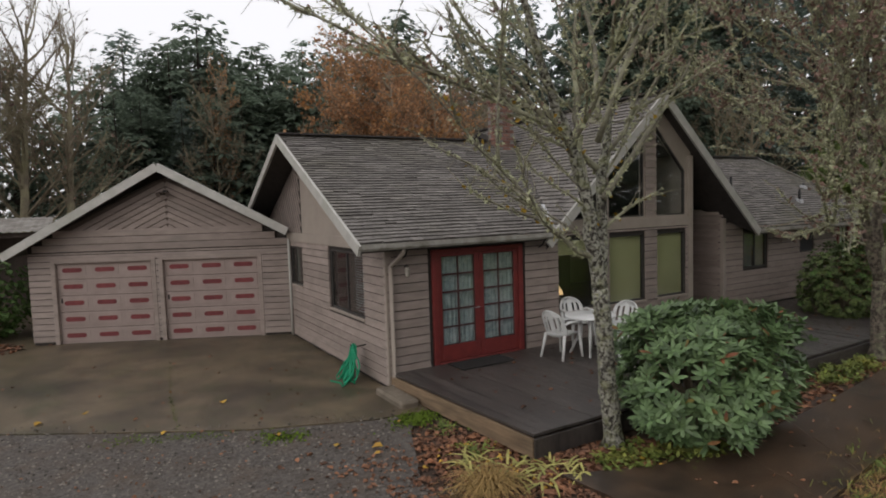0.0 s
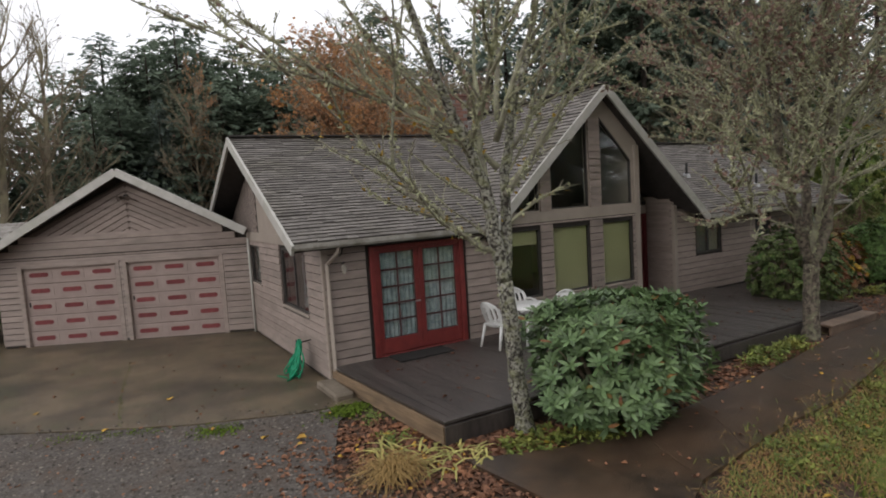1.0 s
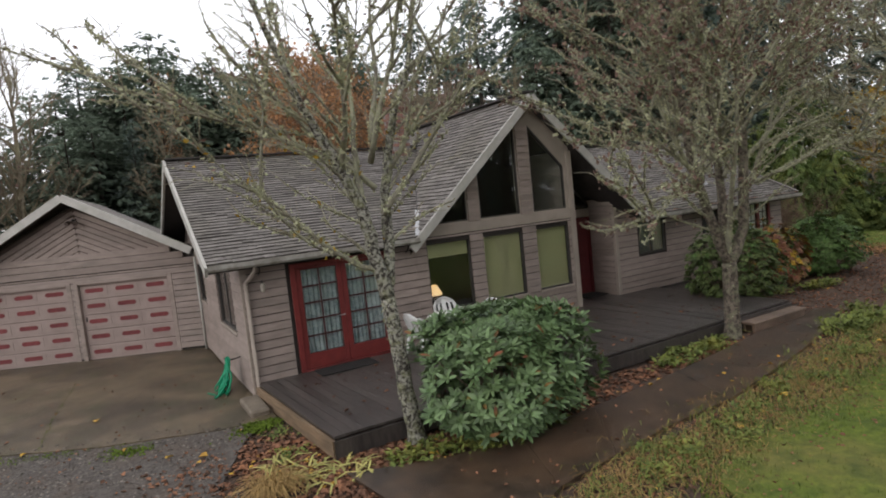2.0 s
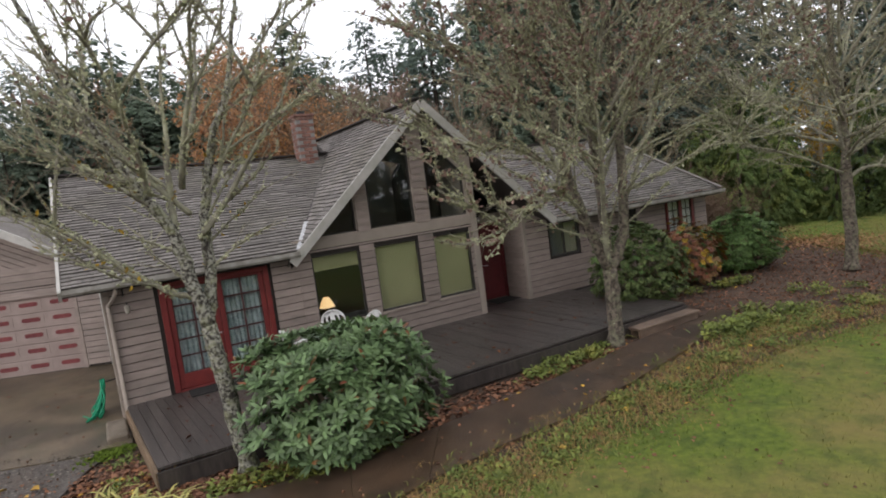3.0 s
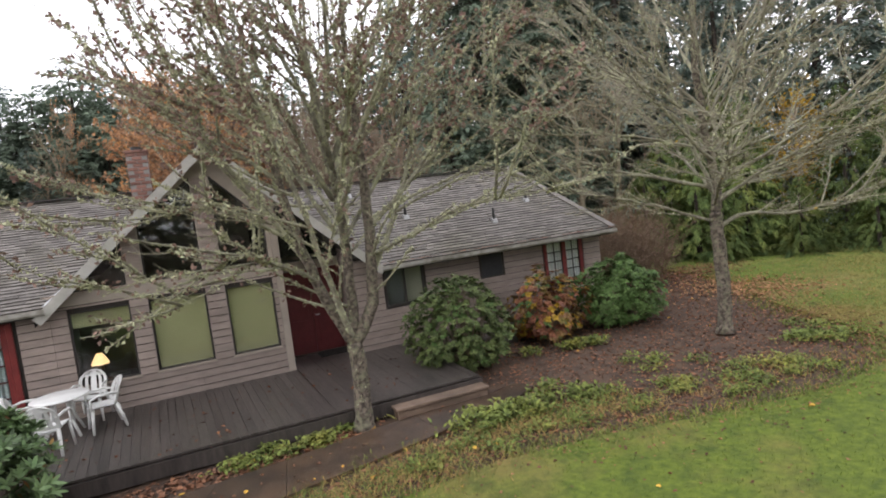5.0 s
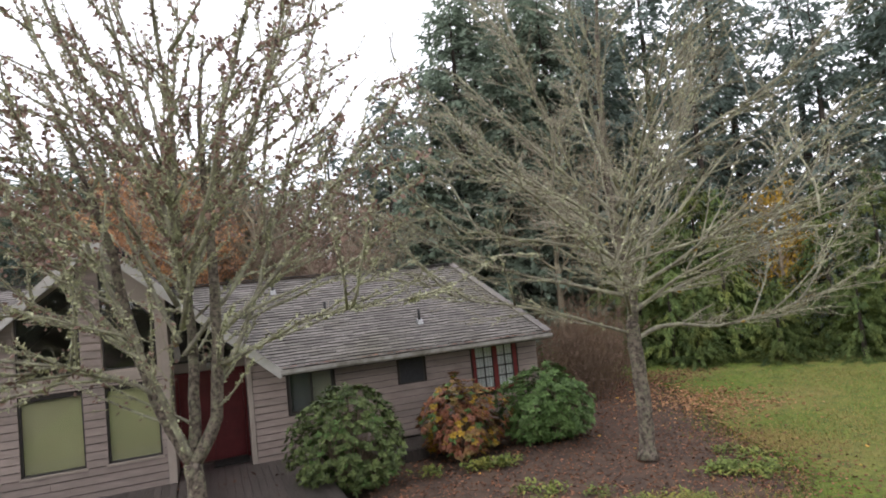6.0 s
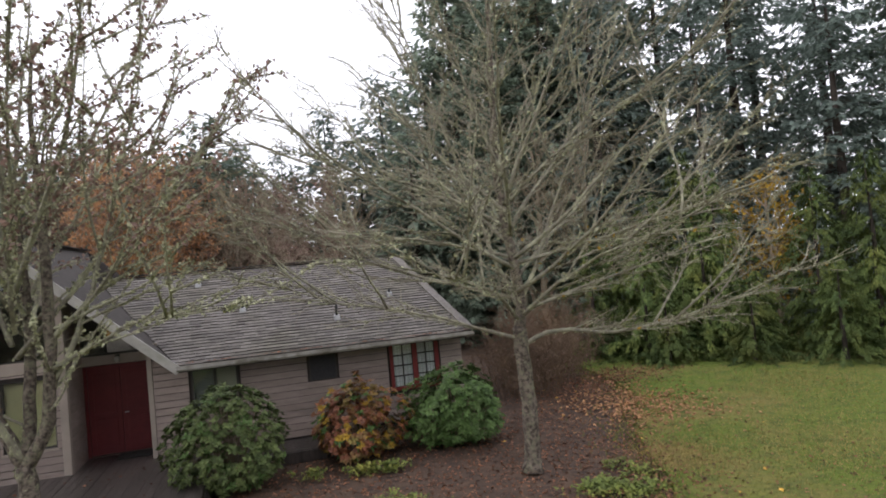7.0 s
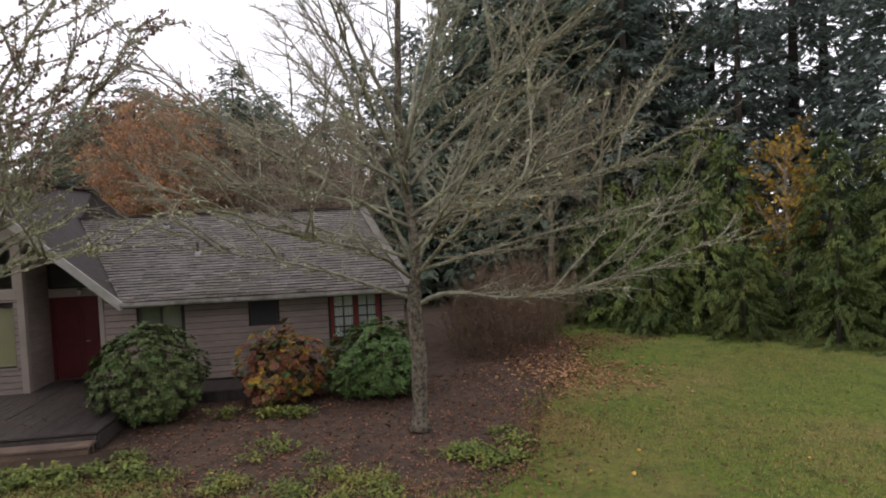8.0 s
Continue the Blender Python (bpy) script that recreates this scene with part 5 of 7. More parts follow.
def mossy_tree(label, base, trunk, limbs, spread, leaves=(), step=0.26, reach=(0.9, 2.1), droop=0.02, subs=3, rise=0.55, lush=1.0, fine=1.0, bark=None, level=0.0, fan=None, ascend=0.0, slim=1.0, crook=0.085):
    """A bare old tree: trunk, main limbs, a fan of long straight limbs, branches in flat sprays, twigs, lichen and the last leaves."""
    t = thing("tree", label, "tree", at=(*base, 0))
    o = Vector((*base, 0))
    st, lm, br, tw, li = Shape(), Shape(), Shape(), Shape(), Shape()
    rel = lambda q: [Vector(p) - o for p in q]
    def smooth_line(q, n=4):
        q = rel(q)
        out = []
        for i in range(len(q) - 1):
            p0, p1, p2, p3 = q[max(i - 1, 0)], q[i], q[i + 1], q[min(i + 2, len(q) - 1)]
            for k in range(n):
                u = k / n
                out.append(0.5 * ((2 * p1) + (p2 - p0) * u + (2 * p0 - 5 * p1 + 4 * p2 - p3) * u * u + (3 * p1 - p0 - 3 * p2 + p3) * u ** 3) + rv(0.018))
        out.append(q[-1])
        return out
    pts, r0, r1 = trunk
    line = smooth_line(pts, 5)
    rr = taper(r0, r1, len(line))
    rr[0] *= 1.45
    rr[1] *= 1.15
    st.tube(line, rr, 12)
    centre = line[-1]
    for _ in range(int(60 * lush)):
        x, _d = along(line, 0.3 + 0.69 * tr.random())
        tuft(li, x + rv(1).normalized() * r0 * 0.9, tr.uniform(0.02, 0.05))

    def sprays(q, gap, s0, size):
        """Flat sprays of mossy branches along a limb."""
        total = sum((q[i + 1] - q[i]).length for i in range(len(q) - 1))
        k = max(3, int(total / gap))
        for j in range(k):
            s = s0 + (1 - s0) * (j + tr.random()) / k
            p, d = along(q, min(s, 0.999))
            w = tr.uniform(0, 2 * math.pi)
            side = Vector((math.cos(w), math.sin(w), 0))
            outw = Vector((p.x - centre.x, p.y - centre.y, 0))
            outw = outw.normalized() if outw.length > 0.1 else side
            dd = side * 0.7 + outw * 0.7 + d * 0.6 + Vector((0, 0, tr.uniform(-0.15, 0.3 - level) + ascend * max(0.0, p.z - centre.z)))
            L = tr.uniform(*reach) * (1.05 - 0.6 * s) * size
            b = bough(p, dd, L, 6, 0.12, tr.uniform(-droop, droop + 0.05))
            rb = slim * tr.uniform(0.017, 0.027) * (0.6 + 0.4 * size)
            br.tube(b, taper(rb, 0.006, len(b)), 5, cap=False)
            for _ in range(int(L * 16 * lush)):
                x, _d = along(b, tr.random() * 0.999)
                tuft(li, x + rv(0.02), tr.uniform(0.025, 0.06))
            for _ in range(int(L * 5.0 * fine)):
                x, bd = along(b, 0.12 + 0.87 * tr.random())
                l2 = tr.uniform(0.2, 0.7)
                c = bough(x, bd * 0.9 + bd.cross(Vector((0, 0, 1))) * tr.choice((-0.8, 0.8)) + rv(0.4), l2, 3, 0.16, 0.02)
                tw.tube(c, taper(0.0085 * slim, 0.003, 4), 3, cap=False)
                for _ in range(int(l2 * 9 * lush)):
                    x3, _d = along(c, tr.random() * 0.999)
                    tuft(li, x3, tr.uniform(0.014, 0.035))
                for _ in range(int(l2 * 7)):
                    x3, cd = along(c, 0.1 + 0.89 * tr.random())
                    e = bough(x3, cd * 0.9 + rv(0.7), tr.uniform(0.08, 0.28), 1, 0.15, 0.02)
                    tw.tube(e, (0.0048, 0.002), 3, cap=False)
        for _ in range(int(total * 22 * lush)):
            x, _d = along(q, tr.random() * 0.999)
            tuft(li, x + rv(0.05), tr.uniform(0.025, 0.065))

    for pts, r0, r1 in limbs:
        q = smooth_line(pts)
        d = (q[-1] - q[-3]).normalized()
        q += bough(q[-1], d, spread * tr.uniform(0.7, 1.0), 5, 0.14, 0.04)[1:]
        thick_end = r0 > 0.08
        (st if thick_end else lm).tube(q, [max(0.01, (r0 if thick_end else r0 * 0.8) * (1 - i / len(q)) ** (0.62 if thick_end else 1.0)) for i in range(len(q))], 8)
        sprays(q, step, 0.14, 1.0)
        for _ in range(subs):
            p, d = along(q, tr.uniform(0.3, 0.85))
            w = tr.uniform(0, 2 * math.pi)
            dd = d * 0.6 + Vector((math.cos(w), math.sin(w), 0)) * 0.75 + Vector((0, 0, rise))
            b = bough(p, dd, tr.uniform(1.6, 3.2), 7, 0.13, 0.035 if rise > 0.3 else 0.0)
            lm.tube(b, taper(0.023, 0.006, len(b)), 6)
            sprays(b, step * 1.05, 0.15, 0.62)
    if fan:
        count, z0, z1, length, e0, e1 = fan
        for j in range(count):
            u = (j + 0.5) / count
            w, el = j * 2.4 + tr.uniform(-0.3, 0.3), radians(e0 + (e1 - e0) * u + tr.uniform(-6, 6))
            p = Vector((centre.x, centre.y, z0 + (z1 - z0) * u)) + rv(0.05)
            q = bough(p, (math.cos(w) * math.cos(el), math.sin(w) * math.cos(el), math.sin(el)), length * tr.uniform(0.85, 1.15), 9, crook, 0.025)
            lm.tube(q, taper(0.042, 0.008, len(q)), 6)
            sprays(q, step, 0.15, 0.85)
    part("trunk", st, bark or BARK, t, "mottled grey bark with pale lichen", smooth=True)
    tagged(part("limb", lm, LICHENBARK, t, "pale lichen-covered limbs", smooth=True), kind="stuff")
    tagged(part("branch_spray", br, LICHENBARK, t, smooth=True), kind="stuff")
    tagged(part("twig_spray", tw, TWIGBARK, t), kind="stuff")
    tagged(part("lichen", li, LICHEN, t, "pale green lichen tufts"), kind="stuff")
    for count, mat, lo, hi, size in leaves:
        ls = Shape()
        lv = br.v
        for _ in range(count):
            for _try in range(30):
                p = Vector(tr.choice(lv))
                if all(lo[i] <= p[i] + o[i] <= hi[i] for i in range(3)):
                    leaf_card(ls, p + rv(0.06), tr.uniform(0.6, 1.3) * size)
                    break
        tagged(part("leaf_mass", ls, mat, t), kind="stuff")
    return t


mossy_tree("old bare tree with mottled lichen bark beside the deck corner", (1.33, -3.68),
    ([(1.33, -3.68, -0.06), (1.23, -3.68, 0.73), (1.12, -3.68, 1.97)], 0.118, 0.098),
    [([(1.12, -3.68, 1.97), (1, -3.67, 2.65), (0.88, -3.67, 3.21), (0.58, -3.71, 3.85), (0.2, -3.74, 4.58)], 0.1, 0.045),
     ([(0.9, -3.67, 3.17), (0.97, -3.5, 3.81), (1.04, -3.37, 4.67)], 0.07, 0.035),
     ([(1.12, -3.68, 1.97), (1.25, -3.59, 2.53), (1.32, -3.55, 3.38), (1.53, -3.51, 4.24), (1.83, -3.52, 4.92)], 0.085, 0.035),
     ([(1.05, -3.68, 2.33), (0.7, -3.67, 2.5), (0.29, -3.66, 2.83), (-0.1, -3.65, 3.25), (-0.57, -3.64, 3.64)], 0.05, 0.02),
     ([(1.32, -3.55, 3.5), (1.6, -3.77, 4.0), (1.95, -3.95, 4.6), (2.3, -4.05, 5.2)], 0.04, 0.018),
     ([(0.71, -3.67, 3.64), (0.62, -4.18, 4.15), (0.44, -4.69, 4.75)], 0.05, 0.02),
     ([(0.58, -3.71, 3.81), (-0.05, -3.4, 4.15), (-0.82, -3.13, 4.49)], 0.04, 0.018)],
    2.6, leaves=[(90, GOLDLEAF, (-2.77, -6.77, 1.58), (5.05, -0.92, 4.15), 0.075), (420, DRYLEAF, (-4.5, -7.6, 3.72), (5.06, -0.07, 9.72), 0.075)], subs=1, step=0.47, reach=(0.8, 1.8), lush=2.0, fine=0.9, fan=(4, 2.9, 4.2, 3.0, 45, 72), ascend=0.08, crook=0.14)
stems_b = [
    ([(8.18, -3.62, 1.42), (7.81, -3.58, 2.27), (7.5, -3.5, 3.33), (7.29, -3.48, 4.61), (7.03, -3.45, 5.54)], 0.105, 0.05),
    ([(8.18, -3.62, 1.42), (8.27, -3.5, 2.4), (8.28, -3.42, 3.76), (8.2, -3.32, 5.2)], 0.1, 0.045),
    ([(8.18, -3.62, 1.42), (8.55, -3.7, 2.06), (8.67, -3.72, 3.59), (8.67, -3.72, 4.86), (8.63, -3.71, 5.71)], 0.11, 0.045),
    ([(8.63, -3.71, 3.25), (9.21, -3.86, 3.76), (9.88, -4.02, 4.52), (10.63, -4.19, 5.46)], 0.06, 0.025),
    ([(8.65, -3.71, 2.82), (9.19, -4.12, 3.08), (9.99, -4.55, 3.42), (10.73, -4.88, 3.5)], 0.045, 0.018),
]
limbs_b = [
    ([(7.54, -3.51, 3.16), (6.86, -3.52, 3.59), (6.25, -3.54, 3.84), (5.71, -3.57, 3.84)], 0.045, 0.016),
    ([(7.71, -3.57, 2.57), (7.07, -3.89, 2.91), (6.6, -4.09, 3.12), (6.16, -4.19, 2.99)], 0.04, 0.016),
    ([(7.76, -3.59, 2.48), (7.23, -3.79, 2.86), (6.79, -3.91, 2.99), (6.44, -3.96, 2.82)], 0.045, 0.016),
    ([(7.37, -3.49, 4.18), (6.71, -3.25, 4.78), (5.97, -3, 5.37)], 0.05, 0.02),
    ([(8.28, -3.42, 3.67), (8.23, -4.27, 4.35), (8.22, -5.12, 5.2)], 0.05, 0.02),
]
boughs_b = [
    ([(8.28, -3.42, 3.33), (8.16, -2.55, 4.01), (7.99, -1.76, 4.78)], 0.05, 0.02),
    ([(8.18, -3.62, 1.37), (7.95, -3.87, 2.23), (7.6, -4.26, 3.33), (7.22, -4.65, 4.52), (6.85, -4.95, 5.54)], 0.075, 0.03),
    ([(8.61, -3.68, 2.48), (9.19, -3.83, 3.67), (9.6, -3.96, 4.86), (9.93, -4.09, 6.05)], 0.06, 0.03),
    ([(7.6, -3.49, 2.99), (7, -3.51, 3.84), (6.4, -3.53, 4.86), (5.8, -3.55, 6.05)], 0.06, 0.03),
]
mossy_tree("wide lichen-covered bare tree with forked trunk at the deck edge", (8.17, -3.62),
    ([(8.17, -3.62, -0.06), (8.21, -3.62, 0.69), (8.18, -3.62, 1.42)], 0.15, 0.13),
    stems_b + limbs_b + boughs_b,
    2.3, leaves=[(800, DRYLEAF, (2.8, -5.96, 1.8), (8.44, 0.27, 4.1), 0.08), (10500, DRYLEAF, (1.77, -8.5, 4.4), (14.5, 1.5, 13.0), 0.09)], reach=(1.2, 2.6), subs=2, lush=2.2, step=0.52, fine=0.4, rise=0.7, level=0.15, bark=DARKTRUNK,
    fan=(12, 3.0, 5.0, 5.6, 46, 82), ascend=0.03, crook=0.11)
stems_c = [
    ([(16.24, -3.85, 2.59), (16.33, -3.86, 3.22), (16.17, -3.77, 4.74), (16.12, -3.76, 6.08), (16.21, -3.78, 7.86)], 0.11, 0.03),
    ([(16.27, -3.85, 2.28), (16.92, -4.09, 2.49), (17.88, -4.35, 2.37), (18.91, -4.63, 2.5), (19.95, -4.92, 2.73)], 0.06, 0.02),
    ([(16.33, -3.86, 3.13), (16.69, -3.87, 3.71), (17.24, -3.87, 4.92), (18.04, -3.93, 6.61)], 0.06, 0.02),
    ([(16.2, -3.84, 2.42), (15.1, -3.66, 2.82), (13.94, -3.54, 3.17), (12.95, -3.45, 3.4)], 0.045, 0.016),
    ([(16.27, -3.85, 2.95), (15.9, -3.72, 4.02), (15.48, -3.55, 5.63), (14.88, -3.35, 7.51)], 0.06, 0.02),
]
limbs_c = [
    ([(16.29, -3.85, 2.77), (16.65, -4.58, 3.31), (17.04, -5.47, 3.76), (17.33, -6.34, 4.02)], 0.05, 0.018),
    ([(16.24, -3.85, 2.77), (15.67, -4.5, 3.22), (15.09, -5.21, 3.49), (14.43, -5.81, 3.67)], 0.05, 0.018),
    ([(16.24, -3.85, 3.04), (16.59, -2.94, 3.67), (17.05, -1.93, 4.29), (17.38, -1.09, 4.83)], 0.05, 0.018),
    ([(16.17, -3.77, 4.47), (15.24, -3.87, 5.01), (14.31, -3.98, 5.36), (13.4, -3.99, 5.54)], 0.045, 0.018),
    ([(16.17, -3.77, 4.83), (16.98, -4.28, 5.63), (17.97, -4.83, 6.35)], 0.045, 0.018),
]
boughs_c = [
    ([(16.2, -3.82, 3.93), (15.11, -3.58, 4.25), (14.07, -3.3, 4.47), (13.21, -3.05, 4.56)], 0.045, 0.018),
    ([(16.25, -3.83, 3.76), (17.36, -4.17, 4.02), (18.58, -4.48, 4.29), (19.62, -4.76, 4.56)], 0.045, 0.018),
]
mossy_tree("spreading bare tree with drooping lichen branches on the mulch bed", (16.26, -3.85),
    ([(16.26, -3.85, -0.06), (16.3, -3.86, 0.99), (16.27, -3.85, 2.15), (16.24, -3.85, 2.59)], 0.15, 0.13),
    stems_c + limbs_c + boughs_c,
    2.4, leaves=[(45, GOLDLEAF, (15.35, -7.25, 2.33), (21.9, -1.19, 4.47), 0.09)], reach=(0.9, 2.0), subs=3, rise=0.8, lush=0.45, fine=1.5, step=0.36, slim=0.7, level=0.12, bark=DARKTRUNK, fan=(13, 2.8, 5.4, 4.8, 8, 66), ascend=0.04)


# ---- far trees ----
def frond(s, p, d, length, width):
    """A drooping flat spray: two folded triangles."""
    d = d.normalized()
    side = d.cross(Vector((0, 0, 1)))
    if side.length < 1e-3:
        side = Vector((1, 0, 0))
    side.normalize()
    side = (side + rv(0.5)).normalized() * (width / 2)
    m = p + d * (length * 0.45)
    e = p + d * length + Vector((0, 0, -0.22 * length))
    s.add([tuple(p), tuple(m + side), tuple(e), tuple(m - side)], [(0, 1, 2), (0, 2, 3)])


def conifer(h, r, foliage, label, gap=0.17, thin=0.0, bare=0.06, big=1.0):
    t = thing("conifer", label, "tree", group="forest behind the house")
    st, cr = Shape(), Shape()
    st.tube([(0, 0, -0.1), (0.03 * h * 0.1, 0, h * 0.5), (0, 0, h * 0.98)], [h * 0.016, h * 0.008, 0.006], 6)
    z = h * bare
    while z < h * 0.985:
        u = z / h
        L0 = r * (1 - u) ** 0.66 + 0.12
        for k in range(8):
            if tr.random() < thin:
                continue
            w = tr.uniform(0, 2 * math.pi)
            L = L0 * tr.uniform(0.55, 1.15)
            d = Vector((math.cos(w), math.sin(w), tr.uniform(-0.5, 0.25) + 0.6 * max(0, u - 0.7)))
            b = bough((0, 0, z + tr.uniform(-0.5, 0.5) * gap * 2), d, L, 4, 0.12, tr.uniform(-0.1, 0.08))
            if L > 0.9 and k % 3 == 0:
                st.tube([b[0], b[2], b[4]], (0.02, 0.012, 0.004), 3, cap=False)
            n = max(3, int(L / (0.14 * big ** 0.6)))
            for i in range(n):
                x, bd = along(b, 0.2 + 0.8 * ((i + tr.random()) / n) ** 0.8 * 0.999)
                x = x + rv(0.06 * big)
                for sgn in (-1, 1):
                    sd = bd * 0.6 + bd.cross(Vector((0, 0, 1))) * sgn * tr.uniform(0.2, 1.0) + Vector((0, 0, tr.uniform(-0.7, 0.25)))
                    frond(cr, x, sd, big * tr.uniform(0.11, 0.25) * (0.45 + 0.55 * min(1, L / 1.3)), big * tr.uniform(0.06, 0.13) * (0.6 + 0.4 * min(1, L)))
        z += gap * tr.uniform(0.8, 1.2)
    part("trunk", st, DARKBARK, t)
    tagged(part("crown", cr, foliage, t), kind="stuff")
    return t


def leafy_tree(h, label, leaf_mat, count, size, upright=0.5, bark=TWIG, name="tree", reach=1.0, twigs=1.0):
    """A deciduous tree in late autumn."""
    t = thing(name, label, "tree", group="forest behind the house")
    st, tw, lf = Shape(), Shape(), Shape()
    stem = bough((0, 0, -0.1), (0, 0, 1), h * 0.8, 8, 0.06, 0.08)
    st.tube(stem, taper(h * 0.016, 0.02, len(stem)), 7)
    tips = []
    for j in range(22):
        s = 0.18 + 0.8 * (j + tr.random()) / 22
        p, d = along(stem, min(s, 0.999))
        w = tr.uniform(0, 2 * math.pi)
        L = h * 0.36 * reach * (1.15 - 0.7 * s) * tr.uniform(0.7, 1.1)
        b = bough(p, (math.cos(w), math.sin(w), upright + tr.uniform(-0.2, 0.4)), L, 5, 0.14, 0.05)
        st.tube(b, taper(0.035, 0.008, len(b)), 4, cap=False)
        for _ in range(int(L * 5 * twigs)):
            x, bd = along(b, 0.2 + 0.79 * tr.random())
            l2 = tr.uniform(0.3, 0.9)
            c = bough(x, bd * 0.7 + rv(0.8) + Vector((0, 0, 0.25)), l2, 3, 0.2, 0.05)
            tw.tube(c, (0.01, 0.008, 0.006, 0.004), 3, cap=False)
            tips.append(c)
            for _ in range(3):
                x3, cd = along(c, tr.random() * 0.99)
                e = bough(x3, cd + rv(0.7), tr.uniform(0.15, 0.4), 2, 0.2, 0.03)
                tw.tube(e, (0.006, 0.005, 0.003), 3, cap=False)
                tips.append(e)
    for _ in range(count):
        c = tr.choice(tips)
        x, _d = along(c, tr.random() * 0.999)
        leaf_card(lf, x + rv(0.09), size * tr.uniform(0.6, 1.3), 0.8)
    part("trunk", st, bark, t)
    tagged(part("twig_spray", tw, bark, t), kind="stuff")
    if count:
        tagged(part("leaf_mass", lf, leaf_mat, t), kind="stuff")
    return t


def cedar(h, r, label, gap=0.2, mat=CEDAR):
    """Boughs that sweep out and hang, with flat sprays along them, down to the ground."""
    t = thing("cedar", label, "tree", group="cedar hedge along the lawn")
    st, cr = Shape(), Shape()
    st.tube([(0, 0, -0.1), (0.05, 0, h * 0.5), (0, 0, h * 0.97)], [0.13, 0.07, 0.012], 6)
    z = 0.12
    while z < h * 0.99:
        u = z / h
        L0 = r * (1 - u) ** 0.75 * (1 + 0.12 * math.sin(z * 2.3)) + 0.14
        for k in range(9):
            w = tr.uniform(0, 2 * math.pi)
            L = L0 * tr.uniform(0.6, 1.2)
            b = bough((0, 0, z + tr.uniform(-gap, gap)), (math.cos(w), math.sin(w), tr.uniform(0.0, 0.5)), L, 5, 0.1, -0.16)
            for q in b:
                q.z = max(q.z, 0.08 + 0.05 * tr.random())
            n = max(4, int(L / 0.062))
            for i in range(n):
                x, bd = along(b, 0.3 + 0.7 * ((i + tr.random()) / n) ** 0.7 * 0.999)
                for sgn in (-1, 1):
                    sd = bd * 0.9 + bd.cross(Vector((0, 0, 1))) * sgn * tr.uniform(0.15, 0.8) + Vector((0, 0, tr.uniform(-0.9, 0.1)))
                    frond(cr, x + rv(0.07), sd + rv(0.25), tr.uniform(0.09, 0.21), tr.uniform(0.035, 0.075))
        z += gap * tr.uniform(0.8, 1.2)
    part("trunk", st, DARKBARK, t)
    tagged(part("crown", cr, mat, t), kind="stuff")
    return t


def thicket(h, r, stems, label):
    """Many thin brown stems fanning from the ground with fine twigs."""
    t = thing("thicket", label, "shrub", group="brown thicket at the house end")
    st, tw, lf = Shape(), Shape(), Shape()
    for _ in range(stems):
        w, q = tr.uniform(0, 2 * math.pi), tr.uniform(0.1, 1.0)
        p = Vector((math.cos(w) * r * 0.45 * q, math.sin(w) * r * 0.45 * q, -0.02))
        b = bough(p, (math.cos(w) * 0.5 * q, math.sin(w) * 0.5 * q, 1.0), h * tr.uniform(0.5, 1.0), 7, 0.16, -0.02)
        st.tube(b, taper(0.012, 0.004, len(b)), 4, cap=False)
        for _k in range(16):
            x, bd = along(b, 0.2 + 0.79 * tr.random())
            c = bough(x, bd * 0.6 + rv(0.9), tr.uniform(0.2, 0.6), 3, 0.25, 0.0)
            tw.tube(c, (0.006, 0.005, 0.004, 0.003), 3, cap=False)
            for _j in range(3):
                x3, cd = along(c, tr.random() * 0.99)
                tw.tube(bough(x3, cd + rv(0.8), tr.uniform(0.1, 0.25), 1, 0.2, 0.0), (0.004, 0.002), 3, cap=False)
            if tr.random() < 0.5:
                leaf_card(lf, x + rv(0.1), tr.uniform(0.04, 0.09))
    tagged(part("stem", st, THICKTWIG, t), kind="stuff")
    tagged(part("twig_spray", tw, THICKTWIG, t), kind="stuff")
    tagged(part("leaf_mass", lf, DRYLEAF, t), kind="stuff")
    return t


def place(master, x, y, s=1.0, sz=None, turn=None):
    m = pose(x, y, -0.05, 0, 0, tr.uniform(0, 360) if turn is None else turn) @ Matrix.Diagonal((s, s, sz or s, 1))
    return copy_thing(master, m)


con = [conifer(8, 2.0, NEEDLE, "dark green conifer in the forest edge", gap=0.17, big=1.3), conifer(8, 1.7, NEEDLEBLUE, "slim blue-green conifer in the forest edge", gap=0.17, big=1.3),
       conifer(8, 2.5, NEEDLE, "broad dark conifer in the forest edge", gap=0.18, big=1.35), conifer(16, 3.4, NEEDLEBLUE, "tall sparse conifer with sky between boughs", gap=0.26, thin=0.2, bare=0.05, big=1.6),
       conifer(15, 3.6, NEEDLE, "tall dense dark conifer behind the lawn", gap=0.19, big=1.6)]
rust = [leafy_tree(8, "autumn tree with thinning rust-orange leaves", RUSTLEAF, 4000, 0.1, twigs=0.9), leafy_tree(8, "autumn tree with sparse rusty leaves", RUSTLEAF, 2600, 0.1)]
bare = [leafy_tree(7, "bare brown thicket tree with fine upright twigs", DRYLEAF, 1500, 0.085, upright=1.3, reach=0.8, twigs=1.3), leafy_tree(8, "tall bare grey-brown tree with fine twigs", DRYLEAF, 200, 0.08, upright=0.9, bark=BAREWOOD, twigs=1.4)]
gold = leafy_tree(6, "small tree with golden yellow leaves", GOLDLEAF, 2200, 0.12, upright=0.8, reach=0.9)
ced = [cedar(6.6, 2.2, "yellow-green cedar with layered drooping sprays"), cedar(4.6, 2.1, "low broad green cedar with drooping sprays", 0.17)]
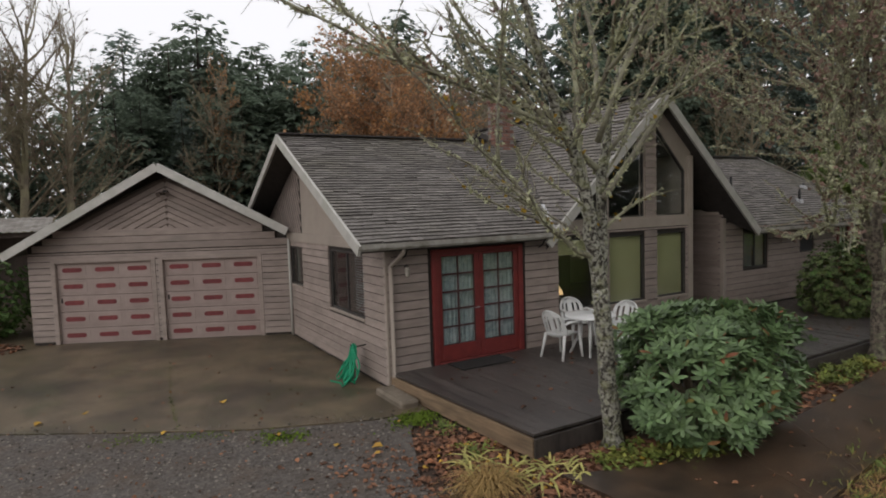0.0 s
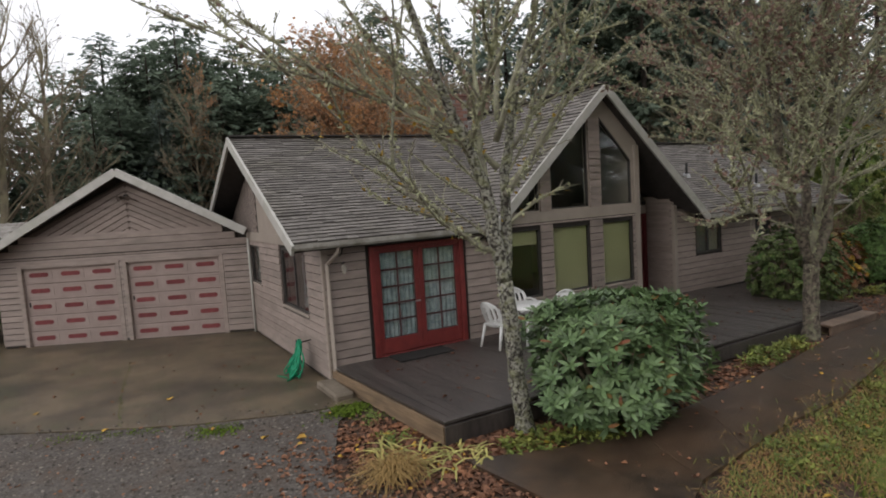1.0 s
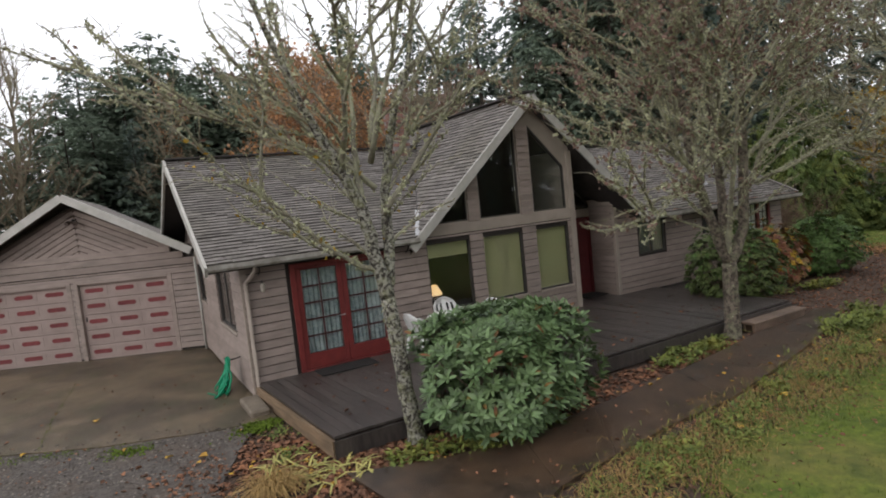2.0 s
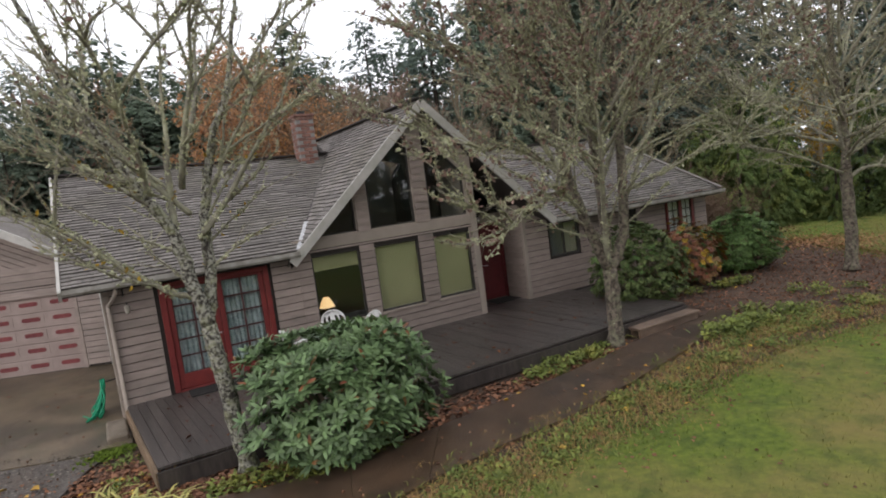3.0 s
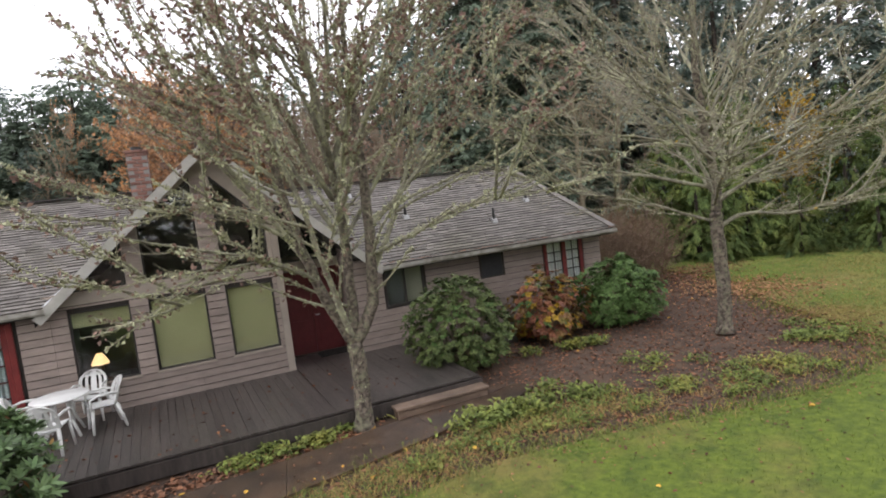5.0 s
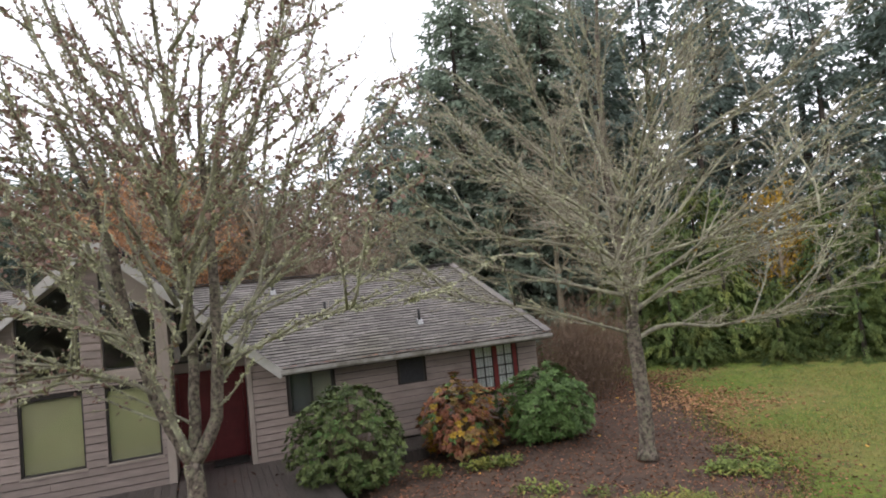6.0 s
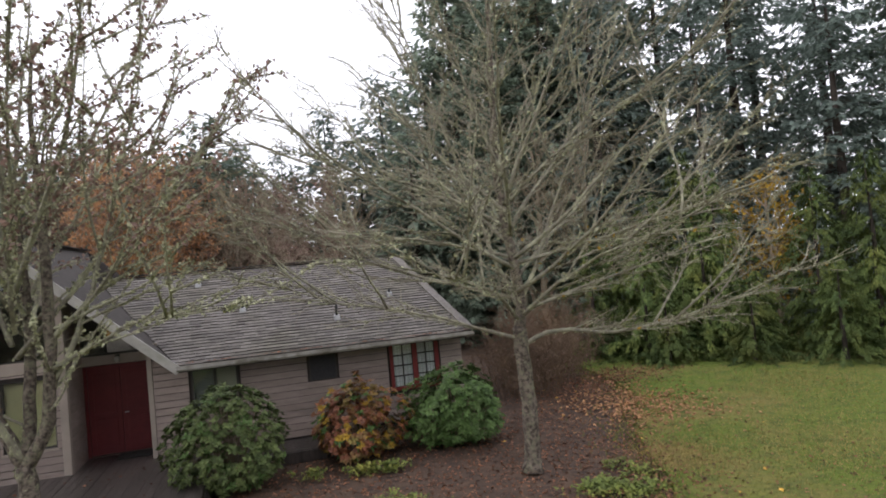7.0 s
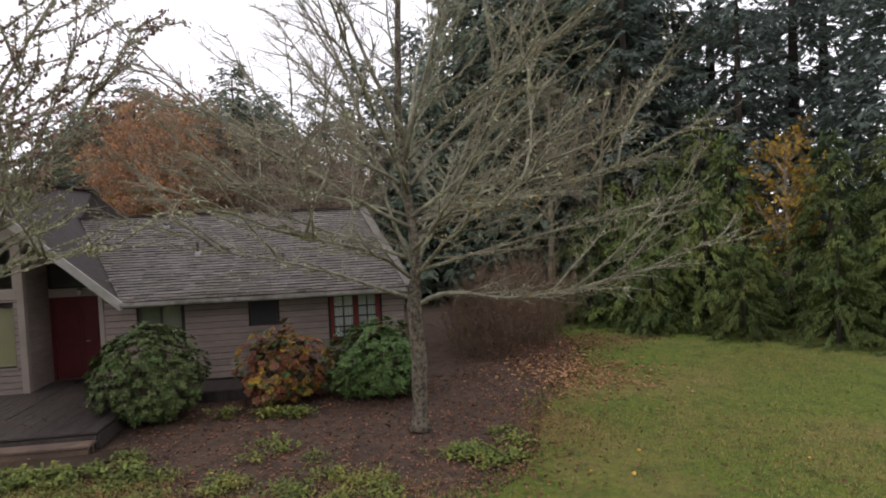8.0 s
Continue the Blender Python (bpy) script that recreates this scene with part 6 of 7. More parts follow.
# left of the house, over the garage roof
for k, x, y, s in ((1, -2.1, 26.6, 1.52), (0, -0.2, 24.5, 1.42), (2, 1.5, 26.2, 1.66), (0, 4.5, 25.7, 1.5), (2, 6.9, 25.0, 1.52), (1, 8.6, 24.4, 1.46), (2, -4.4, 27.5, 1.3), (0, -7.0, 26.0, 1.25), (2, 3.0, 23.4, 1.22), (0, 0.4, 28.6, 1.5),
                   (2, 5.6, 22.6, 1.2), (2, 8.0, 21.4, 1.25), (0, 10.6, 23.4, 1.4), (2, -1.8, 22.2, 1.05), (1, 2.4, 29.0, 1.62), (2, -10.5, 27.0, 1.2), (0, 7.6, 28.6, 1.55), (2, 1.2, 21.2, 1.02), (2, -0.4, 26.0, 1.35), (2, 3.4, 26.4, 1.4), (2, 5.6, 27.4, 1.4), (0, 9.6, 26.6, 1.45), (2, -3.2, 25.0, 1.25), (2, 1.6, 28.0, 1.5), (2, 4.4, 28.4, 1.45), (0, 9.2, 17.5, 1.5), (1, 10.6, 19.5, 1.4)):
    place(con[k], x, y, s * 1.6, s * 1.04)
for x, y, s in ((-1.2, 24.6, 0.76), (2.6, 25.2, 0.8), (5.4, 24.2, 0.74), (8.4, 26.0, 0.8)):
    place(con[4], x, y, s * 1.15, s)
# behind the gable and the wing
for k, x, y, s in ((0, 13.0, 22.6, 1.5), (1, 15.6, 21.8, 1.75), (2, 17.6, 22.4, 1.6), (1, 18.6, 19.4, 1.9), (2, 18.9, 14.5, 1.4), (2, 11.6, 20.9, 1.25), (0, 20.4, 23.4, 2.0), (1, 20.8, 17.6, 2.0)):
    place(con[k], x, y, s * 1.25, s)
for x, y, s in ((22.1, 16.4, 1.3), (22.6, 12.6, 1.0), (28.5, 17.4, 1.5), (24.0, 17.7, 1.35), (26.3, 14.0, 1.2), (30.9, 15.2, 1.35), (40.5, 5.5, 1.15)):
    place(con[4], x, y, s * 1.2, s * 1.1)
for x, y, s in ((33.9, 14.6, 1.4), (36.9, 12.4, 1.4), (38.9, 3.4, 1.15), (42.4, 0.4, 1.2), (27.6, 11.6, 1.1), (35.0, 5.0, 0.95), (40.2, 14.5, 1.4), (31.5, 9.0, 0.95), (39.0, 9.0, 1.15)):
    place(con[3], x, y, s * 1.2, s * 1.1)
# autumn and bare trees before them
for k, x, y, s in ((0, 6.2, 12.0, 1.3), (1, 8.0, 11.2, 1.15), (0, 7.2, 14.0, 1.45), (1, 6.0, 13.5, 1.35), (0, 6.4, 15.5, 1.5), (1, 8.9, 14.2, 1.3)):
    place(rust[k], x, y, s)
for k, x, y, s in ((0, 9.7, 12.4, 0.96), (0, 12.7, 12.3, 1.07), (0, 14.2, 13.3, 1.19), (0, 14.6, 11.8, 1.02), (1, -9.0, 19.4, 1.82), (1, -6.4, 19.0, 1.69), (1, -6.1, 20.1, 1.45), (1, -11.4, 17.7, 1.83), (1, 15.4, 11.5, 1.18), (1, -4.9, 19.0, 1.6), (1, 10.4, 12.8, 1.2), (1, 11.6, 13.6, 1.2), (1, 9.8, 14.6, 1.25)):
    place(bare[k], x, y, s)
for k, x, y, s in ((0, 9.2, 17.0, 1.41), (0, 12.6, 15.1, 1.32), (0, 13.1, 11.1, 0.90), (0, 7.5, 17.0, 1.47), (0, 12.5, 17.3, 1.52), (0, 13.6, 15.2, 1.32), (0, 6.2, 18.7, 1.27), (0, 10.7, 16.0, 1.45), (0, 8.7, 14.9, 1.27), (0, 15.0, 16.6, 1.57), (1, -8.7, 17.3, 1.52), (1, 23.4, 10.3, 1.43), (1, 25.4, 10.1, 1.39)):
    place(bare[k], x, y, s)
for k, x, y, s in ((0, 30.6, 0.6, 0.97), (1, 26.7, 3.9, 0.99), (1, 23.4, 6.0, 0.91), (0, 28.6, 5.3, 1.00), (1, 38.1, 3.4, 1.47), (1, 29.6, -0.2, 0.73), (1, 27.4, 2.2, 0.61), (0, 26.5, 6.5, 0.91), (0, 28.2, 6.6, 1.16), (1, 30.6, -1.0, 0.58), (1, 25.5, 3.5, 0.59), (0, 24.5, 6.1, 0.76), (1, 26.4, 1.5, 0.6), (1, 28.1, -0.2, 0.66), (1, 29.5, -1.9, 0.72), (1, 24.4, 3.1, 0.58)):
    place(ced[k], x, y, s)
for x, y, s in ((6.4, 12.4, 1.03), (4.8, 12.5, 0.93)):
    place(gold, x, y, s)
place(rust[1], 1.6, 21.0, 0.5, 1.5)
place(bare[1], 1.2, 20.2, 1.0, 1.25)
# the first of each kind stands in its row as well
spots = {con[0]: (-2.9, 21.1, 1.07), con[1]: (-0.2, 21.1, 1.05), con[2]: (8.5, 21.8, 1.12), con[3]: (29.8, 13.8, 1.24), con[4]: (25.2, 15.2, 1.38), rust[0]: (7.6, 13.0, 1.30), rust[1]: (7.0, 16.2, 1.6),
         bare[0]: (11.2, 12.9, 1.02), bare[1]: (-8.3, 18.3, 1.64), gold: (29.7, 3.6, 1.19), ced[0]: (29.6, 1.8, 0.93), ced[1]: (24.6, 4.5, 0.95)}
for m, (x, y, s) in spots.items():
    m.matrix_world = pose(x, y, -0.05, 0, 0, 40) @ Matrix.Diagonal((s, s, s, 1))
# Trees added behind the walk, seen only in the glass to darken its reflection
for i in range(7):
    place(con[i % 3], -22 + i * 11.0, -30 - (i % 2) * 3.0, 4.0, 2.0)


# ---- shrubs ----
def leaf_blade(s, p, d, up, length, width, curl=0.25):
    """A long folded leaf."""
    d = d.normalized()
    side = d.cross(up)
    if side.length < 1e-3:
        return
    side.normalize()
    n = side.cross(d)
    w = side * (width / 2)
    m = p + d * (length * 0.36) + n * (length * 0.05)
    k = p + d * (length * 0.72) - n * (length * curl * 0.35)
    e = p + d * length - n * (length * curl)
    s.add([tuple(p), tuple(m + w), tuple(m - w), tuple(k + w * 0.85), tuple(k - w * 0.85), tuple(e)], [(0, 2, 1), (1, 2, 4, 3), (3, 4, 5)])


def shrub(label, x, y, rx, ry, h, mat, whorls, leaves, length, width, seed, extra=(), spread=1.0, lumps=0.16, curl=0.12, square=2.0):
    """A dense shrub of leaf whorls on its shell, with stems inside."""
    r = random.Random(seed)
    t = thing("shrub", label, "shrub", at=(x, y, 0))
    lf, st = Shape(), Shape()
    more = [(Shape(), share, m) for share, m in extra]
    for _ in range(whorls):
        w = r.uniform(0, 2 * math.pi)
        u = r.uniform(-0.55, 1.0)
        c = max(0.0, 1 - abs(u) ** square) ** (1 / square)
        if square > 2.5 and r.random() < 0.3:
            c = math.sqrt(r.random())
            u = (1 - c ** square) ** (1 / square)
        if u < 0:
            c = 1 - 1.3 * u * u
        lump = 1 + lumps * math.sin(3 * w + 2 * u + seed) + lumps * 0.7 * math.sin(5 * w - 4 * u + 1.3 * seed)
        q = lump * r.choice((1.1, 1.04, 0.98, 0.92, 0.82, 0.7))
        zz = h * (0.36 + 0.6 * u * (lump if u > 0 else 1.0))
        p = Vector((math.cos(w) * c * rx * q, math.sin(w) * c * ry * q, max(0.06, zz)))
        out = (Vector((p.x / rx, p.y / ry, max(0.1, u) * 1.1 + 0.6)) + Vector((r.gauss(0, 0.25), r.gauss(0, 0.25), r.gauss(0, 0.2)))).normalized()
        if r.random() < 0.1:
            st.tube([(p.x * 0.15, p.y * 0.15, 0.0), tuple(p * 0.6), tuple(p)], (0.016, 0.009, 0.005), 4, cap=False)
        a = out.orthogonal().normalized()
        b = out.cross(a)
        n = leaves + r.randint(-1, 1)
        own = lf
        for sh_, share, _m in more:
            if share > 0.05 and r.random() < share:
                own = sh_
        for k in range(n):
            target = own
            for sh_, share, _m in more:
                if share <= 0.05 and r.random() < share:
                    target = sh_
            ang = 2 * math.pi * k / n + r.uniform(-0.3, 0.3)
            d = (a * math.cos(ang) + b * math.sin(ang)) * spread + out * r.uniform(0.15, 0.75) + Vector((0, 0, 0.3))
            leaf_blade(target, p + out * 0.01, d, out, length * r.uniform(0.7, 1.15), width * r.uniform(0.8, 1.15), curl)
    tagged(part("woody_core", st, TWIG, t), kind="stuff")
    tagged(part("leaf_mass", lf, mat, t), kind="stuff")
    for sh_, _s, m in more:
        tagged(part("leaf_mass", sh_, m, t), kind="stuff")
    return t


shrub("large rhododendron with whorled mid-green leaves before the deck", 2.62, -4.05, 1.16, 0.86, 1.54, RHODO, 1300, 8, 0.175, 0.047, 3, extra=[(0.02, SHRUBRED)], lumps=0.1, square=5.0)
shrub("dense dark green rounded shrub at the deck end", 10.9, -1.8, 1.02, 0.95, 1.92, RHODODARK, 1250, 8, 0.11, 0.042, 5, extra=[(0.1, SHRUBGREEN)], lumps=0.06)
shrub("shrub turning rusty red and yellow", 13.5, -1.2, 0.86, 0.75, 1.5, SHRUBRED, 800, 7, 0.11, 0.05, 8, extra=[(0.16, SHRUBGREEN), (0.12, GOLDLEAF)], lumps=0.2, curl=0.3)
shrub("bright green bushy shrub beside the tree", 15.6, -1.3, 0.95, 0.9, 1.55, SHRUBGREEN, 1100, 7, 0.13, 0.045, 11, lumps=0.14, curl=0.25)
shrub("green hedge shrub beside the garage", -6.73, 9.87, 1.1, 1.1, 2.0, SHRUBGREEN, 900, 6, 0.12, 0.06, 13)
thick = thicket(2.6, 1.5, 28, "tangle of bare brown stems and twigs")
for x, y, s in ((19.53, 2.51, 0.95), (20.72, 3.85, 1.05), (18.31, 2.01, 0.8), (20.26, 2.79, 0.9), (19.71, 4.38, 1.2), (21.87, 4.73, 1.1), (18.66, 3.46, 1.0)):
    place(thick, x, y, s)
thick.matrix_world = pose(18.92, 1.62, -0.05)


# ---- ground litter, lawn blades, ground cover ----
def inside(poly, x, y):
    c = False
    for i in range(len(poly)):
        (x0, y0), (x1, y1) = poly[i], poly[(i + 1) % len(poly)]
        if (y0 > y) != (y1 > y) and x < (x1 - x0) * (y - y0) / (y1 - y0) + x0:
            c = not c
    return c


lawn_edge = [(3.0, -9.5), (2.75, -7.7), (3.2, -6.85), (4.5, -6.5), (5.6, -6.55), (7.0, -6.4), (9.3, -6.2), (11, -6.45), (12.83, -6.95), (14.64, -7.25), (16.4, -7.1), (17.5, -6.4), (18.1, -5.3), (18.5, -4.2), (19.1, -2.9), (20.0, -1.6), (20.9, -0.3), (21.5, 1.9), (22.2, 7.13)]
lawn_poly = [(2.2, -12), *lawn_edge, (30, 4), (30, -12)]
gb = Shape()
for _ in range(60000):
    x, y = tr.uniform(2.5, 26), tr.uniform(-11, 4)
    if not inside(lawn_poly, x, y):
        continue
    z = 0.005
    d = Vector((tr.uniform(-1, 1), tr.uniform(-1, 1), tr.uniform(0.6, 1.5))).normalized() * tr.uniform(0.03, 0.065)
    side = Vector((-d.y, d.x, 0))
    side = side.normalized() * 0.006 if side.length > 1e-4 else Vector((0.006, 0, 0))
    p = Vector((x, y, z))
    gb.add([tuple(p - side), tuple(p + side), tuple(p + d)], [(0, 1, 2)])
for i in range(len(lawn_edge) - 1):
    (x0, y0), (x1, y1) = lawn_edge[i], lawn_edge[i + 1]
    for _ in range(int(math.hypot(x1 - x0, y1 - y0) * 420)):
        u = tr.random()
        wide = tr.choice((0.2, 0.35, 0.55)) if x0 > 14 else 0.22
        p = Vector((x0 + (x1 - x0) * u + tr.gauss(0, wide), y0 + (y1 - y0) * u + tr.gauss(0, wide), -0.05))
        d = Vector((tr.uniform(-1, 1), tr.uniform(-1, 1), tr.uniform(0.6, 1.5))).normalized() * tr.uniform(0.06, 0.14)
        side = Vector((-d.y, d.x, 0)).normalized() * 0.009
        gb.add([tuple(p - side), tuple(p + side), tuple(p + d)], [(0, 1, 2)])
dg = Shape()
for _ in range(34000):
    cx, cy, sp = tr.choice(((22.32, -6.54, 1.3), (22.56, -7.75, 1.2), (20.74, -4.82, 1.2), (23.84, -2.72, 1.3), (25.59, -1.28, 1.0), (18.85, -4.54, 0.5)))
    p = Vector((tr.gauss(cx, sp), tr.gauss(cy, sp), 0.006))
    if not inside(lawn_poly, p.x, p.y):
        continue
    d = Vector((tr.uniform(-1, 1), tr.uniform(-1, 1), tr.uniform(0.3, 1.0))).normalized() * tr.uniform(0.035, 0.07)
    side = Vector((-d.y, d.x, 0)).normalized() * 0.007
    dg.add([tuple(p - side), tuple(p + side), tuple(p + d)], [(0, 1, 2)])
tagged(part("dry_lawn_grass", dg, surf("yellowed_grass_blade", (0.31, 0.245, 0.085), (0.21, 0.18, 0.06), 4.0, 0.85, island=0.3)), "yellowed dry grass patches in the lawn", "grass", kind="stuff")
tagged(part("lawn_grass", gb, BLADE), "short damp green lawn blades", "grass", kind="stuff")


def scatter(shape, n, fn, size, lift=0.008, stand=0.35):
    for _ in range(n):
        q = fn()
        if q is None:
            continue
        x, y, z = q
        a = tr.uniform(0, 2 * math.pi)
        s = size * tr.uniform(0.55, 1.3)
        u = Vector((math.cos(a), math.sin(a), tr.uniform(-stand, stand) * 0.6))
        v = Vector((-math.sin(a), math.cos(a), tr.uniform(-stand, stand)))
        p = Vector((x, y, z + lift))
        h = Vector((0, 0, tr.uniform(0.1, 0.35) * s))
        j = [tr.uniform(0.6, 1.2) for _k in range(6)]
        shape.add([tuple(p - u * s * 0.5 * j[0]), tuple(p - u * s * 0.2 + v * s * 0.36 * j[1] + h), tuple(p + u * s * 0.22 + v * s * 0.33 * j[2] + h), tuple(p + u * s * 0.55 * j[3]),
                   tuple(p + u * s * 0.2 - v * s * 0.34 * j[4] + h * 0.8), tuple(p - u * s * 0.22 - v * s * 0.36 * j[5] + h * 0.8)], [(0, 1, 2, 3), (0, 3, 4, 5)])


def by(points, spread, z):
    def f():
        i = tr.randrange(len(points) - 1)
        (x0, y0), (x1, y1) = points[i], points[i + 1]
        u = tr.random()
        return (x0 + (x1 - x0) * u + tr.gauss(0, spread), y0 + (y1 - y0) * u + tr.gauss(0, spread), z)
    return f


def area(x0, x1, y0, y1, z):
    return lambda: (tr.uniform(x0, x1), tr.uniform(y0, y1), z)


lt, lg, lo = Shape(), Shape(), Shape()
inner_bed = [(0.73, -3.74), (2.15, -4.0), (3.97, -4.0), (5.82, -3.85), (7.3, -3.7), (8.1, -3.7)]
outer_bed = [(1.9, -6.5), (3.3, -6.2), (5.0, -6.05), (6.6, -5.85), (8.4, -5.55), (10.0, -5.2), (12.2, -5.6)]
scatter(lt, 1500, by(inner_bed, 0.22, -0.06), 0.1)
scatter(lt, 2200, by(outer_bed, 0.34, -0.05), 0.07)
scatter(lt, 2000, by([(-0.56, -2.22), (-0.14, -3.06), (0.28, -3.78), (0.05, -4.84)], 0.35, -0.05), 0.09)
scatter(lg, 60, by([(-0.5, -2.6), (-0.14, -3.3), (0.4, -3.9)], 0.3, -0.04), 0.07)
scatter(lt, 500, by([(0.42, -3.68), (1.35, -3.91)], 0.2, -0.05), 0.12)
scatter(lt, 6200, area(10.8, 18.6, -6.6, 0.1, -0.06), 0.06)
scatter(lt, 1500, by([(18.6, 0.4), (20.6, 1.2)], 1.0, -0.05), 0.06)
scatter(lt, 2200, by([(19.93, 1.48), (21.71, 2.4), (23.21, 2.46)], 0.75, 0.012), 0.06)
scatter(lo, 1500, by([(19.6, -1.8), (20.95, -1.33), (20.4, 0.07)], 0.85, 0.02), 0.08)
scatter(lt, 130, area(1.2, 10, -6.2, -3.8, 0.006), 0.055)
scatter(lt, 150, area(-8, -0.3, -3.5, 5, 0.0), 0.06)
scatter(lt, 420, area(-6, -0.2, -6, -0.4, -0.02), 0.04)
scatter(lt, 500, by([(-1.52, -2.42), (-0.91, -3.66), (-0.77, -4.82)], 0.35, -0.02), 0.07)
scatter(lt, 120, by([(-6.52, 8.32), (-5.74, 7.93)], 0.3, 0.0), 0.11)
scatter(lt, 160, area(0.5, 10, -3.3, -0.3, FLOOR_Z + 0.004), 0.07)
scatter(lt, 1500, area(5.5, 27, -12, 3, 0.014), 0.05)
scatter(lt, 700, by([(17.73, -6.83), (19.92, -8.33), (22.67, -7.25)], 1.6, 0.014), 0.05)
scatter(lt, 1300, by(lawn_edge, 0.4, 0.0), 0.055)
scatter(lt, 1500, by(lawn_edge[10:], 0.55, 0.012), 0.055)
scatter(lt, 130, by([(0.2, -0.28), (2.9, -0.28)], 0.02, 2.42), 0.06)
scatter(lt, 220, by([(9.9, -0.28), (16.4, -0.28)], 0.02, 2.27), 0.05)
scatter(lg, 14, area(-6, -0.5, -4, 2, 0.0), 0.12)
scatter(lg, 12, by(outer_bed, 0.5, 0.0), 0.11)
scatter(lg, 12, by(inner_bed, 0.3, -0.03), 0.11)
scatter(lg, 6, area(1.5, 9, -6, -3.8, 0.008), 0.08)
scatter(lg, 60, area(6, 24, -9, 4, 0.014), 0.08)
tagged(part("fallen_leaves", lt, LITTER), "scattered brown and orange fallen leaves", "leaves", kind="stuff")
tagged(part("leaf_patch", lo, surf("pale_orange_fallen_leaf", (0.42, 0.235, 0.11), (0.27, 0.145, 0.075), 3.0, 0.8, island=0.4)), "drift of pale orange leaves on the lawn edge", "leaves", kind="stuff")
tagged(part("yellow_leaves", lg, LITTERGOLD), "scattered large yellow fallen leaves", "leaves", kind="stuff")


def cover(shape, n, fn, size, height):
    spots_ = [fn() for _ in range(max(3, n // 22))]
    for _ in range(n):
        x, y, z = tr.choice(spots_)
        p = Vector((x + tr.gauss(0, 0.14), y + tr.gauss(0, 0.11), z))
        for k in range(5):
            d = Vector((tr.uniform(-1, 1), tr.uniform(-1, 1), tr.uniform(0.1, 1.0)))
            leaf_blade(shape, p + Vector((tr.gauss(0, 0.05), tr.gauss(0, 0.05), tr.uniform(0.0, height))), d, Vector((0, 0, 1)), size * tr.uniform(0.6, 1.3), size * 0.5)


def strips(shape, p, n, length, width, flat_, r):
    for _ in range(n):
        w = r.uniform(0, 2 * math.pi)
        d = Vector((math.cos(w), math.sin(w), 0))
        L = length * r.uniform(0.6, 1.2)
        side = Vector((-d.y, d.x, 0)) * width / 2
        b = Vector(p) + Vector((r.gauss(0, 0.08), r.gauss(0, 0.08), 0))
        rise = L * r.uniform(0.25, 0.7) * (1 - flat_)
        ps = [b, b + d * L * 0.35 + Vector((0, 0, rise)), b + d * L * 0.75 + Vector((0, 0, rise * 0.7)), b + d * L + Vector((0, 0, max(0.0, rise * 0.1)))]
        vs = []
        for i, q in enumerate(ps):
            k = (1.0, 1.0, 0.7, 0.08)[i]
            vs += [tuple(q - side * k), tuple(q + side * k)]
        shape.add(vs, [(0, 1, 3, 2), (2, 3, 5, 4), (4, 5, 7, 6)])


iv = Shape()
cover(iv, 260, by([(1.06, -4.15), (2.03, -4.38), (2.93, -4.37)], 0.14, -0.05), 0.09, 0.1)
cover(iv, 230, by(inner_bed[3:], 0.16, -0.05), 0.085, 0.12)
cover(iv, 330, by(outer_bed, 0.22, -0.05), 0.075, 0.12)
cover(iv, 620, by([(10.32, -5.14), (12.1, -5.54), (13.97, -6.01), (15.44, -6.07)], 0.4, -0.05), 0.07, 0.12)
cover(iv, 220, by([(16.76, -5.6), (17.49, -4.8), (17.61, -4.04)], 0.25, -0.05), 0.09, 0.1)
cover(iv, 45, by([(-0.23, -1.9), (-0.08, -2.64)], 0.18, -0.05), 0.06, 0.06)
cover(iv, 300, by([(9.6, -4.95), (10.6, -4.75), (11.6, -4.6)], 0.18, -0.05), 0.1, 0.2)
cover(iv, 110, by([(12.39, -2.03), (14.08, -2.56)], 0.15, -0.05), 0.1, 0.15)
cover(iv, 60, by([(13.5, -4.45), (13.91, -4.11)], 0.2, -0.05), 0.08, 0.15)
dead = Shape()
rd = random.Random(17)
for _ in range(820):
    q = by(outer_bed, 0.32, -0.04)()
    strips(dead, q, 5, 0.22, 0.007, 0.35, rd)
for _ in range(500):
    q = by(lawn_edge, 0.2, -0.04)()
    strips(dead, q, 4, 0.17, 0.007, 0.3, rd)
for _ in range(160):
    q = by([(10.3, -5.23), (13.92, -6.19), (16.05, -6.03)], 0.4, -0.04)()
    strips(dead, q, 5, 0.2, 0.007, 0.35, rd)
green = Shape()
for _ in range(620):
    q = by(outer_bed, 0.28, -0.05)()
    strips(green, q, 5, 0.2, 0.01, 0.1, rd)
for _ in range(420):
    q = by(lawn_edge[2:12], 0.16, -0.03)()
    strips(green, q, 5, 0.16, 0.01, 0.1, rd)
tagged(part("rough_grass", green, surf("rough_grass_blade", (0.17, 0.2, 0.05), (0.1, 0.13, 0.03), 2.0, 0.8, c3=(0.26, 0.2, 0.07), scale3=1.2, amount3=0.7, island=0.35)), "rough uncut grass tufts between path and lawn", "grass", kind="stuff")
tagged(part("dead_grass", dead, STRAW), "matted straw-coloured dead grass in the bed", "grass", kind="stuff")
tagged(part("ground_cover", iv, IVY), "low yellow-green ground cover along the beds", "plants", kind="stuff")
ms = Shape()
scatter(ms, 900, by([(-0.45, -1.51), (-0.12, -1.35)], 0.14, -0.02), 0.04, 0.01, 0.8)
scatter(ms, 350, by([(-2.27, -0.88), (-1.87, -1.08)], 0.12, -0.02), 0.035, 0.01, 0.8)
scatter(ms, 250, by([(-4.2, 0.24), (-2.65, -0.44)], 0.1, -0.02), 0.03, 0.01, 0.8)
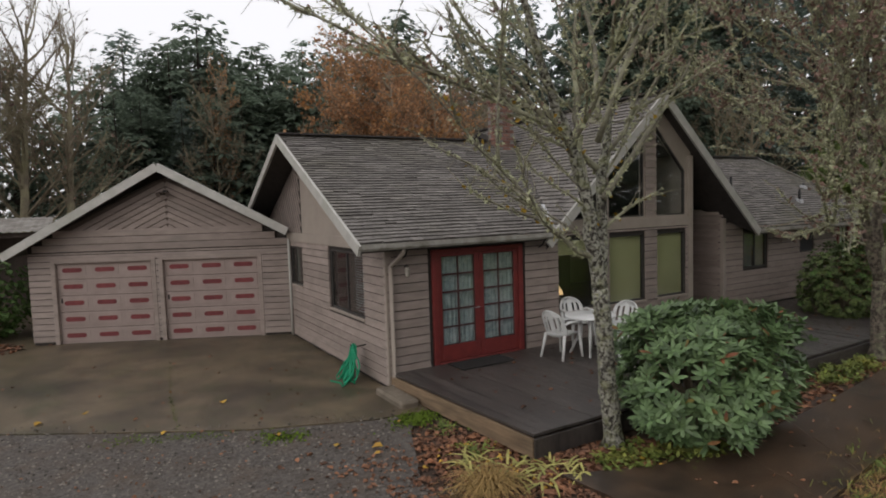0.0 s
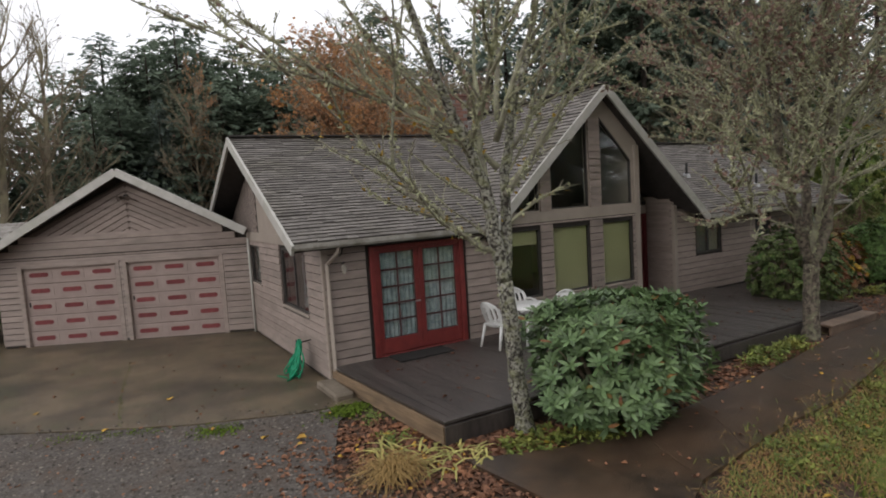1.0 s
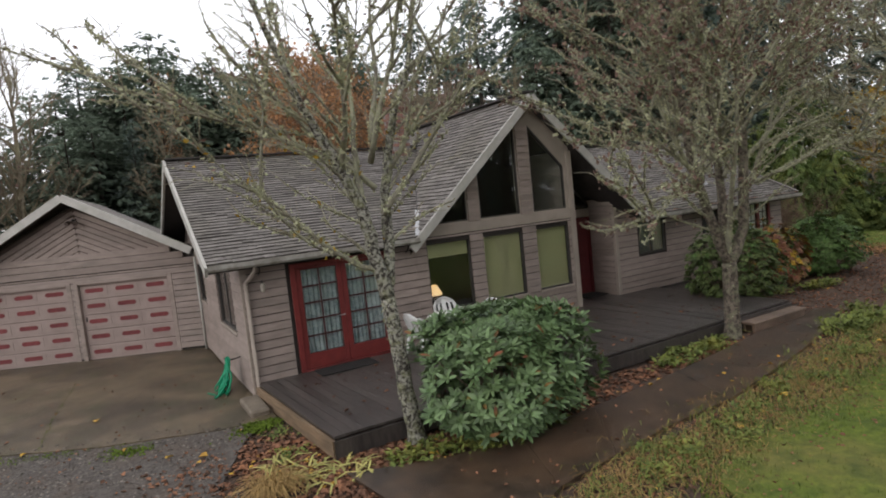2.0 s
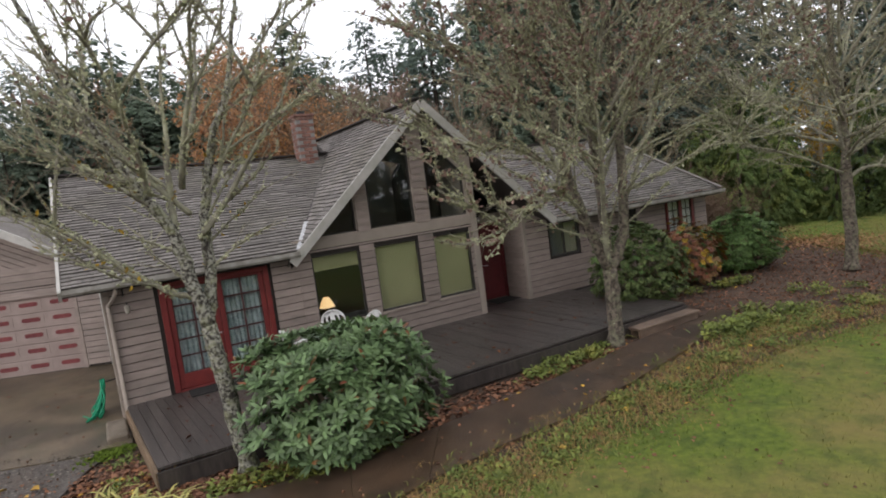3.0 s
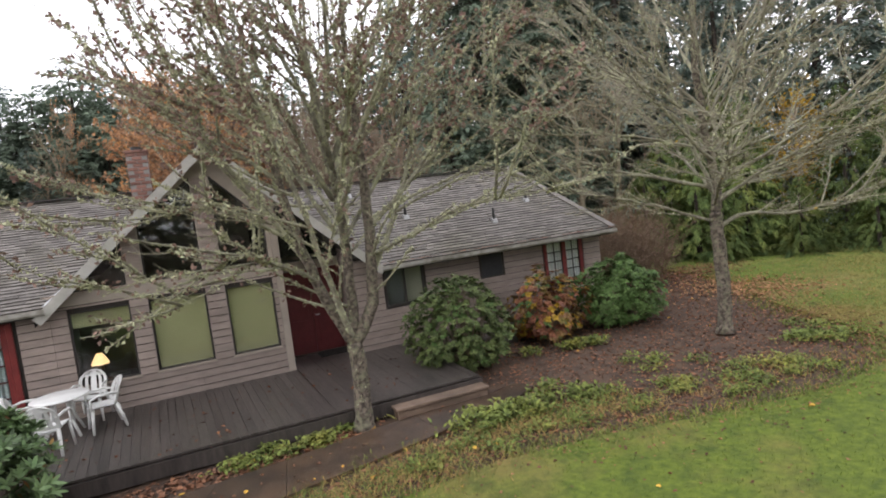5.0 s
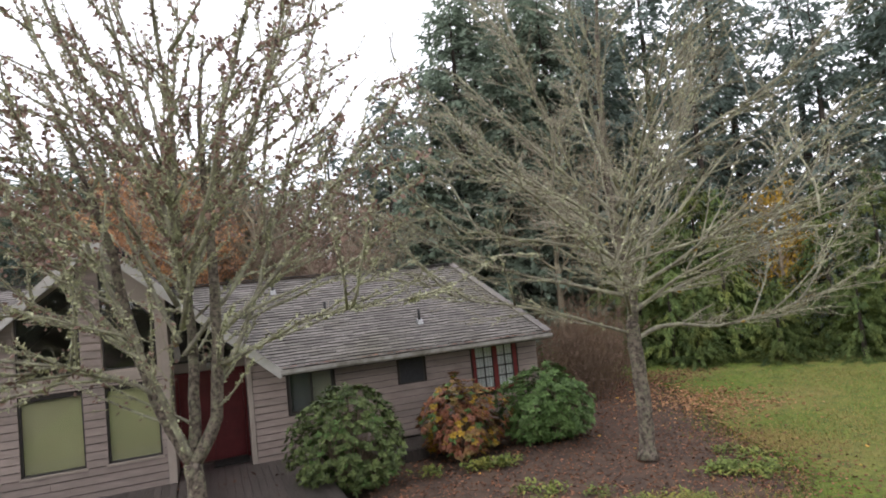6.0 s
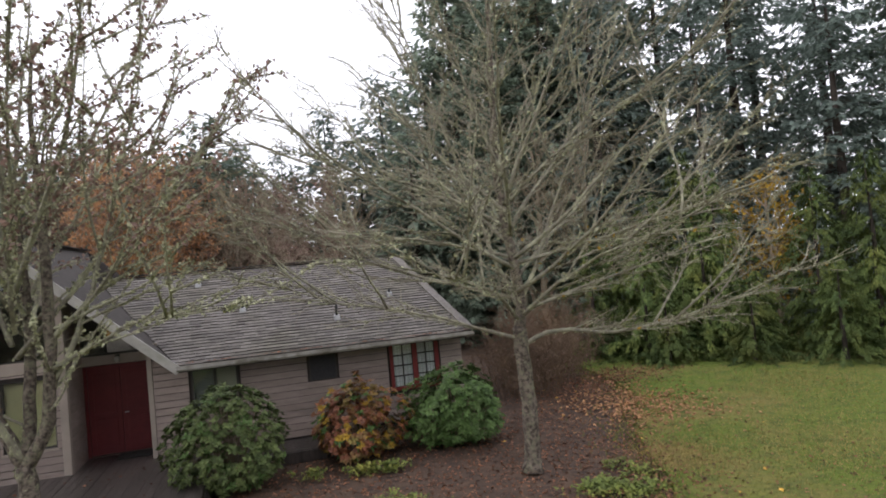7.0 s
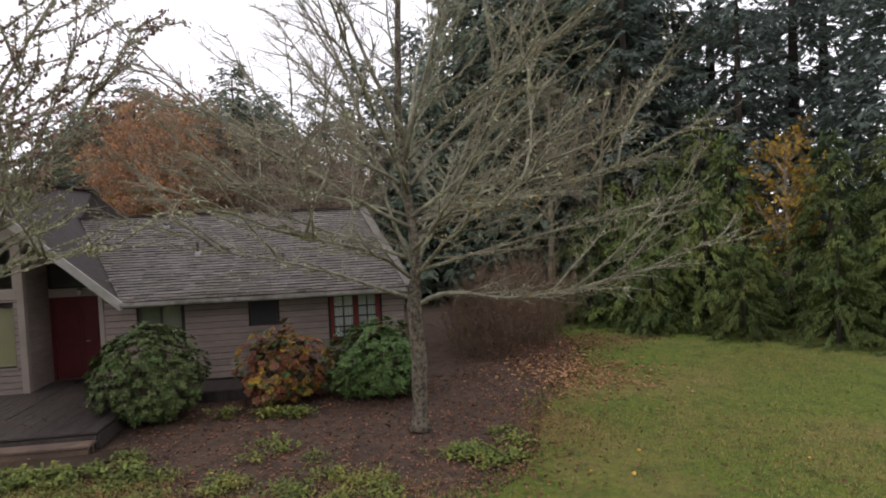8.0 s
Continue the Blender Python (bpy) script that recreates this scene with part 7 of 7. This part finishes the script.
scatter(ms, 420, by([(-2.9, 4.4), (-3.16, 1.9), (-3.25, 0.1)], 0.02, -0.006), 0.016, 0.005, 0.5)
MOSS = surf("bright_moss", (0.11, 0.16, 0.015), (0.07, 0.11, 0.012), 20.0, 0.95, island=0.3)
gv = Shape()
for _ in range(9500):
    x, y = tr.uniform(-6.5, 0.6), tr.uniform(-6.5, 1.7)
    over = 0.22 * tr.random() ** 2 * 2.0
    if not inside([(-6.25, 1.62), (-5.39, 1.42), (-3.72, 0.33), (-2.37, -0.49), (-0.81, -1.12), (-0.26, -1.35), (-0.78, -2.01), (-1.17, -3.25), (-0.76, -4.44), (0.08, -6.39), (-6.5, -6.5)], x, y - over):
        continue
    a = tr.uniform(0.011, 0.032)
    q = [(a, 0, 0), (0, a * tr.uniform(0.6, 1), 0), (-a * tr.uniform(0.6, 1), 0, 0), (0, -a, 0), (0, 0, a * tr.uniform(0.4, 0.8)), (0, 0, -a * 0.4)]
    w = tr.uniform(0, 6.28)
    c, sn = math.cos(w), math.sin(w)
    gv.add([(x + c * i - sn * j, y + sn * i + c * j, (0.004 if over > 0.08 and y > -1.4 - 0.55 * (x + 0.4) - 0.1 else -0.016) + k) for i, j, k in q], [(0, 1, 4), (1, 2, 4), (2, 3, 4), (3, 0, 4)])
tagged(part("gravel_stones", gv, surf("loose_gravel_stone", (0.18, 0.158, 0.135), (0.1, 0.087, 0.076), 8.0, 0.9, island=0.65)), "loose grey gravel stones", "gravel", kind="stuff")
tagged(part("moss", ms, MOSS), "bright green moss at the slab edge", "moss", kind="stuff")


r5 = random.Random(5)
tus = thing("grass_tussock", "dry straw-coloured ornamental grass tussock", "grass", at=(-0.62, -3.75, -0.03))
ts = Shape()
strips(ts, (0, 0, 0), 420, 0.48, 0.008, 0.35, r5)
part("leaf_mass", ts, STRAW, tus)
for i, (x, y, n) in enumerate(((0.3, -3.7, 16), (-0.05, -3.4, 14), (-0.36, -3.1, 14), (0.0, -4.0, 12), (-0.5, -3.3, 10), (0.45, -3.95, 7), (-0.25, -3.7, 14), (8.54, -3.25, 9))):
    ir = thing("strap_leaf_plant", "collapsed yellowing strap leaves of a faded iris", "plant", group="faded irises", at=(x, y, -0.03))
    s = Shape()
    strips(s, (0, 0, 0), n, 0.4, 0.03, 0.72, r5)
    part("leaf_mass", s, STRAP, ir)

# ---- single shingles nearest the walk ----
for c, n, lift in near_tabs:
    s = Shape()
    tab_geometry(s, c, n, lift)
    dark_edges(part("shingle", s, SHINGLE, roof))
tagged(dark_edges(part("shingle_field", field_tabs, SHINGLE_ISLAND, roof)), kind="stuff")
